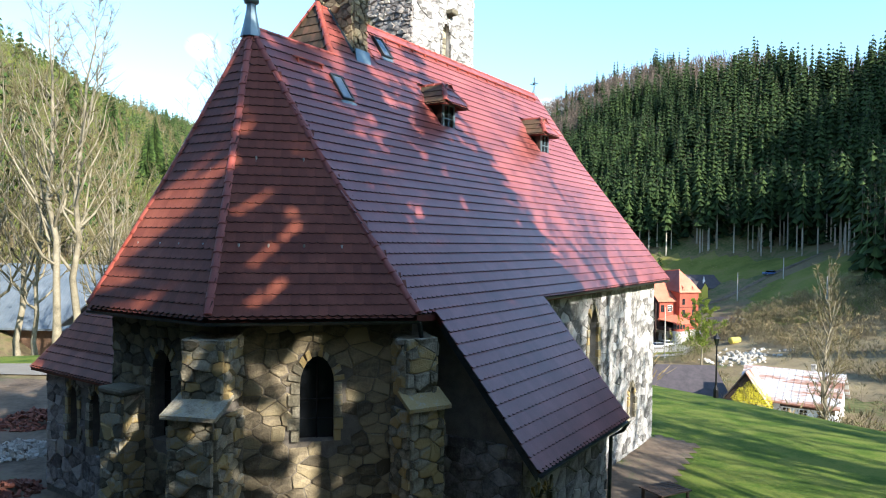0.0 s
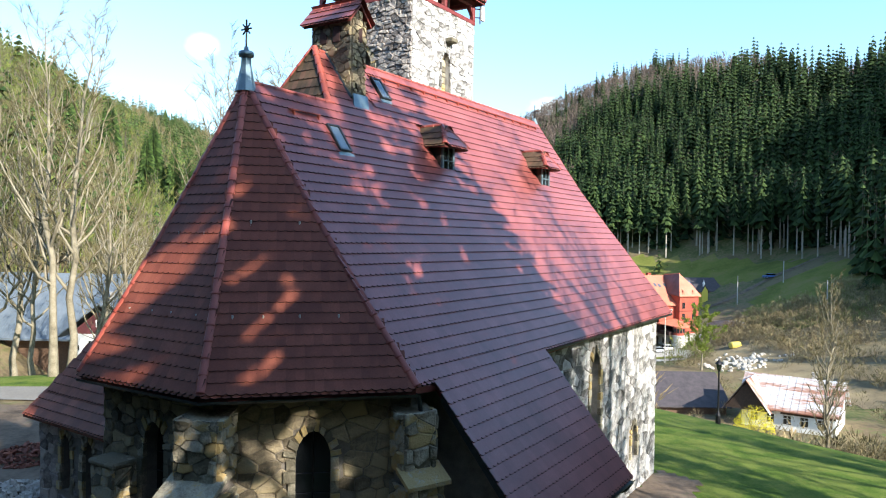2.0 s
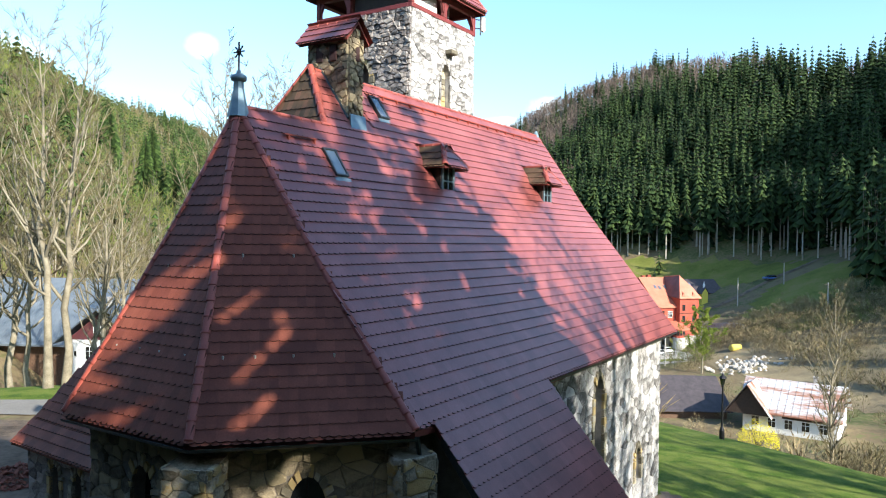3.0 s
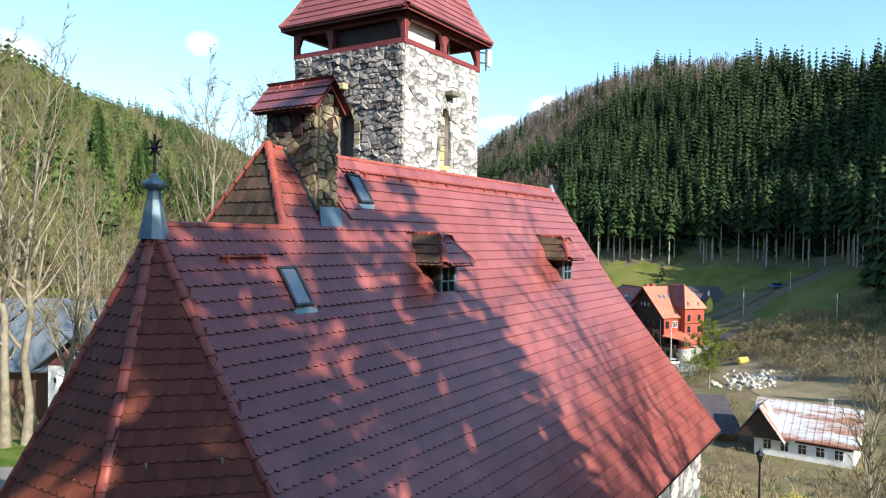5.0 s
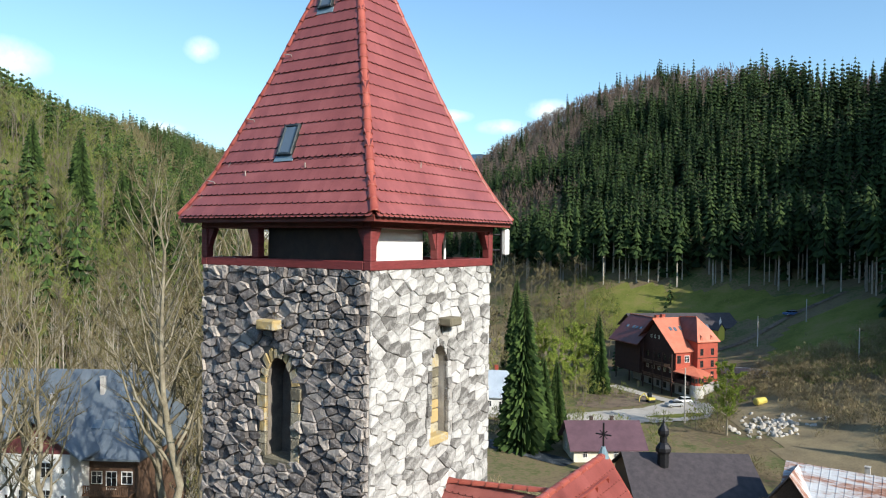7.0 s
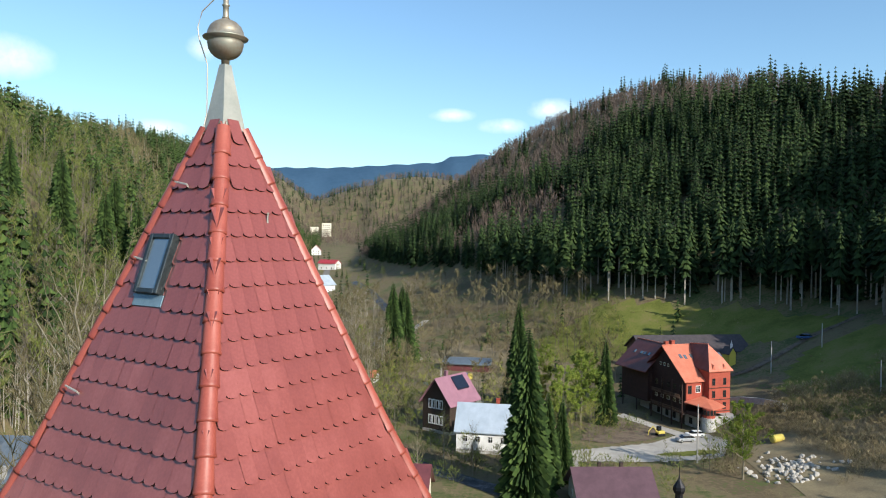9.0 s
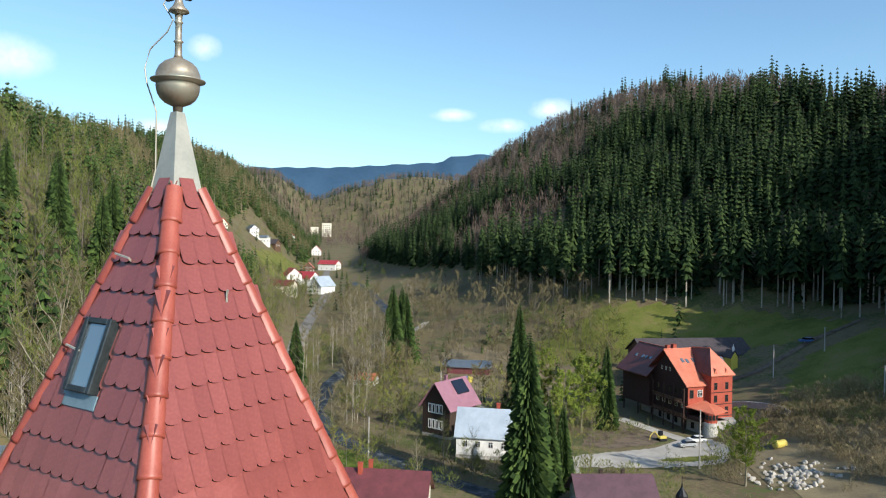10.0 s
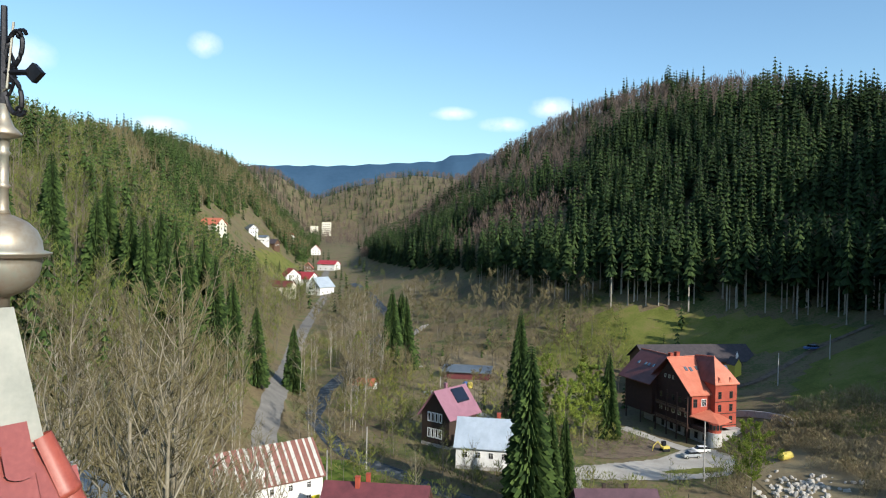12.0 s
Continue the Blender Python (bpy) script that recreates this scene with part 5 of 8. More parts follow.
# ---- dormers ----
def dormer(a, b_face, z_sill, wall=CREAM):
    """A small dormer with a hipped tile roof; its window stands at b_face."""
    root = empty("dormer")
    root.parent = church
    tagged(root, "small roof dormer with a hipped tile cap and a paned window")
    w, eave = 0.40, z_sill + 0.98
    bm = bmesh.new()
    prism(bm, [(a - w, b_face, z_sill - 0.05), (a - w, b_face, eave), (a - w, b_face + 1.5, eave), (a - w, b_face + 1.5, z_sill + 1.6), (a - w, b_face + 0.6, z_sill + 0.5)], (2 * w, 0, 0))
    part("cheek", bm, DARK_WOOD, root, "dark clad dormer cheeks")
    bm = bmesh.new()
    for lo, hi in (((a - 0.36, z_sill + 0.1), (a - 0.27, eave - 0.05)), ((a + 0.27, z_sill + 0.1), (a + 0.36, eave - 0.05)), ((a - 0.36, z_sill + 0.02), (a + 0.36, z_sill + 0.1)), ((a - 0.36, eave - 0.05), (a + 0.36, eave)), ((a - 0.02, z_sill + 0.1), (a + 0.02, eave - 0.05)), ((a - 0.27, z_sill + 0.5), (a + 0.27, z_sill + 0.54))):
        box(bm, (lo[0], b_face - 0.05, lo[1]), (hi[0], b_face - 0.005, hi[1]))
    win = part("window", bm, BLUE_ZINC, root, "grey-blue window frame")
    bm = bmesh.new()
    box(bm, (a - 0.27, b_face - 0.02, z_sill + 0.1), (a + 0.27, b_face - 0.004, eave - 0.05))
    part("pane", bm, GLASS_DARK, win)
    bm = bmesh.new()
    prism(bm, [(a - 0.45, b_face - 0.32, south_z(b_face - 0.32) + 0.05), (a + 0.45, b_face - 0.32, south_z(b_face - 0.32) + 0.05), (a + 0.42, b_face - 0.02, z_sill + 0.03), (a - 0.42, b_face - 0.02, z_sill + 0.03)], (0, -0.02, 0.02))
    part("apron", bm, BLUE_ZINC, root, "zinc apron below the window")
    # roof: two sides and a hipped front, running back into the main slope
    r = w + 0.26
    top = eave + 0.62
    back_b = b_face + 1.75
    fr = b_face - 0.34
    for sgn in (-1, 1):
        # the east slope gets moss and shade through its tile colour
        rf = roof_face(church, "dormer_roof", (a + sgn * r, fr), (0, 1), (-sgn, 0), [(0, eave - 0.06), (r, top)], lambda h: h * 0.75, lambda h: back_b - fr - 0.9 + h * 1.05, (), True, None, 0, "", 70, 0.05, SHADED_MOSS if sgn < 0 else None)
    roof_face(church, "dormer_roof", (a - r, fr), (1, 0), (0, 1), [(0, eave - 0.06), (r * 0.75, top)], lambda h: h / 0.75, lambda h: 2 * r - h / 0.75, (), True, None, 0, "", 71, 0.05)
    caps(nave_roof, [(a - r, fr, eave - 0.03), (a, fr + r * 0.75, top + 0.02)], 0.34, 0.0)
    caps(nave_roof, [(a + r, fr, eave - 0.03), (a, fr + r * 0.75, top + 0.02)], 0.34, 0.0)
    caps(nave_roof, [(a, fr + r * 0.75, top + 0.02), (a, back_b, top + 0.02)], 0.34, 0.0)


dormer(-5.16, -5.05, 13.25)
dormer(2.2, -5.05, 13.25)


# ---- roof windows ----
def roof_window(p, along, up, w, h, label, flash=0.14):
    """A roof window lying on a slope; p: its lower left corner."""
    al, up = Vector(along).normalized(), Vector(up).normalized()
    out = al.cross(up)
    if out.z < 0:
        out = -out
    m = Matrix.Translation(Vector(p)) @ Matrix((al, up, out)).transposed().to_4x4()
    root = empty("roof_window")
    root.parent = church
    root.matrix_local = m
    tagged(root, label)
    bm = bmesh.new()
    for lo, hi in (((0, 0), (0.06, h)), ((w - 0.06, 0), (w, h)), ((0.06, 0), (w - 0.06, 0.06)), ((0.06, h - 0.06), (w - 0.06, h))):
        box(bm, (*lo, 0.0), (*hi, 0.13), 0.008)
    part("frame", bm, GUTTER, root, "dark grey metal frame")
    bm = bmesh.new()
    box(bm, (0.05, 0.05, 0.08), (w - 0.05, h - 0.05, 0.105))
    part("pane", bm, GLASS_SKY, root, "reflecting glass pane")
    bm = bmesh.new()
    box(bm, (-0.06, -flash, 0.05), (w + 0.06, 0.0, 0.065), 0.004)
    part("flashing", bm, BLUE_ZINC, root, "blue-grey sheet flashing")
    return root


up_s = (0, 1, 1.45)
roof_window((-10.41, -5.07, south_z(-5.07) + 0.05), (1, 0, 0), up_s, 0.48, 0.86, "roof window with a dark frame near the chancel ridge")
roof_window((-6.83, -3.65, south_z(-3.65) + 0.05), (1, 0, 0), up_s, 0.48, 0.84, "roof window beside the stone chimney")
for (s0, s1, d0, d1), zz, hh in zip(tsky, (23.82, 27.5), (0.78, 0.72)):
    half = np.interp(zz, [z for h, z in half_prof], [h for h, z in half_prof])
    half2 = np.interp(zz + 0.6, [z for h, z in half_prof], [h for h, z in half_prof])
    roof_window((2.5 - half - 0.03, LO + s1 - 0.04, zz), (0, -1, 0), (half - half2, 0, 0.6), s1 - s0 - 0.08, hh, "narrow roof window in the tower roof")

# ---- snow guards ----
def snow_guard(a0, a1, b, n):
    root = empty("snow_guard")
    root.parent = church
    tagged(root, "red-painted timber snow guard on brackets")
    z = south_z(b)
    bm = bmesh.new()
    for k in range(2):
        box(bm, (a0, b - 0.17 + 0.1 * k, z + 0.02), (a1, b - 0.10 + 0.1 * k, z + 0.06), 0.008)
    part("rail", bm, CAP, root)
    for k in range(n):
        a = a0 + 0.1 + (a1 - a0 - 0.2) * k / max(1, n - 1)
        bm = bmesh.new()
        prism(bm, [(a, b - 0.2, z + 0.015), (a, b + 0.02, z + 0.015), (a, b - 0.18, z - 0.2)], (0.04, 0, 0))
        part("bracket", bm, CAP, root)


snow_guard(-6.2, 5.2, -3.06, 16)
snow_guard(-11.6, -10.5, -4.4, 2)

# ---- houses ----
RED_BOARD = material("red_boarded_wall", [(0.26, 0.045, 0.028), (0.40, 0.08, 0.045)], 0.8, 0.8, 20, 0.2)
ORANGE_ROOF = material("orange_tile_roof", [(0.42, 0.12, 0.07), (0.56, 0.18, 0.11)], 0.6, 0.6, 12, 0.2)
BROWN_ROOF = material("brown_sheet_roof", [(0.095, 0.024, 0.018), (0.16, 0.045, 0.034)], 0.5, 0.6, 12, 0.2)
MAROON_ROOF = material("maroon_sheet_roof", [(0.10, 0.03, 0.035), (0.17, 0.05, 0.055)], 0.45, 0.6, 12, 0.2)
DARK_ROOF = material("dark_shingle_roof", [(0.035, 0.03, 0.034), (0.075, 0.062, 0.066)], 0.7, 1.0, 14, 0.3)
PINK_ROOF = material("dusky_pink_sheet_roof", [(0.24, 0.115, 0.155), (0.32, 0.16, 0.205)], 0.45, 0.6, 12, 0.1)
PLUM_ROOF = material("plum_sheet_roof", [(0.075, 0.04, 0.05), (0.125, 0.068, 0.082)], 0.45, 0.6, 12, 0.2)
TIN_ROOF = material("pale_tin_roof", [(0.40, 0.47, 0.53), (0.56, 0.63, 0.70)], 0.4, 0.4, 8, 0.1, metal=0.3)
SLATE = material("blue_grey_sheet_roof", [(0.10, 0.13, 0.16), (0.17, 0.20, 0.23)], 0.42, 0.5, 10, 0.1, metal=0.2)
RUST_ROOF = material("rusty_tin_roof", [(0.54, 0.57, 0.60), (0.48, 0.50, 0.52), (0.30, 0.15, 0.10), (0.15, 0.05, 0.03)], 0.6, 0.35, 3, 0.2, stretch=(2.5, 0.25, 1))
STRIPE_ROOF = material("rust_brown_sheet", [(0.13, 0.05, 0.04), (0.24, 0.10, 0.075)], 0.65, 0.8, 8, 0.2)
GREY_TIN = material("weathered_pale_sheet", [(0.36, 0.36, 0.33), (0.52, 0.52, 0.48)], 0.6, 0.8, 8, 0.2)
BASE_STONE = material("grey_stone_plinth", [(0.28, 0.27, 0.25), (0.46, 0.44, 0.41)], 0.9, 1.2, 10, 0.5)
TIMBER = material("brown_black_timber", [(0.022, 0.009, 0.007), (0.05, 0.018, 0.013)], 0.8, 1.2, 20, 0.3)
PALE_STONE = material("pale_bastion_stone", [(0.34, 0.33, 0.31), (0.58, 0.57, 0.54)], 0.9, 1.5, 10, 0.5)
SOLAR = plain("solar_glass", (0.012, 0.016, 0.03), 0.12)


def slab(root, name, pts, thick, mat, label=""):
    """A roof slope or board from its four or three corners, given a thickness upwards."""
    bm = bmesh.new()
    prism(bm, pts, (0, 0, thick))
    return part(name, bm, mat, root, label)


def add_window(root, p, along, w, h, frame_mat=WHITE_PAINT, bars=1, name="window", trim=0.09):
    """A framed window on a wall; p: middle of its sill line on the wall face, along: direction of the wall as seen from outside, left to right."""
    al = Vector((along[0], along[1], 0)).normalized()
    out = Vector((al.y, -al.x, 0))
    p = Vector(p)
    m = Matrix.Translation(p) @ Matrix((al, -out, Vector((0, 0, 1)))).transposed().to_4x4()
    bm = bmesh.new()
    d0, d1 = -0.07, 0.0
    for lo, hi in (((-w / 2, 0), (-w / 2 + trim, h)), ((w / 2 - trim, 0), (w / 2, h)), ((-w / 2 + trim, 0), (w / 2 - trim, trim)), ((-w / 2 + trim, h - trim), (w / 2 - trim, h))):
        box(bm, (lo[0], d0, lo[1]), (hi[0], d1, hi[1]), m=m)
    for k in range(bars):
        x = -w / 2 + w * (k + 1) / (bars + 1)
        box(bm, (x - 0.03, d0 + 0.01, trim), (x + 0.03, d1, h - trim), m=m)
    if bars:
        box(bm, (-w / 2 + trim, d0 + 0.01, h * 0.62), (w / 2 - trim, d1, h * 0.62 + 0.05), m=m)
    win = part(name, bm, frame_mat, root)
    bm = bmesh.new()
    box(bm, (-w / 2 + trim * 0.8, -0.03, trim * 0.8), (w / 2 - trim * 0.8, -0.004, h - trim * 0.8), m=m)
    part("pane", bm, GLASS_DARK, win)
    return win


def chimney_stack(root, x, y, z0, z1, w=0.6, mat=BASE_STONE):
    bm = bmesh.new()
    box(bm, (x - w / 2, y - w / 2, z0), (x + w / 2, y + w / 2, z1), 0.03)
    box(bm, (x - w / 2 - 0.07, y - w / 2 - 0.07, z1), (x + w / 2 + 0.07, y + w / 2 + 0.07, z1 + 0.12), 0.02)
    return part("chimney", bm, mat, root)


def gable_house(name, label, x, y, z, turn, w, d, eave, ridge, wall, roofm, over=0.6, group="", rows=(), plinth=None, seams=0):
    """A house with a saddle roof; w across the gable (local x), d along the ridge (local y). rows: window rows (side, sill, count, w, h)."""
    root = empty(name, pose(x, y, z, 0, 0, turn))
    tagged(root, label, "house", group)
    bm = bmesh.new()
    box(bm, (-w / 2, -d / 2, -4), (w / 2, d / 2, eave))
    k = (ridge - eave) / (w / 2)
    prism(bm, [(-w / 2, -d / 2, eave), (w / 2, -d / 2, eave), (0, -d / 2, ridge - 0.05)], (0, d, 0))
    part("wall", bm, wall, root)
    if plinth:
        bm = bmesh.new()
        box(bm, (-w / 2 - 0.06, -d / 2 - 0.06, -4), (w / 2 + 0.06, d / 2 + 0.06, 0.9), 0.03)
        part("plinth", bm, plinth, root)
    e = w / 2 + over
    for s in (-1, 1):
        roof = slab(root, "roof", [(s * e, -d / 2 - over, eave - k * over), (0, -d / 2 - over, ridge), (0, d / 2 + over, ridge), (s * e, d / 2 + over, eave - k * over)][::s], 0.18, roofm)
        for n in range(seams):
            yy = -d / 2 - over + (d + 2 * over) * (n + 0.5) / seams
            bm = bmesh.new()
            prism(bm, [(s * e, yy - 0.03, eave - k * over + 0.18), (0, yy - 0.03, ridge + 0.18), (0, yy - 0.03, ridge + 0.25), (s * e, yy - 0.03, eave - k * over + 0.25)], (0, 0.06, 0))
            part("seam", bm, roofm, roof)
    for side, sill, count, ww, hh in rows:
        for n in range(count):
            f = (n + 0.5) / count - 0.5
            if side == "S":
                add_window(root, (f * w * (0.8 if sill < eave else 0.4), -d / 2 - 0.002, sill), (1, 0), ww, hh)
            elif side == "N":
                add_window(root, (f * w * 0.8, d / 2 + 0.002, sill), (-1, 0), ww, hh)
            elif side == "E":
                add_window(root, (w / 2 + 0.002, f * d * 0.9, sill), (0, 1), ww, hh)
            else:
                add_window(root, (-w / 2 - 0.002, f * d * 0.9, sill), (0, -1), ww, hh)
    return root


# red villa: its own axes, x along the sunny front, y back along the shaded side
villa = empty("villa", pose(60.2, 207.3, -19, 0, 0, 22.7))
tagged(villa, "large red timber villa with steep orange and brown roofs on stone", "house")
bm = bmesh.new()
box(bm, (0, 0, -4), (10, 27, 4.0), 0.08)
part("plinth", bm, BASE_STONE, villa, "grey stone ground storey")
bm = bmesh.new()
box(bm, (-2.0, 5.4, 4.2), (9.6, 20, 12.4))
prism(bm, [(-2.0, 5.6, 12.4), (-2.0, 20.5, 12.4), (-2.0, 13.8, 19.6)], (9.0, 0, 0))
box(bm, (-3.4, 19, 4.2), (9, 31, 12.8))
prism(bm, [(-3.4, 30.9, 12.8), (8.4, 30.9, 12.8), (2.5, 30.9, 18.9)], (0, -12, 0))
side = part("wall", bm, TIMBER, villa, "dark timbered side and rear wing")
bm = bmesh.new()
box(bm, (-2.0, 4.9, 6.4), (3.6, 5.4, 12.5))
part("wall", bm, RED_BOARD, villa, "red boarded sunny front")
bm = bmesh.new()
box(bm, (3.5, 3.0, 3.9), (10.2, 11.0, 14.9), 0.03)
part("corner_block", bm, RED_BOARD, villa, "projecting red corner block")
# front slope painted sunlit orange, back slope of the same roof shade-brown
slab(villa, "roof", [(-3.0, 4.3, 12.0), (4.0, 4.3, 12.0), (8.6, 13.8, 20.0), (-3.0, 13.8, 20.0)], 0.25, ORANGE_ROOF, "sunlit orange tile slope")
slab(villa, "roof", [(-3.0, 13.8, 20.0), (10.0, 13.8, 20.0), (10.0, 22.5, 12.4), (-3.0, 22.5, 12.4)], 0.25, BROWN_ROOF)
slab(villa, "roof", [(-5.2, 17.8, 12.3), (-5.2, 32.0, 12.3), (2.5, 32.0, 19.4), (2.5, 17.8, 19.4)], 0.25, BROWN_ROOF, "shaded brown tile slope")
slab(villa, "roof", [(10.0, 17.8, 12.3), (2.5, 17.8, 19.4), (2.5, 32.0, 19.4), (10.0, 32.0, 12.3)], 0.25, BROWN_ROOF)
# steep hipped roof of the corner block
R1, R2 = (6.2, 6.8, 21.0), (6.2, 13.8, 20.3)
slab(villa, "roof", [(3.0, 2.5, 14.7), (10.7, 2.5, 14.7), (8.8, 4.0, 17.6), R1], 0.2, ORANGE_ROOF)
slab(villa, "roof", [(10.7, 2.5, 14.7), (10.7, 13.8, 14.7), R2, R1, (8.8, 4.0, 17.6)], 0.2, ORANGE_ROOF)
# same hip roof: shade on this side is painted with the brown material
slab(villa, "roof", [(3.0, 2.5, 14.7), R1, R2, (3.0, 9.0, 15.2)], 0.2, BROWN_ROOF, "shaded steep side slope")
caps_at = [[(-3.0, 13.8, 20.28), (6.2, 13.8, 20.28)], [(6.2, 6.8, 21.25), (6.2, 13.8, 20.55)], [(2.5, 17.8, 19.7), (2.5, 32.0, 19.7)]]
for line in caps_at:
    bm = bmesh.new()
    tube(bm, line, 0.16, 6)
    part("ridge_cap", bm, ORANGE_ROOF, villa)
for zz in (5.0, 8.0, 11.2):
    for xx in (4.9, 8.4):
        add_window(villa, (xx, 2.998, zz), (1, 0), 1.0, 1.8, DARK_WOOD)
for zz in (5.4, 8.4, 11.4):
    bm = bmesh.new()
    box(bm, (3.5, 2.94, zz - 1.0), (10.2, 3.0, zz - 0.8))
    part("string_board", bm, TIMBER, villa)
add_window(villa, (1.6, 4.898, 9.2), (1, 0), 1.5, 1.8, WHITE_PAINT, 2)
add_window(villa, (-1.0, 4.898, 9.0), (1, 0), 1.2, 2.1, DARK_WOOD)
for yy in (2.5, 5.5, 12.0, 15.0, 18.5, 22.0):
    add_window(villa, (-0.002, yy, 1.2), (0, -1), 1.2, 1.6, DARK_WOOD)
bm = bmesh.new()
box(bm, (-0.06, 7.8, 0), (0.0, 9.8, 2.8))
part("door", bm, DARK_WOOD, villa, "wide dark door")
for yy in (7, 9.5, 12, 14.5, 17):
    add_window(villa, (-2.002, yy, 6.2), (0, -1), 1.1, 1.5, CREAM)
    add_window(villa, (-2.002, yy, 9.4), (0, -1), 1.1, 1.5, DARK_WOOD)
for yy in (12.2, 13.8, 15.4):
    add_window(villa, (-2.002, yy, 14.8), (0, -1), 0.6, 0.9, CREAM, 0)
# balcony along the shaded side
for zz, y0, y1 in ((4.0, 4.6, 18.0), (7.6, 6.0, 18.0)):
    bm = bmesh.new()
    box(bm, (-3.3, y0, zz), (-2.0, y1, zz + 0.18))
    bal = part("balcony", bm, TIMBER, villa, "dark timber balcony")
    bm = bmesh.new()
    box(bm, (-3.3, y0, zz + 1.0), (-3.2, y1, zz + 1.12))
    part("hand_rail", bm, BROWN_WOOD, bal)
    for k in range(int((y1 - y0) / 0.5)):
        bm = bmesh.new()
        box(bm, (-3.28, y0 + k * 0.5, zz + 0.18), (-3.22, y0 + k * 0.5 + 0.22, zz + 1.0))
        part("slat", bm, BROWN_WOOD, bal)
for yy in (5.0, 9.0, 13.0, 17.5, 24.0, 30.6):
    bm = bmesh.new()
    box(bm, (-3.3, yy, -2), (-3.05, yy + 0.25, 12.0))
    part("post", bm, TIMBER, villa)
for xx, f in ((0.2, 0.62), (1.6, 0.60), (3.6, 0.62), (3.4, 0.25), (8.0, 0.0)):
    y0, z0 = (4.3 + 9.5 * f, 12.0 + 8.0 * f + 0.25) if f else (4.6, 18.2)
    bm = bmesh.new()
    prism(bm, [(xx, y0, z0), (xx + 0.8, y0, z0), (xx + 0.8, y0 + 1.0, z0 + 0.85), (xx, y0 + 1.0, z0 + 0.85)], (0, -0.05, 0.1))
    part("roof_window", bm, GLASS_SKY, villa)
for yy in (21.5, 23.5, 25.0, 28.0):
    bm = bmesh.new()
    prism(bm, [(-1.2, yy, 16.25), (-1.2, yy + 0.8, 16.25), (-0.5, yy + 0.8, 16.9), (-0.5, yy, 16.9)], (-0.05, 0, 0.12))
    part("roof_window", bm, GLASS_SKY, villa)
for xx in (4.6, 8.0):
    bm = bmesh.new()
    prism(bm, [(xx - 0.6, 2.7, 15.2), (xx + 0.6, 2.7, 15.2), (xx, 2.7, 16.4)], (0, 1.6, 0.6))
    part("dormer", bm, ORANGE_ROOF, villa)
# round stone bastion with a glazed veranda
bm = bmesh.new()
lathe(bm, [(1.7, -3), (1.65, 3.9), (1.75, 3.95), (1.75, 4.15)], (0.6, -0.4, 0), 20)
bast = part("bastion", bm, PALE_STONE, villa, "round pale stone bastion")
bm = bmesh.new()
lathe(bm, [(1.55, 4.15), (1.55, 6.4)], (0.6, -0.4, 0), 12)
part("veranda", bm, RED_BOARD, bast, "red glazed veranda")
for k in range(7):
    a = math.radians(165 + k * 30)
    c = Vector((0.6 + 1.56 * math.cos(a), -0.4 + 1.56 * math.sin(a), 4.9))
    add_window(villa, c, (-math.sin(a), math.cos(a)), 0.62, 1.2, DARK_WOOD, 0)
bm = bmesh.new()
box(bm, (-2.0, 0.4, 4.0), (3.5, 5.0, 5.0))
part("terrace", bm, TIMBER, villa)
slab(villa, "veranda_roof", [(-2.8, 4.9, 6.9), (0.2, -2.3, 6.2), (3.5, 4.9, 8.2)], 0.2, ORANGE_ROOF, "low orange tile veranda roof")
slab(villa, "veranda_roof", [(0.2, -2.3, 6.2), (6.4, 0.2, 6.2), (3.5, 4.9, 8.2)], 0.2, ORANGE_ROOF)
bm = bmesh.new()
box(bm, (3.2, 0.6, -3), (6.4, 3.0, 4.0), 0.05)
part("porch_wall", bm, PALE_STONE, villa)
chimney_stack(villa, 1.2, 17.5, 17, 20.6, 1.0, RED_BOARD)
chimney_stack(villa, 3.2, 17.5, 17, 20.8, 1.1, RED_BOARD)
# white-topped retaining wall and steps beside the villa
wallc = empty("retaining_wall")
tagged(wallc, "curved concrete retaining wall with a rough pale top", "wall")
pts = [(69.5, 222), (73, 219), (76, 214), (78, 209), (78.5, 204)]
for (x0, y0), (x1, y1) in zip(pts, pts[1:]):
    bm = bmesh.new()
    a = Vector((x0, y0, 0))
    b = Vector((x1, y1, 0))
    n = Vector((-(b - a).y, (b - a).x, 0)).normalized() * 0.45
    z0, z1 = gz(x0, y0), gz(x1, y1)
    lo = [a - n + Vector((0, 0, z0 - 1)), b - n + Vector((0, 0, z1 - 1)), b + n + Vector((0, 0, z1 - 1)), a + n + Vector((0, 0, z0 - 1))]
    prism(bm, lo, (0, 0, 2.4))
    part("wall_section", bm, BASE_STONE, wallc)

# white guest house on the left with a grey-blue seamed roof
guest = empty("guest_house", pose(-46.5, 93.0, -14.3, 0, 0, 0))
tagged(guest, "four-storey white guest house with a grey-blue sheet roof and balconies", "house")
bm = bmesh.new()
box(bm, (-4.0, 0, -3), (4.0, 6, 12.6))
part("wall", bm, PLASTER, guest, "white plastered gable wing")
bm = bmesh.new()
prism(bm, [(-4.2, 0.05, 12.6), (4.2, 0.05, 12.6), (0, 0.05, 16.0)], (0, 6, 0))
part("gable", bm, MAROON_ROOF, guest, "dark red boarded gable")
for s in (-1, 1):
    slab(guest, "wing_roof", [(s * 5.6, -0.9, 12.1), (0, -0.9, 16.5), (0, 10, 16.5), (s * 5.6, 10, 12.1)][::s], 0.22, SLATE)
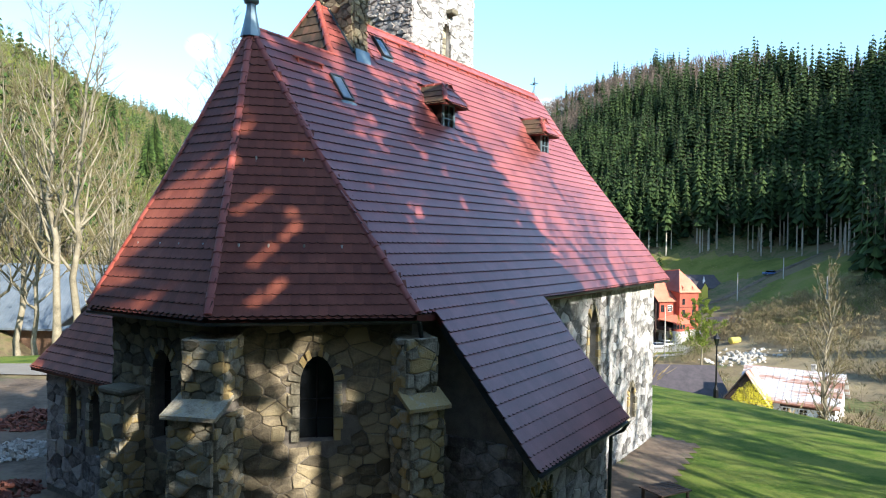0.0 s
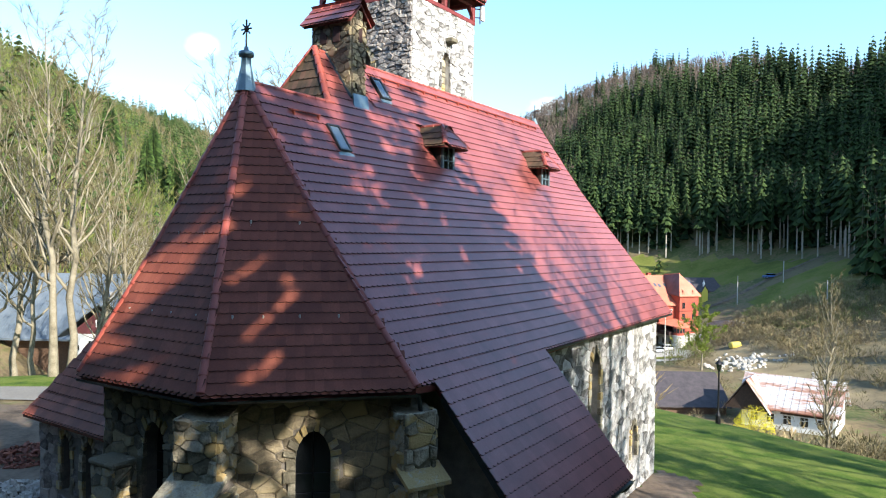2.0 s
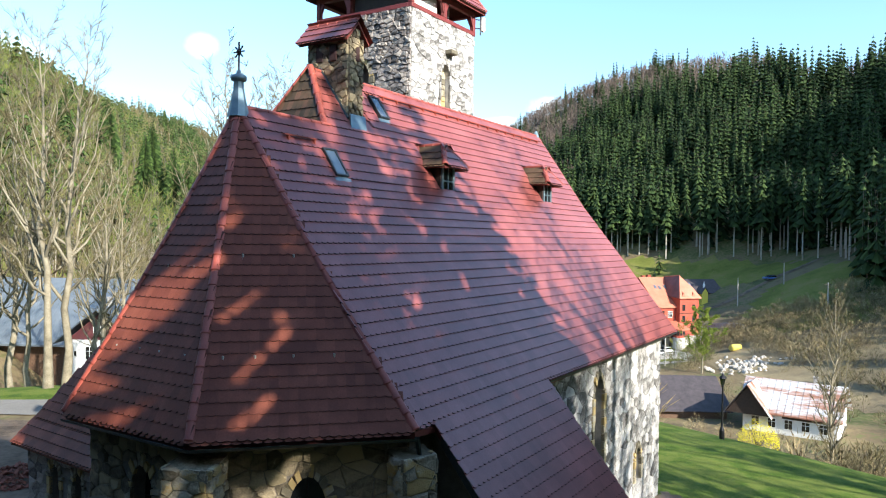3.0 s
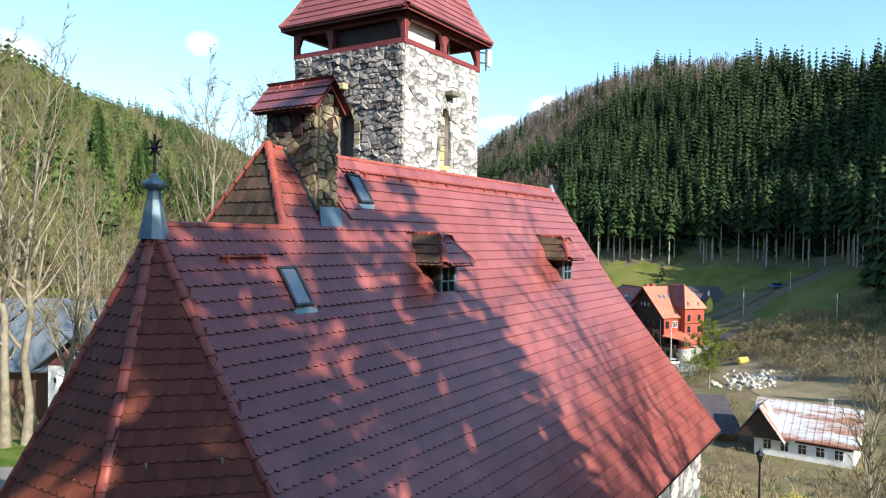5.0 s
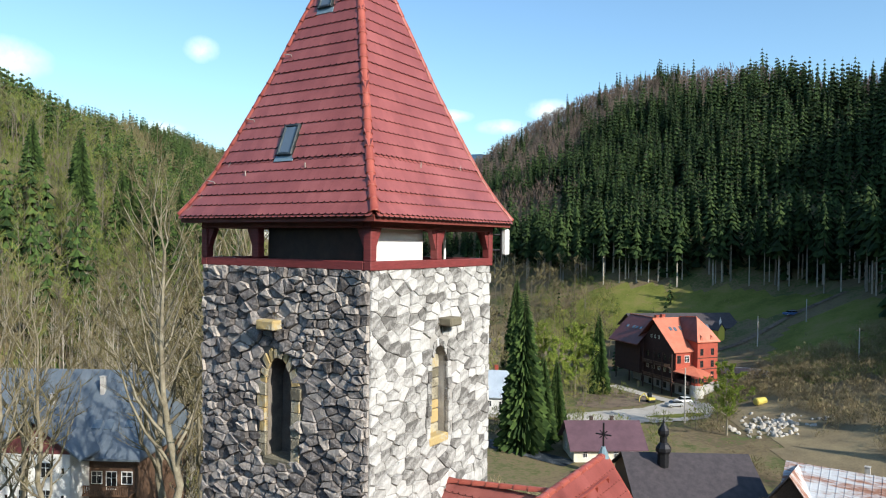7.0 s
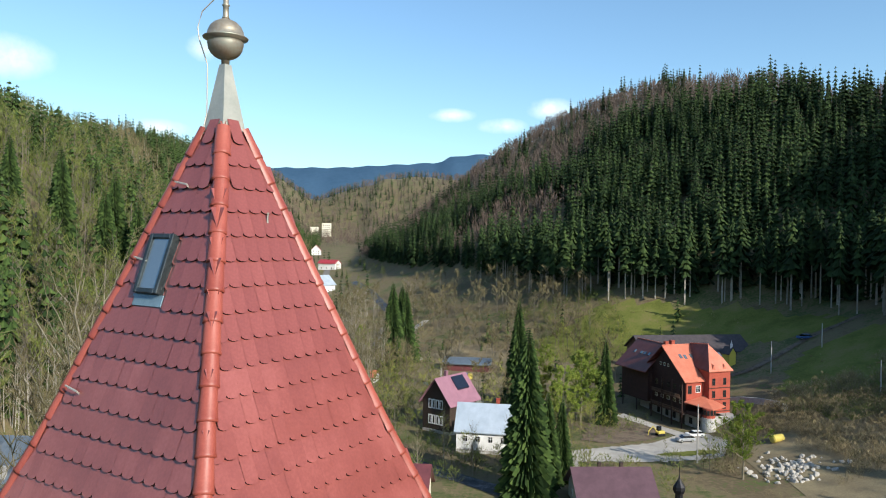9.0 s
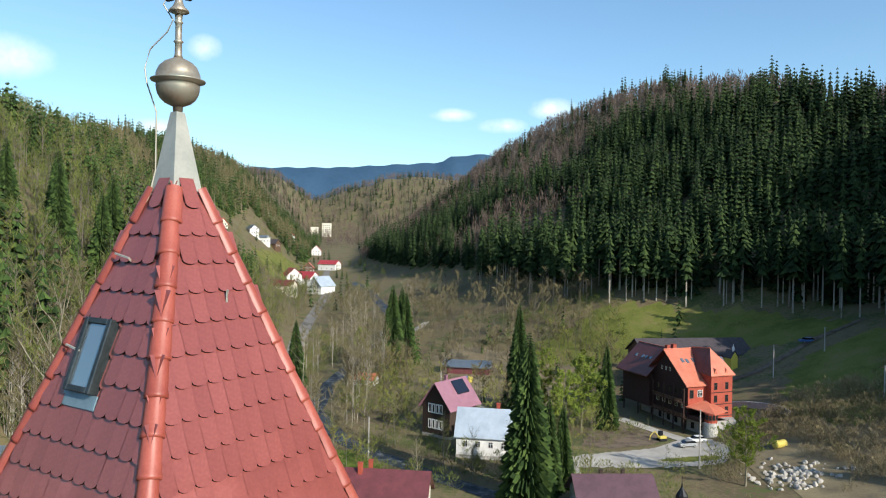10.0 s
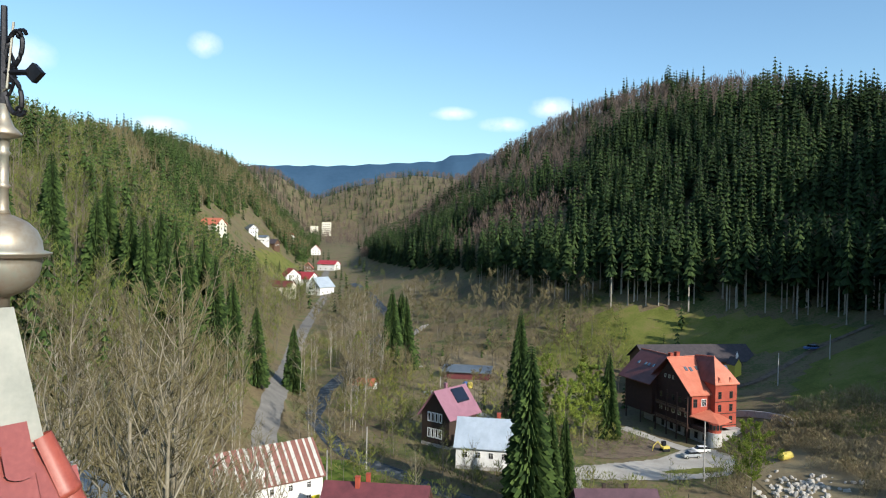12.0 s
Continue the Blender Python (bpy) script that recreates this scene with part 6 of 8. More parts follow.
for r, zz in enumerate((1.0, 4.0, 7.0, 10.0)):
    for xx in (-1.2, 1.3):
        add_window(guest, (xx, -0.002, zz), (1, 0), 1.2, 1.75, WHITE_PAINT)
    for xx in (-3.1, 3.2):
        add_window(guest, (xx, -0.002, zz + 0.4), (1, 0), 0.5, 0.8, WHITE_PAINT, 0)
for xx in (-0.45, 0.5):
    add_window(guest, (xx, 0.048, 13.5), (1, 0), 0.7, 0.95, WHITE_PAINT, 0, trim=0.13)
bm = bmesh.new()
box(bm, (4.0, 4.0, -3), (9.4, 19, 11.8))
box(bm, (-30, 4.0, -3), (-4.0, 19, 11.8))
box(bm, (-4.0, 6.0, -3), (4.0, 19, 11.8))
part("main_wall", bm, BROWN_WOOD, guest, "brown boarded main wing")
slab(guest, "roof", [(-31, 2.4, 11.2), (10.6, 2.4, 11.2), (7.2, 11.5, 19.6), (-28, 11.5, 19.6)], 0.25, SLATE, "grey-blue seamed sheet slope")
slab(guest, "roof", [(-31, 20.6, 11.2), (-28, 11.5, 19.6), (7.2, 11.5, 19.6), (10.6, 20.6, 11.2)], 0.25, SLATE)
slab(guest, "roof", [(10.6, 2.4, 11.2), (10.6, 20.6, 11.2), (7.2, 11.5, 19.6)], 0.25, SLATE)
for n in range(60):
    xx = -29 + n * 0.74
    bm = bmesh.new()
    prism(bm, [(xx, 2.6, 11.62), (xx, 11.3, 19.66), (xx, 11.3, 19.74), (xx, 2.6, 11.70)], (0.04, 0, 0))
    if xx < 7.0:
        part("seam", bm, SLATE, guest)
    else:
        bm.free()
for (xx, yy, ww, hh) in ((-6.2, 7.2, 0.9, 1.1), (-5.0, 7.2, 0.9, 1.1), (-5.0, 8.6, 0.9, 1.1), (3.6, 5.2, 1.0, 1.2), (5.0, 5.2, 1.0, 1.2), (5.2, 8.4, 0.9, 1.0), (7.4, 5.4, 1.0, 1.1)):
    zz = 11.45 + (yy - 2.4) * 0.923
    bm = bmesh.new()
    prism(bm, [(xx, yy, zz), (xx + ww, yy, zz), (xx + ww, yy + hh * 0.73, zz + hh * 0.68), (xx, yy + hh * 0.73, zz + hh * 0.68)], (0, -0.05, 0.1))
    part("roof_window", bm, GLASS_SKY, guest)
chimney_stack(guest, 3.0, 9.0, 16, 19.4, 0.55)
chimney_stack(guest, 7.4, 8.4, 15, 18.6, 0.6)
chimney_stack(guest, -2.5, 7.8, 15, 17.4, 0.5)
chimney_stack(guest, 5.6, 11.6, 19, 20.6, 0.7)
for zz in (3.6, 7.2):
    bm = bmesh.new()
    box(bm, (4.0, 2.4, zz), (9.4, 4.0, zz + 0.2))
    bal = part("balcony", bm, BROWN_WOOD, guest, "timber balcony with a slatted rail")
    bm = bmesh.new()
    box(bm, (4.0, 2.4, zz + 1.1), (9.4, 2.5, zz + 1.2))
    part("hand_rail", bm, BROWN_WOOD, bal)
    for k in range(21):
        bm = bmesh.new()
        xx = 4.1 + k * 0.25
        box(bm, (xx, 2.42, zz + 0.2), (xx + 0.14, 2.47, zz + 1.1))
        part("slat", bm, BROWN_WOOD, bal)
    for xx in (4.9, 6.6, 8.4):
        add_window(guest, (xx, 3.998, zz + (0.3 if xx == 6.6 else 0.9)), (1, 0), 1.3, 2.1 if xx == 6.6 else 1.5)

# long shed with a rusty pale tin roof
tin = gable_house("tin_roof_house", "white house with dark gable and rusting pale tin roof", 56.0, 123.6, -19, 56, 10.5, 14.0, 3.8, 7.9, PLASTER, RUST_ROOF, 0.8, seams=14, rows=(("W", 1.0, 5, 1.3, 1.6), ("W", -1.2, 4, 1.0, 0.9)))
bm = bmesh.new()
box(bm, (-5.32, -7.0, 2.7), (-5.26, 1.0, 3.8))
part("boarding", bm, DARK_WOOD, tin, "dark boarding under the eave")
bm = bmesh.new()
prism(bm, [(-6.6, 2.6, 2.9), (-6.6, 9.4, 2.9), (-6.6, 6.0, 7.4)], (6.6, 0, 0))
part("cross_gable", bm, DARK_WOOD, tin, "dark boarded cross gable")
# left slope's shade is painted by giving it the dark roof material
for q, skin in ((2.2, RUST_ROOF), (9.8, DARK_ROOF)):
    slab(tin, "gable_roof", [(-7.2, q, 2.6), (-7.2, 6.0, 7.75), (0.2, 6.0, 7.75), (0.2, q, 2.6)][::1 if q < 4 else -1], 0.16, skin)
chimney_stack(tin, 0.4, -3.0, 7.2, 9.0, 0.7)
# chapel hall with a dark roof and an onion turret
hall = gable_house("chapel_hall", "dark-roofed timber hall with a slender onion turret", 37.2, 138.0, -19.5, 90, 17.0, 19.5, 2.2, 6.4, BROWN_WOOD, DARK_ROOF, 0.8)
bm = bmesh.new()
lathe(bm, [(0.95, 3.6), (0.95, 7.2), (1.15, 7.3), (1.3, 7.6), (1.25, 8.1), (0.85, 8.7), (0.6, 8.95), (0.6, 9.9), (0.75, 10.0), (0.95, 10.5), (0.9, 11.0), (0.5, 11.6), (0.15, 12.2), (0.05, 12.9)], (-2.5, 4.2, 0), 8)
part("turret", bm, IRON, hall, "dark metal-clad onion turret")
bm = bmesh.new()
tube(bm, [(-2.5, 4.2, 12.8), (-2.5, 4.2, 13.9)], 0.05, 5)
part("turret_cross", bm, IRON, hall)
cot = gable_house("brown_roof_cottage", "cottage with a plum-brown sheet roof and pale gable", 26.8, 156.5, -19, 90 + 5, 9.5, 13.0, 3.0, 6.6, CREAM, PLUM_ROOF, 0.9, rows=(("W", 0.9, 4, 0.9, 1.2), ("S", 0.9, 2, 0.9, 1.2), ("N", 0.9, 2, 0.9, 1.2)))
chimney_stack(cot, 0.3, 2.0, 5.5, 7.4, 0.6, DARK_WOOD)
chimney_stack(cot, 0.3, -2.0, 5.5, 7.4, 0.6, DARK_WOOD)
pink = gable_house("pink_roof_house", "tall dark timber house with a dusky pink roof", -3.6, 206, -19, -36, 8.4, 11.0, 8.2, 13.4, DARK_WOOD, PINK_ROOF, 0.9, plinth=BASE_STONE)
for zz in (2.2, 6.0):
    for k in range(4):
        add_window(pink, (-1.9 + k * 1.15, -5.502, zz), (1, 0), 1.0, 2.3, WHITE_PAINT, 0, trim=0.26)
bm = bmesh.new()
prism(bm, [(0.5, -0.5, 13.0), (0.5, 4.2, 13.0), (2.8, 4.2, 10.2), (2.8, -0.5, 10.2)], (0.08, 0, 0.28))
part("solar_panel", bm, SOLAR, pink, "dark solar panels")
chimney_stack(pink, -0.6, -1.0, 12, 14.6, 0.7, PINK_ROOF)
blue = gable_house("blue_roof_house", "white house with a pale blue tin roof", 5.2, 189.5, -19, 90 - 8, 9.0, 12.5, 5.2, 10.2, PLASTER, TIN_ROOF, 0.5, rows=(("W", 2.6, 4, 1.1, 1.4), ("W", -0.2, 3, 0.9, 0.7)), plinth=BASE_STONE, seams=8)
chimney_stack(blue, 0.5, -2.5, 9.0, 11.4, 0.8, RED_BOARD)
mill = gable_house("striped_roof_house", "white house with a rust-striped sheet roof", -36.5, 158.5, -19, 90 + 40, 10.0, 20.0, 6.4, 11.6, PLASTER, STRIPE_ROOF, 0.5, rows=(("W", 1.4, 5, 1.0, 1.6), ("W", 4.2, 5, 0.9, 1.2)))
for n in range(15):
    yy = -10 + n * 1.42
    bm = bmesh.new()
    k = 5.2 / 5
    prism(bm, [(-5.5, yy, 6.4 - 0.5 * k + 0.19), (0, yy, 11.79), (0, yy, 11.83), (-5.5, yy, 6.4 - 0.5 * k + 0.23)], (0, 0.42 + 0.25 * (n % 3 == 0), 0))
    part("roof_strip", bm, GREY_TIN, mill)
bm = bmesh.new()
prism(bm, [(-4.2, 1.0, 7.4), (-4.2, 2.6, 7.4), (-4.2, 2.6, 8.6), (-4.2, 1.8, 9.3), (-4.2, 1.0, 8.6)], (2.4, 0, 0))
part("dormer", bm, PLASTER, mill)
bm = bmesh.new()
box(bm, (-5.05, -9.4, -0.2), (-5.0, -7.6, 2.6))
part("door", bm, plain("yellow_paint", (0.55, 0.5, 0.03), 0.5), mill, "yellow-green door front")
maroon = gable_house("maroon_roof_house", "house with a maroon sheet roof and red chimneys", -14.5, 152.0, -19, 90 - 4, 10.0, 17.0, 3.5, 7.8, CREAM, MAROON_ROOF, 0.7)
chimney_stack(maroon, -0.6, 3.2, 6.6, 9.0, 0.8, RED_BOARD)
chimney_stack(maroon, 0.6, 1.6, 6.9, 9.2, 0.7, RED_BOARD)
shed = empty("storage_shed", pose(0.5, 285, -19.0, 0, 0, -6))
tagged(shed, "long low red storage shed with a flat grey roof", "shed")
bm = bmesh.new()
box(bm, (-8, -4, -2), (8, 4, 3.6))
part("wall", bm, MAROON_ROOF, shed)
slab(shed, "roof", [(-8.8, -4.8, 3.4), (8.8, -4.8, 3.4), (8.8, 4.8, 4.4), (-8.8, 4.8, 4.4)], 0.3, SLATE)
white_shed = gable_house("white_shed", "small white shed under an orange roof", -33.0, 262, -19, 80, 5, 8, 2.6, 4.2, PLASTER, ORANGE_ROOF, 0.4)
barn = gable_house("long_barn", "long dark-roofed barn behind the villa", 72.0, 263, -8, 102, 13, 36, 2.6, 6.6, BROWN_WOOD, DARK_ROOF, 0.8)
chapel = gable_house("yellow_chapel", "small yellow chapel with a pale turret", 81.0, 250.5, -7.6, 20, 2.4, 3.2, 2.6, 4.4, plain("yellow_plaster", (0.55, 0.48, 0.08), 0.8), DARK_ROOF, 0.3)
bm = bmesh.new()
lathe(bm, [(0.35, 3.9), (0.35, 5.0), (0.45, 5.1), (0.15, 5.8), (0.05, 6.4)], (0, -1.0, 0), 8)
part("turret", bm, PLASTER, chapel)
WHITE_RED = (("S", 1.0, 3, 1.1, 1.4), ("S", 4.0, 3, 1.1, 1.4), ("E", 1.0, 3, 1.1, 1.4), ("W", 1.0, 3, 1.1, 1.4))
BRIGHT_RED = material("bright_red_roof", [(0.30, 0.03, 0.04), (0.42, 0.05, 0.06)], 0.5, 0.3, 4, 0.1)
for x, y, turn, w, d, ev, rg, wm, rm, lab in (
        (-100, 516, -28, 12, 15, 5.5, 11.5, PLASTER, TIN_ROOF, "white gabled house with a pale grey roof"),
        (-131, 560, 30, 11, 13, 5.0, 10.0, PLASTER, BRIGHT_RED, "white house with a crimson roof"),
        (-122, 570, 60, 11, 16, 5.0, 9.5, PLASTER, BRIGHT_RED, "white house with a broad crimson roof"),
        (-141, 660, 10, 9, 12, 4.6, 9.0, BROWN_WOOD, ORANGE_ROOF, "timber house with an orange-brown roof"),
        (-127, 683, 70, 10, 18, 6.0, 9.0, PLASTER, BRIGHT_RED, "white house with a flat red roof edge"),
        (-179, 870, 10, 11, 11, 6.0, 12.0, PLASTER, BRIGHT_RED, "small white house with a red hipped roof"),
        (-205, 838, 60, 9, 14, 4.0, 8.0, PLASTER, BRIGHT_RED, "white cottage with a red roof on the slope"),
        (-192, 845, 20, 8, 12, 4.0, 8.0, CREAM, BROWN_ROOF, "cream cottage with a brown roof on the slope"),
        (-173, 658, 70, 8, 12, 3.5, 7.0, BROWN_WOOD, DARK_ROOF, "brown timber house on the slope"),
        (-182, 628, 40, 8, 10, 4.6, 8.0, PLASTER, SLATE, "tall white house with a slate roof"),
        (-174, 632, 85, 8, 10, 4.6, 6.0, PLASTER, SLATE, "white flat-roofed house annex"),
        (-166, 493, 70, 10, 14, 4.6, 8.5, CREAM, ORANGE_ROOF, "cream house with an orange roof"),
        (-118, 480, 75, 9, 18, 4.0, 7.0, CREAM, BROWN_ROOF, "low cream house behind the trees")):
    gable_house("village_house", lab, x, y, gz(x, y) - 0.3, turn, w, d, ev, rg, wm, rm, 0.7, "village houses", rows=WHITE_RED if ev > 4.5 else WHITE_RED[:1])
hotel = empty("apartment_block", pose(-254, 1285, gz(-254, 1285) - 2, 0, 0, 14))
tagged(hotel, "pale flat-roofed apartment block among trees", "building")
bm = bmesh.new()
box(bm, (-24, -8, -2), (-10, 8, 18))
box(bm, (-3.9, -7, -2), (12, 8, 25))
part("wall", bm, CREAM, hotel)
for r in range(6):
    for c in range(4):
        add_window(hotel, (-2 + c * 3.4, -7.002, 3 + r * 3.5), (1, 0), 2.0, 1.8, WHITE_PAINT, 0)

# ---- woods ----
def fine_spruce(rng, whorls=12, per=6, width=0.13, low=0.06, power=0.75):
    """A far spruce of height 1 made of single drooping boughs, so that its outline stays ragged."""
    V, F = [], []
    for k in range(whorls):
        f = k / whorls
        z = low + (0.97 - low) * f
        r = width * (1 - f) ** power + 0.012
        for j in range(per):
            a = 6.283 * j / per + k * 0.9 + rng.uniform(-0.4, 0.4)
            ln = r * rng.uniform(0.55, 1.2)
            c, d = math.cos(a), math.sin(a)
            w = ln * rng.uniform(0.28, 0.42) + 0.004
            drop = ln * rng.uniform(0.35, 0.8)
            z = low + (0.97 - low) * f + rng.uniform(-0.035, 0.035) * (1 - f)
            top = z + 0.05 * (1 - f) + 0.02
            b = len(V)
            V += [(0, 0, top), (c * ln * 0.6 - d * w, d * ln * 0.6 + c * w, z - drop * 0.55), (c * ln, d * ln, z - drop * 0.8), (c * ln * 0.6 + d * w, d * ln * 0.6 - c * w, z - drop * 0.55)]
            F += [(b, b + 1, b + 2), (b, b + 2, b + 3)]
    n = len(F)
    b = len(V)
    V += [(0.010, 0, 0), (-0.005, 0.009, 0), (-0.005, -0.009, 0), (0, 0, 0.99)]
    F += [(b, b + 1, b + 3), (b + 1, b + 2, b + 3), (b + 2, b, b + 3)]
    return np.array(V), np.array(F), np.array([0] * n + [1] * 3)


def haze_tree(rng, twigs=34, spread=0.2, fine=0.010):
    """A far leafless tree of height 1: a thin stem under a cloud of upswept twigs."""
    V = [(0.008, 0, 0), (-0.004, 0.007, 0), (-0.004, -0.007, 0), (rng.uniform(-0.03, 0.03), rng.uniform(-0.03, 0.03), 0.9)]
    F = [(0, 1, 3), (1, 2, 3), (2, 0, 3)]
    for k in range(twigs):
        a, f = rng.uniform(0, 6.283), rng.uniform(0.3, 0.92)
        r = spread * math.sin(math.pi * (0.15 + 0.8 * f)) * math.sqrt(rng.random())
        x, y = r * math.cos(a), r * math.sin(a)
        w, u = fine * rng.uniform(0.6, 1.3), a + rng.uniform(0, 3.14)
        b = len(V)
        V += [(x * 0.75 - w * math.cos(u), y * 0.75 - w * math.sin(u), f - 0.07), (x * 0.75 + w * math.cos(u), y * 0.75 + w * math.sin(u), f - 0.07), (x * 1.15, y * 1.15, f + rng.uniform(0.04, 0.12))]
        F.append((b, b + 1, b + 2))
    return np.array(V), np.array(F), np.array([0] * 3 + [1] * twigs)


def bare_shape(rng, limbs=9, twigs=46, thick=0.010, spread=0.22, fine=0.0028):
    """A leafless tree of height 1: a thin trunk, rising limbs and slivers of twigs."""
    V, F, M = [], [], []

    def rod(p, q, r0, r1, m):
        p, q = Vector(p), Vector(q)
        d = (q - p).normalized()
        s = d.orthogonal().normalized()
        u = d.cross(s)
        b = len(V)
        for c, r in ((p, r0), (q, r1)):
            for k in range(3):
                a = 2.094 * k
                V.append(tuple(c + (s * math.cos(a) + u * math.sin(a)) * r))
        for k in range(3):
            j = (k + 1) % 3
            F.append((b + k, b + j, b + 3 + j))
            F.append((b + k, b + 3 + j, b + 3 + k))
            M.extend([m, m])
    lean = (rng.uniform(-0.04, 0.04), rng.uniform(-0.04, 0.04))
    rod((0, 0, 0), (lean[0], lean[1], 0.55), thick, thick * 0.6, 0)
    rod((lean[0], lean[1], 0.55), (lean[0] * 1.5, lean[1] * 1.5, 0.97), thick * 0.6, thick * 0.1, 0)
    tips = []
    for k in range(limbs):
        f = rng.uniform(0.28, 0.85)
        a = rng.uniform(0, 6.283)
        r = spread * (1.1 - f) * rng.uniform(0.7, 1.2) + 0.04
        p = Vector((lean[0] * f, lean[1] * f, f))
        q = p + Vector((r * math.cos(a), r * math.sin(a), rng.uniform(0.10, 0.24)))
        rod(p, q, thick * 0.4, thick * 0.12, 0)
        tips.append((p, q))
    for k in range(twigs):
        p, q = rng.choice(tips)
        c = p + (q - p) * rng.uniform(0.3, 1.0)
        d = Vector((rng.gauss(0, 0.05), rng.gauss(0, 0.05), rng.uniform(0.03, 0.12)))
        w = d.orthogonal().normalized() * fine
        b = len(V)
        V.extend([tuple(c - w), tuple(c + w), tuple(c + d)])
        F.append((b, b + 1, b + 2))
        M.append(1)
    return np.array(V), np.array(F), np.array(M)


def wood(name, label, shapes, spots, mats, seed):
    """One joined stand of trees. spots: rows of x, y, height, width factor."""
    rng = random.Random(seed)
    V, F, M, base = [], [], [], 0
    for x, y, h, wf in spots:
        v, f, m = shapes[rng.randrange(len(shapes))]
        a = rng.uniform(0, 6.283)
        c, s = math.cos(a) * h * wf, math.sin(a) * h * wf
        w = np.stack([v[:, 0] * c - v[:, 1] * s + x, v[:, 0] * s + v[:, 1] * c + y, v[:, 2] * h + gz(x, y) - 0.3], 1)
        V.append(w)
        F.append(f + base)
        M.append(m)
        base += len(v)
    ob = new(name, mesh_np(name, np.concatenate(V), np.concatenate(F), mats, np.concatenate(M)))
    tagged(ob, label, "forest", kind="stuff")
    return ob


# one spruce in two tones: sunlight and shade put into the needle colours
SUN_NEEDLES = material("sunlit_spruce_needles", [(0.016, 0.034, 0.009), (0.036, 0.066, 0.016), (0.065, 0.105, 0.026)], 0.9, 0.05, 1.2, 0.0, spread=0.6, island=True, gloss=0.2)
SHADE_NEEDLES = material("shaded_spruce_needles", [(0.010, 0.022, 0.007), (0.022, 0.043, 0.013), (0.045, 0.074, 0.021)], 0.9, 0.03, 1.2, 0.0, spread=0.5, island=True, gloss=0.2)
BARK = material("grey_bark", [(0.085, 0.072, 0.056), (0.18, 0.155, 0.125)], 0.95, 0.5, 6, 0.0)
TWIGS = material("brown_twigs", [(0.10, 0.075, 0.05), (0.18, 0.13, 0.09)], 0.95, 0.03, 1.0, 0.0, spread=0.4, island=True)
GREY_TWIGS = material("grey_brown_twigs", [(0.085, 0.062, 0.050), (0.16, 0.118, 0.096)], 0.95, 0.03, 1.0, 0.0, spread=0.4, island=True)
FRESH_TWIGS = material("budding_twigs", [(0.10, 0.12, 0.02), (0.18, 0.20, 0.035), (0.25, 0.24, 0.06)], 0.95, 0.03, 1.0, 0.0, spread=0.4, island=True)
YOUNG = material("young_green_twigs", [(0.066, 0.084, 0.016), (0.115, 0.145, 0.026), (0.17, 0.175, 0.045)], 0.95, 0.03, 1.0, 0.0, spread=0.4, island=True)
rs = random.Random(77)
SPRUCE_FAR = [fine_spruce(rs, 7, 5, 0.15) for k in range(8)]
SPRUCE = [fine_spruce(rs, 11, 6, rs.uniform(0.11, 0.15)) for k in range(10)]
HAZE = [haze_tree(rs, 42, 0.24, 0.012) for k in range(10)]
UPRIGHT = [bare_shape(rs, 13, 80, 0.0080, 0.15, 0.0042) for k in range(8)]
MID = [bare_shape(rs, 9, 110, 0.0065, 0.25, 0.0055) for k in range(6)]
BARE_FAR = [bare_shape(rs, 8, 95, 0.0065, 0.24, 0.0036) for k in range(6)]


def scatter(n, x0, x1, y0, y1, ok, size, seed):
    rng = random.Random(seed)
    out = []
    tries = 0
    while len(out) < n and tries < n * 12:
        tries += 1
        x, y = rng.uniform(x0, x1), rng.uniform(y0, y1)
        if ok(x, y, rng):
            out.append((x, y, rng.uniform(*size), rng.uniform(0.85, 1.2)))
    return out


def patch(x, y):
    """Slow pattern that tells spruce stands from leafless ones."""
    return math.sin(x * 0.016 + 2 * math.sin(y * 0.008)) + math.sin(y * 0.013 + 1.7 + 1.5 * math.sin(x * 0.009)) + 0.6 * math.sin(x * 0.05 + y * 0.037)


def on_right(x, y, rng):
    return x > float(foot_right(y)) + 1


def on_left(x, y, rng):
    return x < float(foot_left(y)) - 4 and not (430 < y < 735 and x > float(foot_left(y)) - 58)


STRAW = material("dry_straw_stalks", [(0.15, 0.115, 0.062), (0.25, 0.195, 0.105), (0.32, 0.26, 0.14)], 0.95, 0.05, 1.0, 0.0, spread=0.4, island=True)
BIRCH = material("pale_birch_bark", [(0.20, 0.18, 0.14), (0.38, 0.35, 0.30)], 0.9, 0.8, 8, 0.0)
TAN = material("sunlit_tan_twigs", [(0.10, 0.085, 0.042), (0.165, 0.14, 0.066)], 0.95, 0.03, 1.0, 0.0, spread=0.4, island=True)


def trunk_shape(rng):
    """A forest-edge spruce: a tall bare pale trunk under a narrow crown."""
    v, f, m = fine_spruce(rng, 12, 5, 0.10, rng.uniform(0.32, 0.5), 0.6)
    n = len(v)
    tv = np.array([(0.011, 0, 0), (-0.006, 0.01, 0), (-0.006, -0.01, 0), (0.006, 0, 0.6), (-0.003, 0.005, 0.6), (-0.003, -0.005, 0.6)])
    tf = np.array([(0, 1, 4), (0, 4, 3), (1, 2, 5), (1, 5, 4), (2, 0, 3), (2, 3, 5)]) + n
    return np.concatenate([v, tv]), np.concatenate([f, tf]), np.concatenate([m, np.ones(6, int)])


EDGE = [trunk_shape(rs) for k in range(4)]
BUSH = [haze_tree(rs, 48, 0.55, 0.016) for k in range(8)]


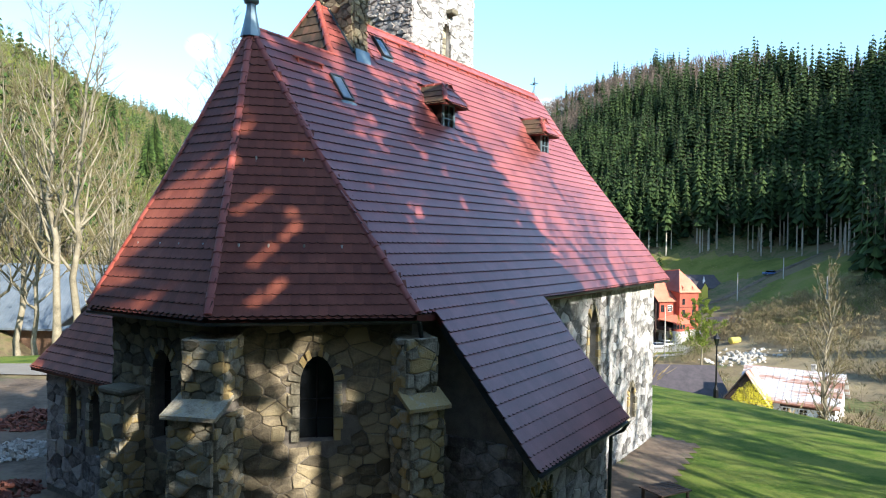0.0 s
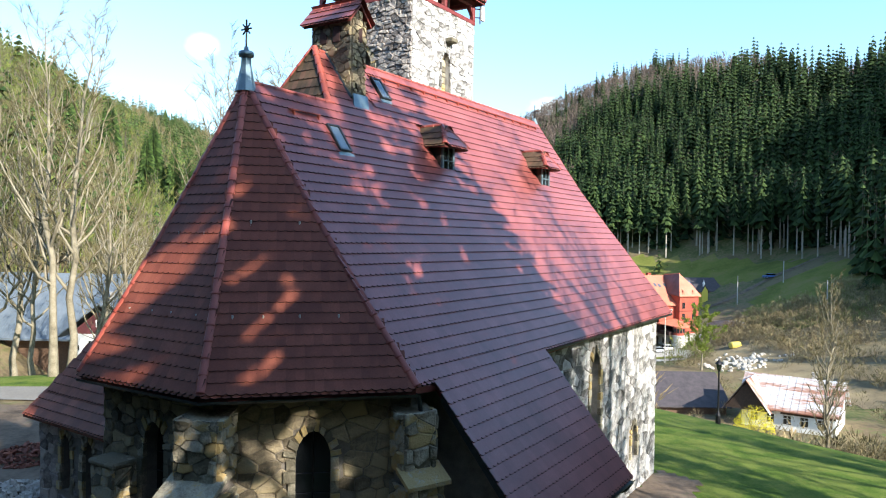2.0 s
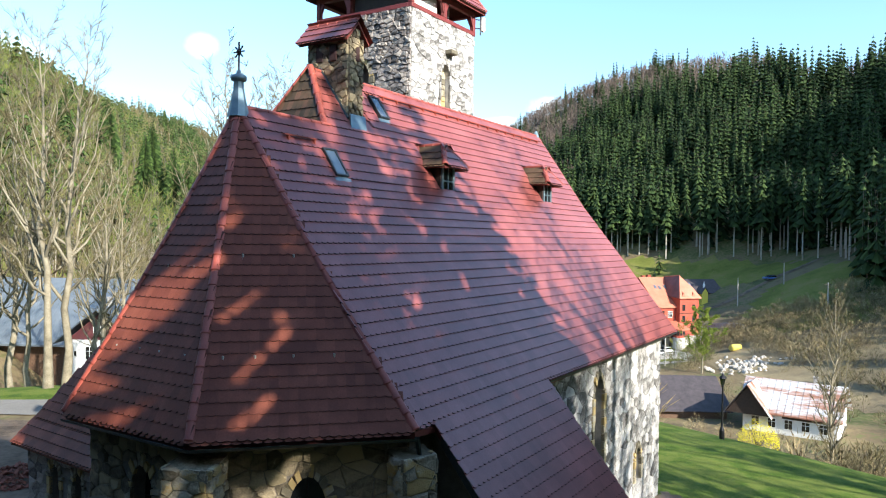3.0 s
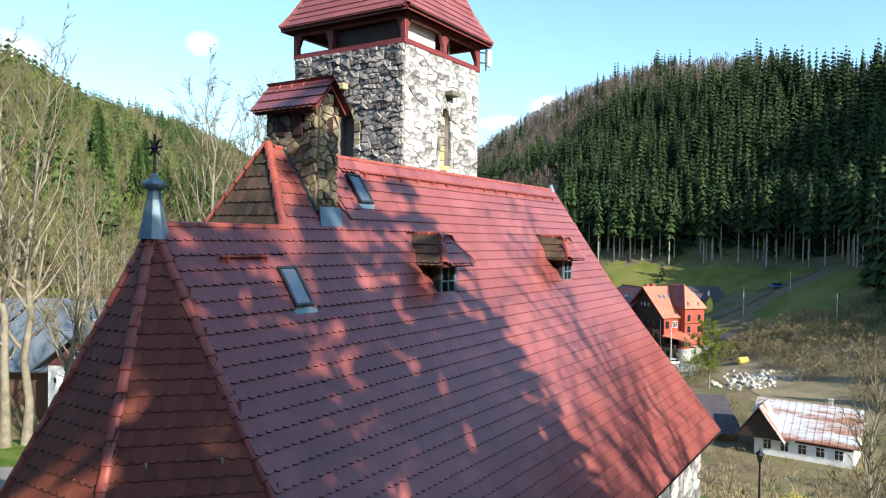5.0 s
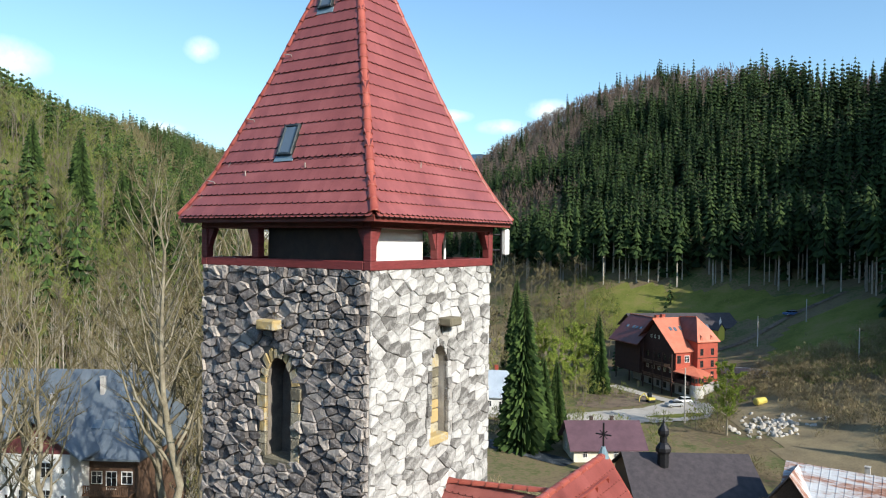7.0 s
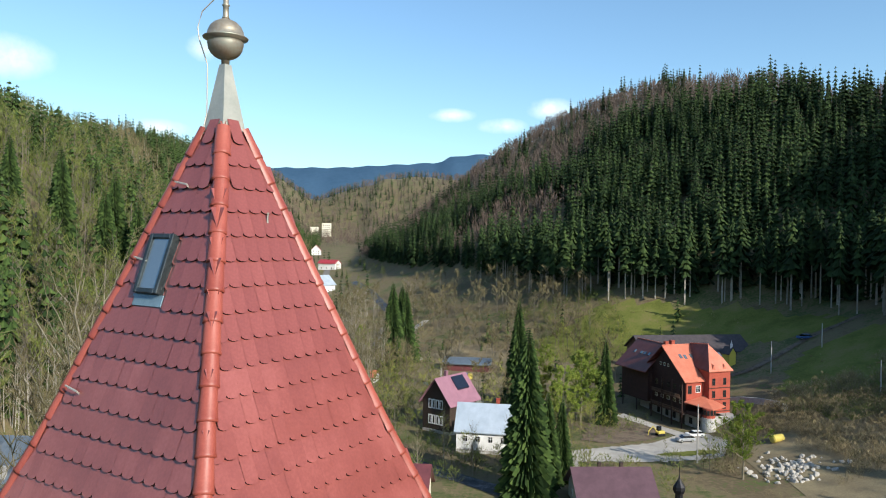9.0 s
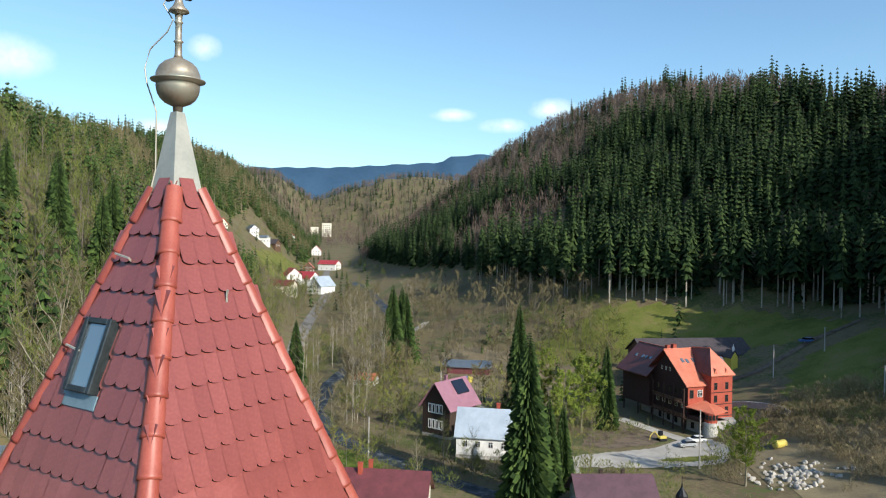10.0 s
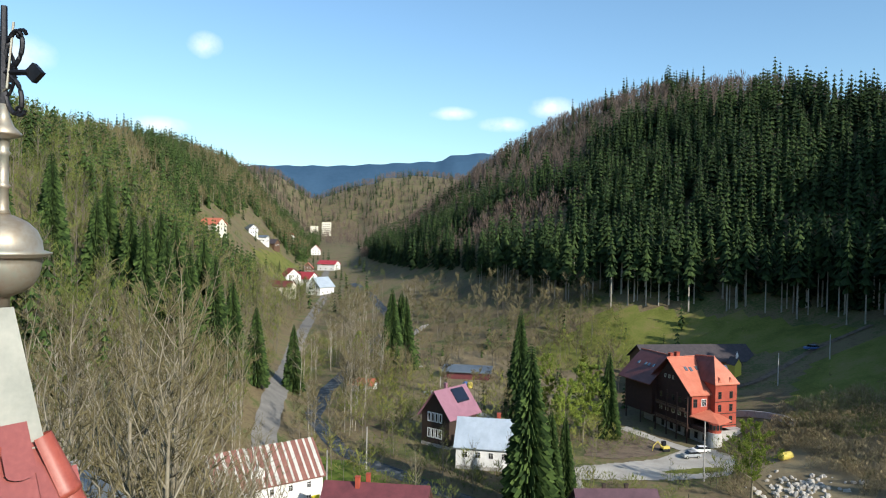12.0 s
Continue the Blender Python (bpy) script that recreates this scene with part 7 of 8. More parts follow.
def crest_line(x, y):
    """Height on the far hill above which the leafless wood begins: low at its western end, near the top elsewhere."""
    return float(np.interp(x / max(60, y - 29.5), [0.05, 0.14, 0.21, 0.4], [34, 52, 104, 118])) + 13 * patch(x * 1.6, y * 1.6) + 9 * patch(y * 3, x * 3)


def far_hill(x, y, r):
    return on_right(x, y, r) and x > float(foot_right(y)) + 8


wood("spruce_wood", "dense dark spruce wood on the far hillside", SPRUCE, scatter(4700, -160, 380, 150, 700, lambda x, y, r: far_hill(x, y, r) and (ground_z(x, y) < crest_line(x, y) or r.random() < 0.05), (16, 28), 1), [SHADE_NEEDLES, BARK], 1)
wood("spruce_wood", "dark spruce wood beyond the far hillside", SPRUCE_FAR, scatter(1500, -260, 380, 600, 1000, lambda x, y, r: far_hill(x, y, r) and (ground_z(x, y) < crest_line(x, y) or r.random() < 0.08), (15, 23), 31), [SHADE_NEEDLES, BARK], 31)
wood("leafless_wood", "leafless brown beech wood among the spruces", HAZE, scatter(6500, -160, 380, 200, 1000, lambda x, y, r: on_right(x, y, r) and ground_z(x, y) > crest_line(x, y) - 8, (12, 18), 2), [BARK, GREY_TWIGS], 2)
wood("wood_edge", "tall bare-trunked spruces along the wood's edge", EDGE, scatter(210, -60, 190, 150, 420, lambda x, y, r: -3 < x - float(foot_right(y)) < 13, (24, 36), 12), [SHADE_NEEDLES, BIRCH], 12)
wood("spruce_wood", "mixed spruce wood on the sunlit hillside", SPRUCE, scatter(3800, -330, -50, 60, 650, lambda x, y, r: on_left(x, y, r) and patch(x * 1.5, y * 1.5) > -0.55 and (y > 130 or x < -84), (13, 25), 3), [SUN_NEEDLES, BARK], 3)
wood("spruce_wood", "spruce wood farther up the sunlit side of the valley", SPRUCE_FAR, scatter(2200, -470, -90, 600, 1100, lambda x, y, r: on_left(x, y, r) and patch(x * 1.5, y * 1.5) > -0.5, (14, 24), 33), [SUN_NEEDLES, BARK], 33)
wood("leafless_wood", "leafless and budding wood on the sunlit hillside", UPRIGHT, scatter(2600, -330, -45, 40, 600, lambda x, y, r: on_left(x, y, r) and patch(x, y) < 0.7, (13, 21), 4), [BARK, YOUNG], 4)
wood("leafless_wood", "tan leafless wood on the sunlit hillside", HAZE, scatter(4200, -430, -45, 40, 1000, lambda x, y, r: on_left(x, y, r) and patch(y, x) < 0.5, (12, 19), 14), [BIRCH, TAN], 14)
wood("spruce_wood", "distant spruce woods closing the valley", SPRUCE_FAR, scatter(2600, -700, 500, 900, 2000, lambda x, y, r: on_left(x, y, r) or on_right(x, y, r) or y > 1400, (16, 24), 5), [SHADE_NEEDLES, BARK], 5)
wood("leafless_wood", "distant brown leafless woods closing the valley", HAZE, scatter(4200, -600, 300, 1000, 2000, lambda x, y, r: True, (14, 20), 6), [BARK, GREY_TWIGS], 6)


HOUSES_AT = [(60, 222, 20), (-47, 103, 24), (58, 122, 13), (37, 138, 15), (27, 156, 11), (-4, 206, 9), (5, 190, 10), (-36, 158, 14), (-14, 152, 12), (0, 285, 12), (72, 262, 20), (79, 243, 6), (48, 194, 13), (34, 187, 9), (25, 186, 6), (66, 172, 10), (68.5, 186, 5), (0, 271, 9), (1, 258, 7), (-2, 247, 6), (4, 233, 6), (14, 215, 6), (19, 202, 6), (-12, 262, 6), (74, 157, 6)]


def free(x, y):
    road = float(np.interp(y, [120, 165, 195, 225, 280, 330, 400], [-20, -38, -46, -52, -62, -72, -82]))
    brook = float(np.interp(y, [150, 172, 195, 222, 260, 320, 400], [20, -5, -28, -41, -44, -42, -38]))
    return abs(x - road) > 4.5 and abs(x - brook) > 4.0 and all((x - a) ** 2 + (y - b) ** 2 > r * r for a, b, r in HOUSES_AT)


wood("brush", "dense brown leafless brush on the slope", BUSH, scatter(2000, 50, 130, 95, 205, lambda x, y, r: free(x, y) and x < float(foot_right(y)) and patch(x * 3, y * 3) < 1.0, (1.5, 4.5), 7), [TWIGS, TAN], 7)
wood("brush", "tan thicket below the churchyard lawn", BUSH, scatter(800, -5, 70, 44, 130, lambda x, y, r: free(x, y) and 0.77 * x + 0.64 * y > 43 and y > 0.6 * x + 20, (1.5, 4.0), 8), [TWIGS, STRAW], 8)
wood("brush", "tangled leafless bushes at the lawn's edge", BUSH, scatter(420, 22, 56, 36, 70, lambda x, y, r: 0.77 * x + 0.64 * y > 44.5 and x > 0.5 * y, (1.2, 3.0), 44), [TWIGS, TAN], 44)
wood("brush", "dry riverside scrub", BUSH, scatter(1500, -70, 62, 160, 350, lambda x, y, r: free(x, y) and patch(x * 3, y * 3) < 0.5 and abs(x + 43) > 6, (1.5, 5.0), 9), [TWIGS, YOUNG], 9)
wood("riverside_trees", "leafless riverside trees", MID, scatter(400, -80, 50, 175, 460, lambda x, y, r: free(x, y) and patch(x * 2, y * 2) < 0.1 and abs(x + 43) > 5 and x < float(foot_right(y)), (8, 16), 10), [BARK, TAN], 10)
wood("slope_trees", "leafless trees on the bank below the drive", UPRIGHT, scatter(420, -75, -12, 66, 175, lambda x, y, r: free(x, y) and (y > 122 or x / (y - 14) > -0.40) and x / (y - 29) < -0.27, (8, 15), 11), [BIRCH, TAN], 11)

wood("riverside_trees", "tall leafless alders along the stream", BARE_FAR, scatter(150, -58, -24, 190, 420, lambda x, y, r: free(x, y) and 4 < abs(x + 43) < 16, (13, 19), 15), [BIRCH, TAN], 15)
wood("village_trees", "leafless trees among the village houses", HAZE, scatter(260, -230, -60, 440, 800, lambda x, y, r: x > float(foot_left(y)) - 70 and x < float(foot_right(y)) and patch(x * 2, y * 2) < 0.6 and r.random() < 0.8, (3, 8), 16), [BARK, YOUNG], 16)
wood("spruce_stand", "young spruces among the village houses", SPRUCE_FAR, scatter(45, -230, -60, 430, 800, lambda x, y, r: x > float(foot_left(y)) - 60 and x < float(foot_right(y)), (8, 18), 17), [SHADE_NEEDLES, BARK], 17)

wood("spruce_wood", "dark spruces at the valley's shaded side", SPRUCE_FAR, scatter(900, 104, 250, 85, 260, lambda x, y, r: (x > 113 and y > 168 or x > 148) and x / (y - 29) > 0.618, (24, 34), 21), [SHADE_NEEDLES, BARK], 21)
wood("leafless_wood", "tan leafless wood on the near slope", UPRIGHT, scatter(900, -170, -58, 60, 190, lambda x, y, r: on_left(x, y, r) and free(x, y), (11, 18), 22), [BARK, YOUNG], 22)
def above_road(x, y, r):
    """The strip of bank between the valley road and the wooded slope."""
    road = float(np.interp(y, [120, 165, 195, 225, 280, 330, 400, 450, 520], [-20, -38, -46, -52, -62, -72, -82, -88, -96]))
    return road - 34 < x < road - 5 and free(x, y)


wood("bank_trees", "budding trees on the bank above the valley road", UPRIGHT, scatter(330, -130, -40, 150, 520, lambda x, y, r: above_road(x, y, r), (7, 16), 42), [BARK, YOUNG], 42)
wood("undergrowth", "tan bushes on the bank above the valley road", HAZE, scatter(700, -130, -40, 150, 520, lambda x, y, r: above_road(x, y, r), (2.5, 6), 43), [BARK, TAN], 43)
wood("undergrowth", "low leafless undergrowth on the sunlit hillside", HAZE, scatter(3600, -190, -48, 50, 330, lambda x, y, r: on_left(x, y, r) and free(x, y), (3, 8), 41), [BARK, YOUNG], 41)
wood("dry_grass", "tufts of dry grass and weeds on the valley floor", BUSH, scatter(2000, -60, 100, 150, 330, lambda x, y, r: free(x, y) and x < float(foot_right(y)) - 8 and abs(x + 43) > 6, (0.5, 1.4), 23), [TWIGS, STRAW], 23)

wood("young_trees", "budding yellow-green trees and bushes in the valley", MID, scatter(240, -35, 60, 170, 320, lambda x, y, r: free(x, y) and patch(x * 3 + 40, y * 3) < 0.2 and x < float(foot_right(y)) - 10, (4, 10), 24), [BARK, FRESH_TWIGS], 24)
wood("spruce_stand", "scattered young spruces on the valley floor", SPRUCE_FAR, scatter(36, -30, 95, 235, 335, lambda x, y, r: free(x, y) and x < float(foot_right(y)) - 8, (5, 13), 25), [SUN_NEEDLES, BARK], 25)
wood("dry_brush", "tan thicket on the bank beside the villa", BUSH, scatter(900, 68, 112, 165, 215, lambda x, y, r: free(x, y) and patch(x * 4, y * 4) < 0.7, (1.5, 4.0), 26), [TWIGS, STRAW], 26)

# ---- single trees ----
def bare_tree(rng, h=20.0, limbs=13, subs=6, twigs=5, spread=0.30, r0=0.30, low=0.25, leaves=0, leaf=0.10, climb=(0.5, 1.3)):
    """Trunk and crown arrays of a leafless tree with limbs, branches and fine twigs, at its real height."""
    T, C = ([], []), ([], [])

    def rod(buf, pts, radii, sides):
        V, F = buf
        rings = []
        for i, p in enumerate(pts):
            d = (pts[min(i + 1, len(pts) - 1)] - pts[max(i - 1, 0)]).normalized()
            s = d.orthogonal().normalized()
            u = d.cross(s)
            rings.append(len(V))
            for k in range(sides):
                a = 2 * math.pi * k / sides
                V.append(tuple(p + (s * math.cos(a) + u * math.sin(a)) * radii[i]))
        for a, b in zip(rings, rings[1:]):
            for k in range(sides):
                j = (k + 1) % sides
                F.append((a + k, a + j, b + j))
                F.append((a + k, b + j, b + k))
    lean = Vector((rng.uniform(-0.05, 0.05), rng.uniform(-0.05, 0.05), 0)) * h
    n = 9
    trunk = [Vector((0, 0, h * k / n)) + lean * (k / n) ** 1.5 + Vector((rng.gauss(0, 0.008), rng.gauss(0, 0.008), 0)) * h * (k > 0) for k in range(n + 1)]
    rod(T, trunk, [r0 * (1.25 if k == 0 else 1 - 0.97 * k / n) for k in range(n + 1)], 7)

    def along(f):
        i = min(n - 1, int(f * n))
        return trunk[i].lerp(trunk[i + 1], f * n - i)
    for k in range(limbs):
        f = low + (0.95 - low) * (k + rng.random()) / limbs
        a = k * 2.4 + rng.uniform(-0.5, 0.5)
        out = Vector((math.cos(a), math.sin(a), 0))
        ln = h * spread * (1.15 - f) ** 0.7 * rng.uniform(0.7, 1.25)
        p = along(f)
        rise = rng.uniform(*climb)
        pts = [p]
        for j in range(1, 6):
            t = j / 5
            pts.append(p + out * ln * t + Vector((rng.gauss(0, 0.04), rng.gauss(0, 0.04), 0)) * ln + Vector((0, 0, ln * rise * t ** 1.3)))
        rr = r0 * (1 - f) * 0.55 + 0.015
        rod(T, pts, [rr * (1 - 0.85 * j / 5) for j in range(6)], 5)
        for m in range(subs):
            t = rng.uniform(0.25, 1.0)
            i = min(4, int(t * 5))
            q = pts[i].lerp(pts[i + 1], t * 5 - i)
            d = (out * rng.uniform(0.2, 0.9) + Vector((rng.gauss(0, 0.6), rng.gauss(0, 0.6), rng.uniform(0.2, 1.0)))).normalized()
            sl = ln * rng.uniform(0.25, 0.5)
            sp = [q, q + d * sl * 0.5 + Vector((0, 0, 0.04 * sl)), q + d * sl + Vector((0, 0, 0.15 * sl))]
            rod(C, sp, [rr * 0.30 + 0.006, rr * 0.18 + 0.005, 0.004], 3)
            for w in range(twigs):
                e = sp[1].lerp(sp[2], rng.random()) if w % 2 else sp[0].lerp(sp[1], rng.random())
                dd = (d + Vector((rng.gauss(0, 0.7), rng.gauss(0, 0.7), rng.uniform(0, 0.9)))).normalized()
                tl = sl * rng.uniform(0.3, 0.7)
                rod(C, [e, e + dd * tl], [0.015, 0.005], 3)
                for g in range(leaves):
                    c = e + dd * tl * rng.uniform(0.2, 1.1) + Vector((rng.gauss(0, 0.12), rng.gauss(0, 0.12), rng.gauss(0, 0.12)))
                    s = Vector((rng.gauss(0, 1), rng.gauss(0, 1), rng.gauss(0, 1))).normalized() * leaf
                    u = s.orthogonal().normalized() * leaf
                    V, F = C
                    b = len(V)
                    V += [tuple(c - s), tuple(c + u), tuple(c + s)]
                    F.append((b, b + 1, b + 2))
    return T, C


def full_spruce(rng, h=26.0, whorls=24, per=9, width=0.16, low=0.06, power=0.8, fat=0.30):
    """Trunk and bough arrays of a spruce with drooping ragged boughs."""
    V, F = [], []
    for k in range(whorls):
        f = k / whorls
        z = h * (low + (0.98 - low) * f)
        r = h * width * (1 - f) ** power + 0.15
        for j in range(per):
            a = 6.283 * j / per + k * 0.7 + rng.uniform(-0.25, 0.25)
            ln = r * rng.uniform(0.65, 1.15)
            o = Vector((math.cos(a), math.sin(a), 0))
            s = Vector((-o.y, o.x, 0))
            w = ln * fat
            p = Vector((0, 0, z + 0.02 * h * (1 - f)))
            q = p + o * ln * 0.55 + Vector((0, 0, -ln * 0.12))
            t = p + o * ln + Vector((0, 0, -ln * rng.uniform(0.30, 0.5)))
            b = len(V)
            V += [tuple(p), tuple(q + s * w + Vector((0, 0, -ln * 0.16))), tuple(q + Vector((0, 0, 0.05 * ln))), tuple(q - s * w + Vector((0, 0, -ln * 0.16))), tuple(t), tuple(q + s * w * 0.7 + o * ln * 0.3 + Vector((0, 0, -ln * 0.35))), tuple(q - s * w * 0.7 + o * ln * 0.3 + Vector((0, 0, -ln * 0.35)))]
            F += [(b, b + 1, b + 2), (b, b + 2, b + 3), (b + 2, b + 1, b + 5), (b + 2, b + 5, b + 4), (b + 2, b + 4, b + 6), (b + 2, b + 6, b + 3)]
    T = ([], [])
    n = 6
    for k in range(2):
        for j in range(n):
            a = 6.283 * j / n
            r = h * 0.011 * (1 - 0.9 * k)
            T[0].append((r * math.cos(a), r * math.sin(a), h * 0.96 * k - 0.3 * (1 - k)))
    for j in range(n):
        m = (j + 1) % n
        T[1].extend([(j, m, n + m), (j, n + m, n + j)])
    return T, (V, F)


def tree_thing(name, arrays, bark, crown, label, category="tree"):
    (tv, tf), (cv, cf) = arrays
    t = new(name)
    tagged(t, label, category)
    a = new("trunk", mesh_np("trunk", np.array(tv), np.array(tf), [bark], smooth=True))
    a.parent = t
    b = new("crown", mesh_np("crown", np.array(cv), np.array(cf), [crown]))
    b.parent = t
    return t


def plant(t, x, y, s=1.0, turn=0.0, z=None, first=False):
    m = pose(x, y, gz(x, y) - 0.15 if z is None else z, 0, 0, turn) @ Matrix.Diagonal((s, s, s, 1))
    if first:
        t.matrix_world = m
        return t
    t.scale = (1, 1, 1)
    return copy_thing(t, m)


FRESH = material("fresh_green_leaves", [(0.085, 0.13, 0.014), (0.16, 0.215, 0.028), (0.24, 0.28, 0.05)], 0.8, 0.2, 3, 0.0, spread=0.5, island=True, gloss=0.3)
# lichened bark, its colour lightened for sunlight on the trunks
LIT_BARK = material("sunlit_lichened_bark", [(0.11, 0.095, 0.065), (0.21, 0.185, 0.13), (0.30, 0.275, 0.21)], 0.95, 1.2, 14, 0.5)
FORSYTHIA = material("forsythia_blossom", [(0.55, 0.48, 0.01), (0.72, 0.62, 0.03)], 0.8, 2, 20, 0.0)
rt = random.Random(5)
kinds = []
for k in range(4):
    kinds.append(tree_thing("bare_tree", bare_tree(rt, 25, 24, 10, 7, 0.17, 0.30, 0.22, climb=(1.2, 2.6)), LIT_BARK, TAN, "tall leafless tree with sun-pale lichened bark and fine twigs"))
spots = [(-37.3, 57.2, 1.15), (-36.0, 58.6, 1.1), (-27.5, 49.4, 0.95), (-26.7, 50.2, 0.9), (-33.8, 57.5, 0.8), (-30.5, 62, 0.85), (-41, 60, 1.1), (-33, 72, 1.0), (-38, 78, 1.1), (-25.0, 76, 1.3), (-20.8, 80, 1.3), (-22.5, 88, 1.25), (-14.5, 66, 1.1), (-18.5, 62, 1.1), (-16.5, 72, 1.25), (-19.2, 70, 1.2), (-36, 110, 1.0), (-24, 118, 0.9), (-46, 128, 0.95), (-33, 140, 0.8), (-22, 104, 0.95), (-40, 96, 0.0)]
used = set()
for n, (x, y, s) in enumerate(spots):
    if s:
        k = n % 4
        plant(kinds[k], x, y, s, n * 67.0, first=k not in used)
        used.add(k)
# leafless trees south-east of the church that throw their shade over its roof and lawn
for n, (x, y, s) in enumerate(((16.0, 2.0, 1.0), (19.5, 4.5, 1.05), (24.0, 8.0, 1.0), (27.5, -1.5, 1.1), (31.5, 8.5, 0.95), (20.5, -7.0, 1.1), (36, 3, 1.0), (42, 10, 1.0), (25, -12, 1.1), (9.0, -9, 1.0), (30, -8, 1.1), (17, -12, 1.0), (23.5, 1.5, 1.05), (28, 14, 1.0), (34, 16, 1.05), (39, 21, 1.0), (46, 14, 1.1), (44, 25, 1.0), (52, 24, 1.1), (33, -2, 1.1), (49, 5, 1.1))):
    plant(kinds[n % 4], x, y, s, n * 81.0)
young = tree_thing("young_tree", bare_tree(rt, 14, 40, 10, 7, 0.115, 0.15, 0.16, climb=(1.7, 3.0)), LIT_BARK, TAN, "slender leafless tree with upswept branches")
plant(young, 26.3, 52.0, 1.0, 30, first=True)
plant(young, 36.0, 46.0, 0.6, 130)
# trees out of view, placed for the shadows they cast on the church
shade = tree_thing("spruce", full_spruce(rt, 20, 24, 7, 0.09, 0.06, 0.5), BARK, SHADE_NEEDLES, "unseen narrow spruce placed to shade the church")
pine = tree_thing("pine", full_spruce(rt, 20, 9, 5, 0.095, 0.64, 0.35), BARK, SHADE_NEEDLES, "unseen high-crowned pine placed to shade the church roof")
# rows: place across the sun's way, reach of the tip along it, distance towards the sun
tops = ((-9.0, 12, 6), (-6.5, 14, 8), (-4.0, 14, 7), (-1.8, 16, 9), (0.0, 17, 7), (1.8, 20, 9), (2.7, 21, 7), (10.7, 26.5, 9), (13.2, 29.5, 11), (14.9, 28.0, 8.5), (16.7, 28.4, 10), (17.9, 23.5, 8), (15.6, 24, 13), (30, 14, 16), (36, 13, 18), (9.2, 13.4, 7), (10.1, 13.7, 9), (11.0, 13.8, 7.5), (11.9, 13.9, 10), (12.8, 14.2, 8), (3.4, 13.0, 9))
crowns = ((6.6, 26.0, 8), (8.9, 27.0, 11), (4.2, 23, 10))
for group, rows in ((shade, tops), (pine, crowns)):
    for n, (u, v, h) in enumerate(rows):
        x, y = 0.712 * u + 0.702 * h, 0.702 * u - 0.712 * h
        plant(group, x, y, (v + 0.5543 * h - gz(x, y)) / 20.0, n * 57.0, first=n == 0)
for n, (u, v, h) in enumerate(((9.9, 27, 7), (11.6, 25, 12), (22.9, 26, 10))):
    x, y = 0.712 * u + 0.702 * h, 0.702 * u - 0.712 * h
    plant(kinds[n % 4], x, y, (v + 0.5543 * h - gz(x, y)) / 25.0, n * 77.0)
# belt of unseen spruces added behind the churchyard to block sky light
for n in range(44):
    x, y = -44 + n * 1.75 + rt.uniform(-0.6, 0.6), -9 - 4.5 * (n % 3) + rt.uniform(-1.2, 1.2)
    if not 4.4 < 0.712 * x + 0.702 * y < 9.4:
        plant(shade, x, y, rt.uniform(1.2, 1.5), n * 41.0)
# broader spruces, also out of view, added to darken the apse
broad = tree_thing("spruce", full_spruce(rt, 30, 26, 11, 0.17, 0.03, 0.7, 0.34), BARK, SHADE_NEEDLES, "unseen broad dark spruce added to block sky light")
first_broad = True
for n in range(46):
    x, y = -62 + n * 2.6 + rt.uniform(-0.8, 0.8), -23 - 6.0 * (n % 2) + rt.uniform(-1.5, 1.5)
    if not 4.2 < 0.712 * x + 0.702 * y < 8.6:
        plant(broad, x, y, rt.uniform(0.95, 1.1), n * 37.0, first=first_broad)
        first_broad = False
for n, (x, y) in enumerate(((-31, -6), (-26, -8), (-21, -6.5), (-16, -8), (-11.5, -7), (-7, -8.5), (-2.5, -9.5), (2, -10.5), (6.5, -13), (10.5, -17), (14.5, -21), (-28, -1), (-33, 5))):
    plant(broad, x, y, rt.uniform(1.2, 1.35), n * 63.0)
for n in range(14):
    plant(broad, -40 - 3 * (n % 2), -20 + n * 3.0, rt.uniform(0.7, 0.9), n * 91.0)
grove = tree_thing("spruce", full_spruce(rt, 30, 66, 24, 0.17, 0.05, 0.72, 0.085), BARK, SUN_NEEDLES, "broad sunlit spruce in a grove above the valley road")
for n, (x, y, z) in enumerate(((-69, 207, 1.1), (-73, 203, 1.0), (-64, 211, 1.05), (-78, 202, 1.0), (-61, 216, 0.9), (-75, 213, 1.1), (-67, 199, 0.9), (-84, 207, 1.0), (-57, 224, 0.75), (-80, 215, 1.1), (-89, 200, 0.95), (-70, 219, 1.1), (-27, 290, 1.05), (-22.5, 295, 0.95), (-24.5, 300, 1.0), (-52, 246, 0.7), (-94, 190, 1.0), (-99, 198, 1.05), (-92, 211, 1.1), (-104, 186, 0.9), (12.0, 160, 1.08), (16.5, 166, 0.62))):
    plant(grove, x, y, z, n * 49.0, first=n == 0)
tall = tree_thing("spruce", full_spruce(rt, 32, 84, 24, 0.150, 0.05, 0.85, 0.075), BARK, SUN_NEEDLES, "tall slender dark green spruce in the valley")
for n, (x, y, s) in enumerate(((15.2, 232, 1.0), (19.5, 168, 0.55), (36.5, 214, 0.72), (60.5, 277, 0.36), (118, 158, 0.9), (112, 150, 0.8), (124, 172, 0.95), (104, 138, 0.8), (130, 150, 1.0), (96, 128, 0.7))):
    plant(tall, x, y, s, n * 53.0, first=n == 0)
bud = tree_thing("budding_tree", bare_tree(rt, 16, 18, 8, 5, 0.30, 0.22, 0.20, 13, 0.17), LIT_BARK, FRESH, "spreading tree with fresh yellow-green buds")
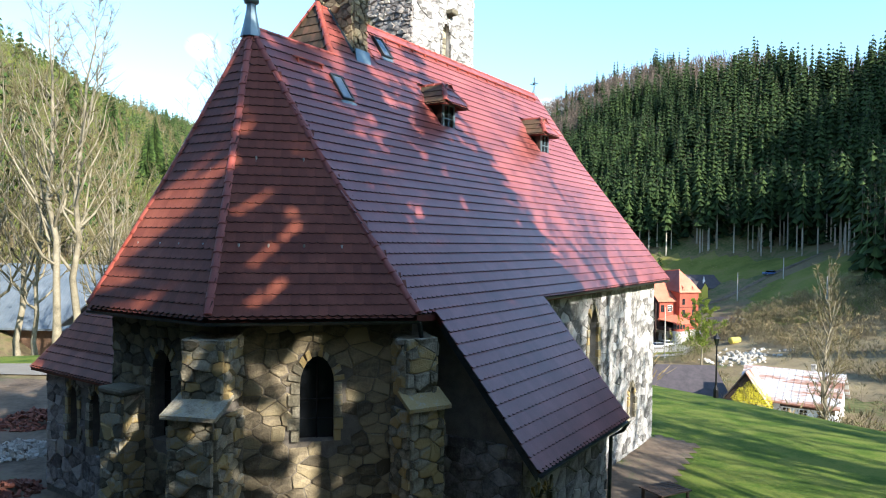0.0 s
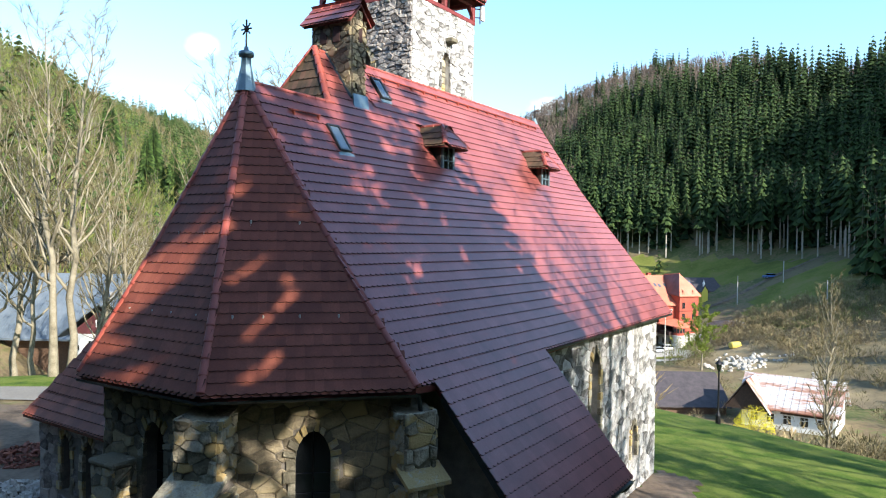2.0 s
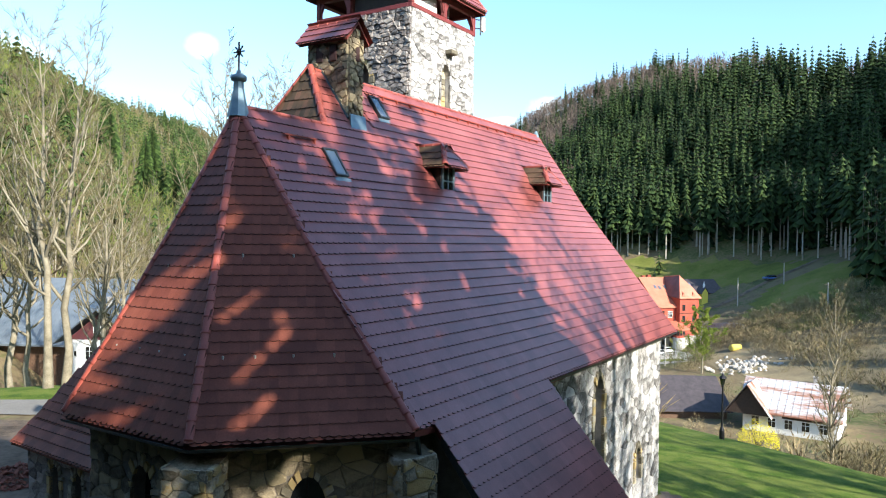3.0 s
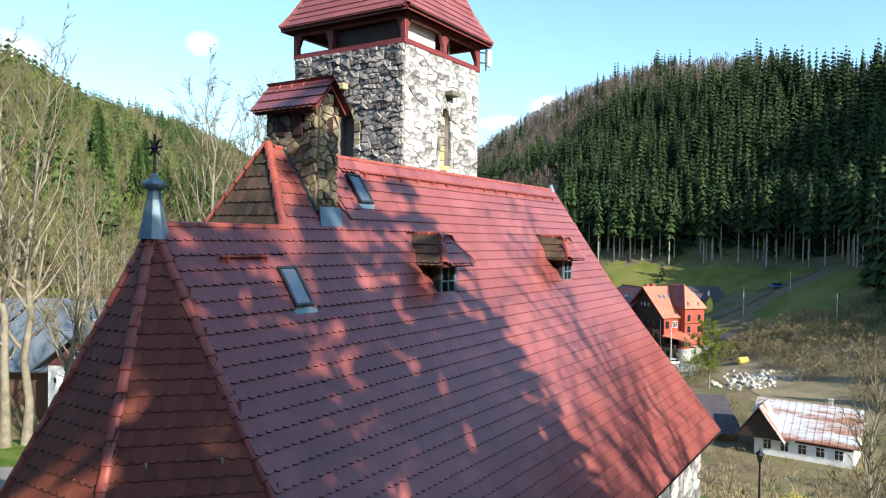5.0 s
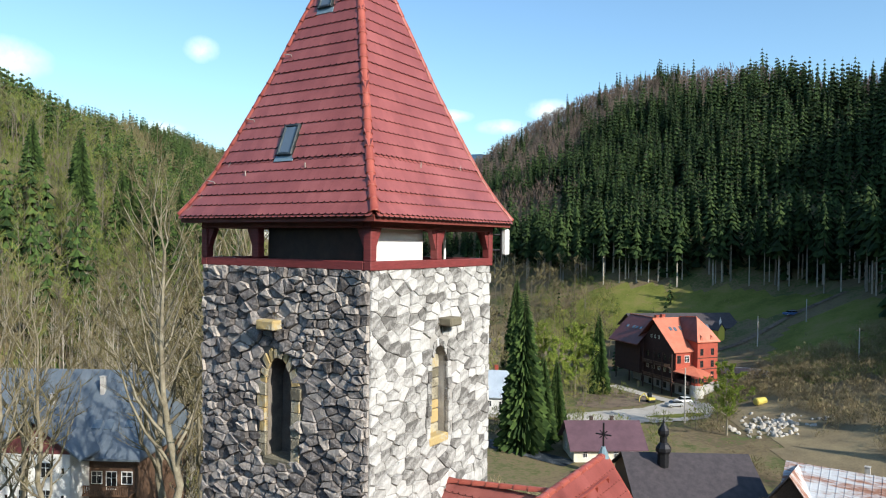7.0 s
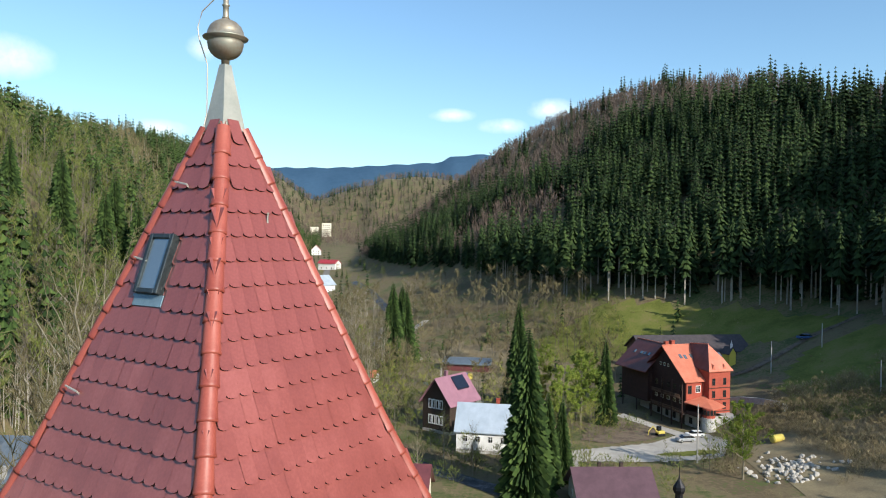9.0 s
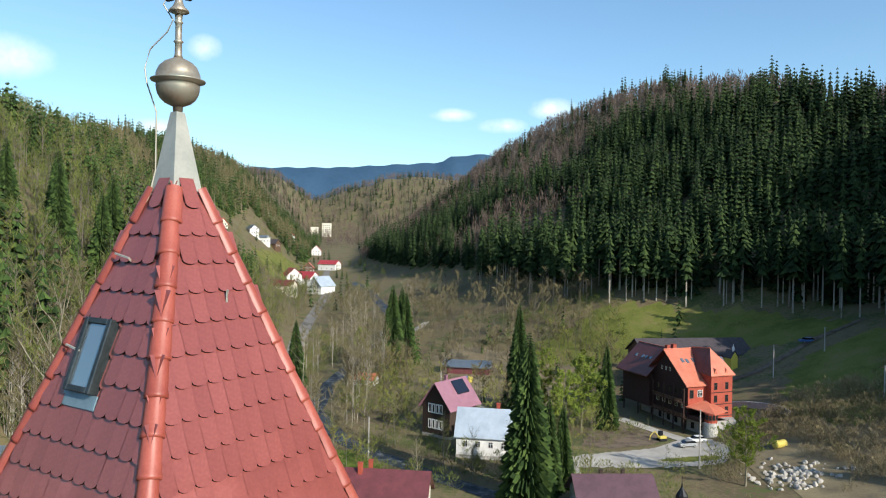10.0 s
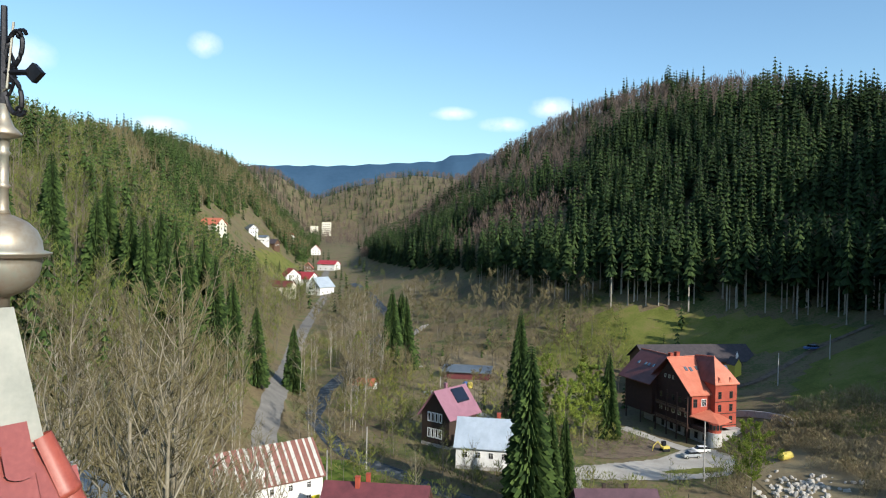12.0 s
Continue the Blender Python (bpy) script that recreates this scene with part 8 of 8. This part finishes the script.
for n, (x, y, s) in enumerate(((24.5, 206, 1.25), (29.5, 209, 1.2), (33.0, 216, 1.0), (21.5, 214, 0.9), (55.5, 170, 0.95), (-38, 290, 0.9), (-26, 320, 0.8), (26, 262, 0.8), (40, 276, 0.6))):
    plant(bud, x, y, s, n * 71.0, first=n == 0)
for n, (x, y, s) in enumerate(((-33, 236, 0.85), (-29.5, 243, 0.95), (-35, 248, 0.9), (-52, 196, 0.85), (-56, 186, 0.8), (10, 176, 0.45), (2, 170, 0.42), (-4, 176, 0.5), (-9, 168, 0.42), (-60, 178, 0.8), (-66, 168, 0.85), (-54, 170, 0.75), (-12, 262, 0.5), (-6, 255, 0.55))):
    plant(kinds[n % 4], x, y, s, n * 97.0)

# forsythia and low shrubs at the lawn's edge
def shrub(name, label, x, y, w, h, mat, seed, n=900, leaf=0.05):
    rng = random.Random(seed)
    V, F = [], []
    z0 = gz(x, y)
    root = empty(name, pose(x, y, z0))
    tagged(root, label, "shrub")
    bm = bmesh.new()
    for k in range(14):
        a = rng.uniform(0, 6.283)
        e = Vector((math.cos(a) * w * rng.uniform(0.3, 0.9), math.sin(a) * w * rng.uniform(0.3, 0.9), h * rng.uniform(0.6, 1.0)))
        tube(bm, [(0, 0, -0.1), e * 0.5 + Vector((0, 0, 0.1 * h)), e], [0.02, 0.014, 0.006], 4)
    part("stems", bm, BARK, root)
    for k in range(n):
        a, r = rng.uniform(0, 6.283), w * math.sqrt(rng.random())
        zt = h * (1 - 0.6 * (r / w) ** 2) * rng.uniform(0.2, 1.05)
        c = Vector((r * math.cos(a), r * math.sin(a), zt))
        s = Vector((rng.gauss(0, 1), rng.gauss(0, 1), rng.gauss(0, 1))).normalized() * leaf
        u = s.orthogonal() .normalized() * leaf
        b = len(V)
        V += [tuple(c - s), tuple(c + u), tuple(c + s)]
        F.append((b, b + 1, b + 2))
    o = new("foliage", mesh_np("foliage", np.array(V), np.array(F), [mat]))
    o.parent = root


shrub("forsythia", "yellow flowering forsythia bush at the lawn's edge", 18.4, 44.6, 1.2, 1.7, FORSYTHIA, 3, 2200, 0.04)
shrub("green_shrub", "low fresh green shrub beside the nave", 10.2, 47.5, 1.0, 1.6, FRESH, 4, 900, 0.06)

# heaps of old bricks and of grey rubble beside the annex
def heap(name, label, x, y, r, h, mat, size, n, seed):
    rng = random.Random(seed)
    bm = bmesh.new()
    for k in range(n):
        a, q = rng.uniform(0, 6.283), r * math.sqrt(rng.random())
        m = pose(q * math.cos(a), q * math.sin(a), h * (1 - q / r) * rng.uniform(0.3, 1.0), rng.uniform(-40, 40), rng.uniform(-40, 40), rng.uniform(0, 360))
        sx, sy, sz = size[0] * rng.uniform(0.6, 1.1), size[1] * rng.uniform(0.7, 1.1), size[2] * rng.uniform(0.8, 1.2)
        box(bm, (-sx, -sy, -sz), (sx, sy, sz), 0.0, m=m)
    o = obj(name, bm, mat)
    o.matrix_world = pose(x, y, gz(x, y) + 0.03)
    tagged(o, label, "heap", kind="stuff")


BRICK = material("old_red_brick", [(0.10, 0.035, 0.025), (0.22, 0.08, 0.055)], 0.9, 3, 30, 0.3, spread=0.5, island=True)
heap("brick_heap", "heap of old red bricks on bare earth", -17.6, 30.6, 1.6, 0.7, BRICK, (0.13, 0.065, 0.04), 260, 3)
heap("rubble_heap", "heap of grey broken stone on bare earth", -15.6, 26.3, 1.3, 0.5, GRAVEL, (0.09, 0.07, 0.06), 300, 4)
heap("brick_heap", "scattered old bricks in the yard", -13.3, 22.2, 1.0, 0.3, BRICK, (0.13, 0.065, 0.04), 90, 5)

# low slatted garden table by the nave foot
table = empty("garden_table", pose(7.35, 23.0, gz(7.35, 23.0) - 0.28, 0, 0, 30))
tagged(table, "weathered dark slatted garden table on bare earth", "table")
for k in range(7):
    bm = bmesh.new()
    box(bm, (-0.65, -0.5 + k * 0.145, 0.70), (0.65, -0.38 + k * 0.145, 0.74), 0.006)
    part("slat", bm, DARK_WOOD, table)
for sx in (-0.55, 0.55):
    for sy in (-0.4, 0.4):
        bm = bmesh.new()
        box(bm, (sx - 0.04, sy - 0.04, -0.1), (sx + 0.04, sy + 0.04, 0.70), 0.005)
        part("leg", bm, DARK_WOOD, table)

# ---- lamp post on the lawn ----
def lamp_post(x, y):
    root = empty("street_lamp", pose(x, y, gz(x, y)))
    tagged(root, "slender dark old-fashioned lamp post on the lawn", "lamp post")
    bm = bmesh.new()
    lathe(bm, [(0.14, -0.1), (0.14, 0.5), (0.1, 0.6), (0.055, 0.75), (0.045, 2.9), (0.07, 2.95), (0.04, 3.0)], sides=10)
    part("post", bm, IRON, root)
    bm = bmesh.new()
    lathe(bm, [(0.09, 3.0), (0.17, 3.35)], sides=6)
    part("lantern", bm, GLASS_DARK, root, "glass lantern")
    bm = bmesh.new()
    lathe(bm, [(0.22, 3.35), (0.2, 3.4), (0.06, 3.55), (0.02, 3.68)], sides=6)
    part("lantern_roof", bm, IRON, root)


lamp_post(15.0, 41.0)


# ---- poles, cars, rocks and small things in the valley ----
def utility_pole(x, y, h, mat=BASE_STONE, arm=False):
    root = empty("utility_pole", pose(x, y, gz(x, y)))
    tagged(root, "pale concrete utility pole", "pole", "utility poles")
    bm = bmesh.new()
    tube(bm, [(0, 0, -0.5), (0, 0, h)], [0.2, 0.12], 8)
    part("shaft", bm, mat, root)
    if arm:
        bm = bmesh.new()
        box(bm, (-0.9, -0.06, h - 0.6), (0.9, 0.06, h - 0.45))
        part("cross_arm", bm, DARK_WOOD, root)


for x, y, h, arm in ((50.0, 181, 12.5, False), (86.6, 233, 9.0, False), (97, 197, 8, True), (-20.5, 182, 9.5, False), (-8, 262, 8, True), (103, 238, 7, False), (-27, 172, 7, False)):
    utility_pole(x, y, h, arm=arm)


def car(x, y, turn, paint, label):
    root = empty("car", pose(x, y, gz(x, y) + 0.15, 0, 0, turn))
    tagged(root, label, "car", "parked cars")
    bm = bmesh.new()
    prof = [(-2.2, 0.35), (-2.25, 0.75), (-2.1, 0.95), (-1.3, 1.02), (-0.6, 1.02), (1.6, 1.02), (2.15, 0.98), (2.25, 0.7), (2.2, 0.35)]
    prism(bm, [(px, -0.88, pz) for px, pz in prof], (0, 1.76, 0))
    bmesh.ops.bevel(bm, geom=bm.edges[:], offset=0.06, segments=2, affect="EDGES", clamp_overlap=True)
    part("body", bm, paint, root)
    bm = bmesh.new()
    prism(bm, [(-1.35, -0.78, 1.0), (-0.6, -0.7, 1.5), (1.5, -0.7, 1.52), (2.1, -0.78, 1.0)], (0, 1.5, 0))
    part("cabin", bm, GLASS_DARK, root)
    bm = bmesh.new()
    box(bm, (-0.55, -0.68, 1.5), (1.45, 0.66, 1.56), 0.03)
    part("roof", bm, paint, root)
    for wx in (-1.4, 1.4):
        for wy in (-0.82, 0.82):
            bm = bmesh.new()
            tube(bm, [(wx, wy - 0.1, 0.33), (wx, wy + 0.1, 0.33)], 0.33, 14)
            w = part("wheel", bm, IRON, root)
            bm = bmesh.new()
            tube(bm, [(wx, wy - 0.11, 0.33), (wx, wy + 0.11, 0.33)], 0.2, 10)
            part("rim", bm, LEAD, w)


SILVER = plain("silver_paint", (0.42, 0.44, 0.46), 0.3, 0.4)
BLUE_PAINT = plain("blue_paint", (0.05, 0.12, 0.30), 0.3)
car(52.5, 198.0, 15, SILVER, "silver estate car parked on the gravel yard")
car(56.0, 202.3, 10, WHITE_PAINT, "white car parked beside the stone bastion")
car(103.5, 250, 8, BLUE_PAINT, "blue van parked on the lane")
car(15.5, 222, 70, WHITE_PAINT, "white car parked by the gravel road")
car(17.5, 219, 75, plain("black_paint", (0.02, 0.02, 0.022), 0.3), "dark car parked by the gravel road")
tank = empty("yellow_tank", pose(69.7, 188.2, gz(69.7, 188.2) + 0.8, 0, 0, 30))
tagged(tank, "yellow cylindrical tank lying on the bank", "tank")
YELLOW = plain("yellow_plastic", (0.52, 0.42, 0.09), 0.6)
bm = bmesh.new()
tube(bm, [(-1.7, 0, 0), (-1.5, 0, 0), (1.5, 0, 0), (1.7, 0, 0)], [0.55, 0.85, 0.85, 0.55], 16)
part("shell", bm, YELLOW, tank)
for k in (-0.9, 0, 0.9):
    bm = bmesh.new()
    tube(bm, [(k - 0.06, 0, 0), (k + 0.06, 0, 0)], 0.88, 16)
    part("rib", bm, YELLOW, tank)


def rock_mesh(rng):
    bm = bmesh.new()
    bmesh.ops.create_icosphere(bm, subdivisions=1, radius=1.0)
    for v in bm.verts:
        v.co *= rng.uniform(0.65, 1.15)
        v.co.z *= 0.7
    me = bpy.data.meshes.new("rock")
    bm.to_mesh(me)
    bm.free()
    me.materials.append(GRAVEL)
    return me


rocks = [rock_mesh(rt) for k in range(5)]
for k in range(150):
    x, y = rt.gauss(66.0, 3.6), rt.gauss(172.5, 3.0)
    s = rt.uniform(0.28, 0.78)
    o = new("boulder", rocks[k % 5])
    o.matrix_world = pose(x, y, gz(x, y) + 0.2 * s, rt.uniform(0, 360), rt.uniform(0, 360), rt.uniform(0, 360)) @ Matrix.Diagonal((s, s, s, 1))
    tagged(o, "pale angular boulder on a heap of rubble", "rock", "boulder heap")
digger = empty("excavator", pose(48.0, 203.5, gz(48.0, 203.5), 0, 0, 200))
tagged(digger, "small yellow excavator at the edge of the yard", "excavator")
bm = bmesh.new()
box(bm, (-1.0, -0.8, 0.0), (1.0, -0.4, 0.6), 0.1)
box(bm, (-1.0, 0.4, 0.0), (1.0, 0.8, 0.6), 0.1)
part("tracks", bm, IRON, digger)
bm = bmesh.new()
box(bm, (-1.0, -0.7, 0.65), (0.9, 0.7, 1.3), 0.08)
part("body", bm, YELLOW, digger)
bm = bmesh.new()
box(bm, (-0.3, -0.6, 1.3), (0.7, 0.2, 2.4), 0.06)
part("cab", bm, GLASS_DARK, digger)
bm = bmesh.new()
tube(bm, [(0.9, 0.3, 1.0), (2.2, 0.3, 2.6), (3.4, 0.3, 1.6), (3.6, 0.3, 0.5)], [0.16, 0.16, 0.12, 0.1], 6)
part("boom", bm, YELLOW, digger)
for x, y, c, lab in ((1.5, 268, YELLOW, "yellow recycling container"), (0.0, 268.5, BLUE_PAINT, "blue recycling container")):
    b = empty("container", pose(x, y, gz(x, y)))
    tagged(b, lab + " beside the road", "container", "recycling containers")
    bm = bmesh.new()
    lathe(bm, [(0.75, 0), (0.95, 0.3), (0.95, 1.5), (0.6, 2.0)], sides=12)
    part("bell", bm, c, b)
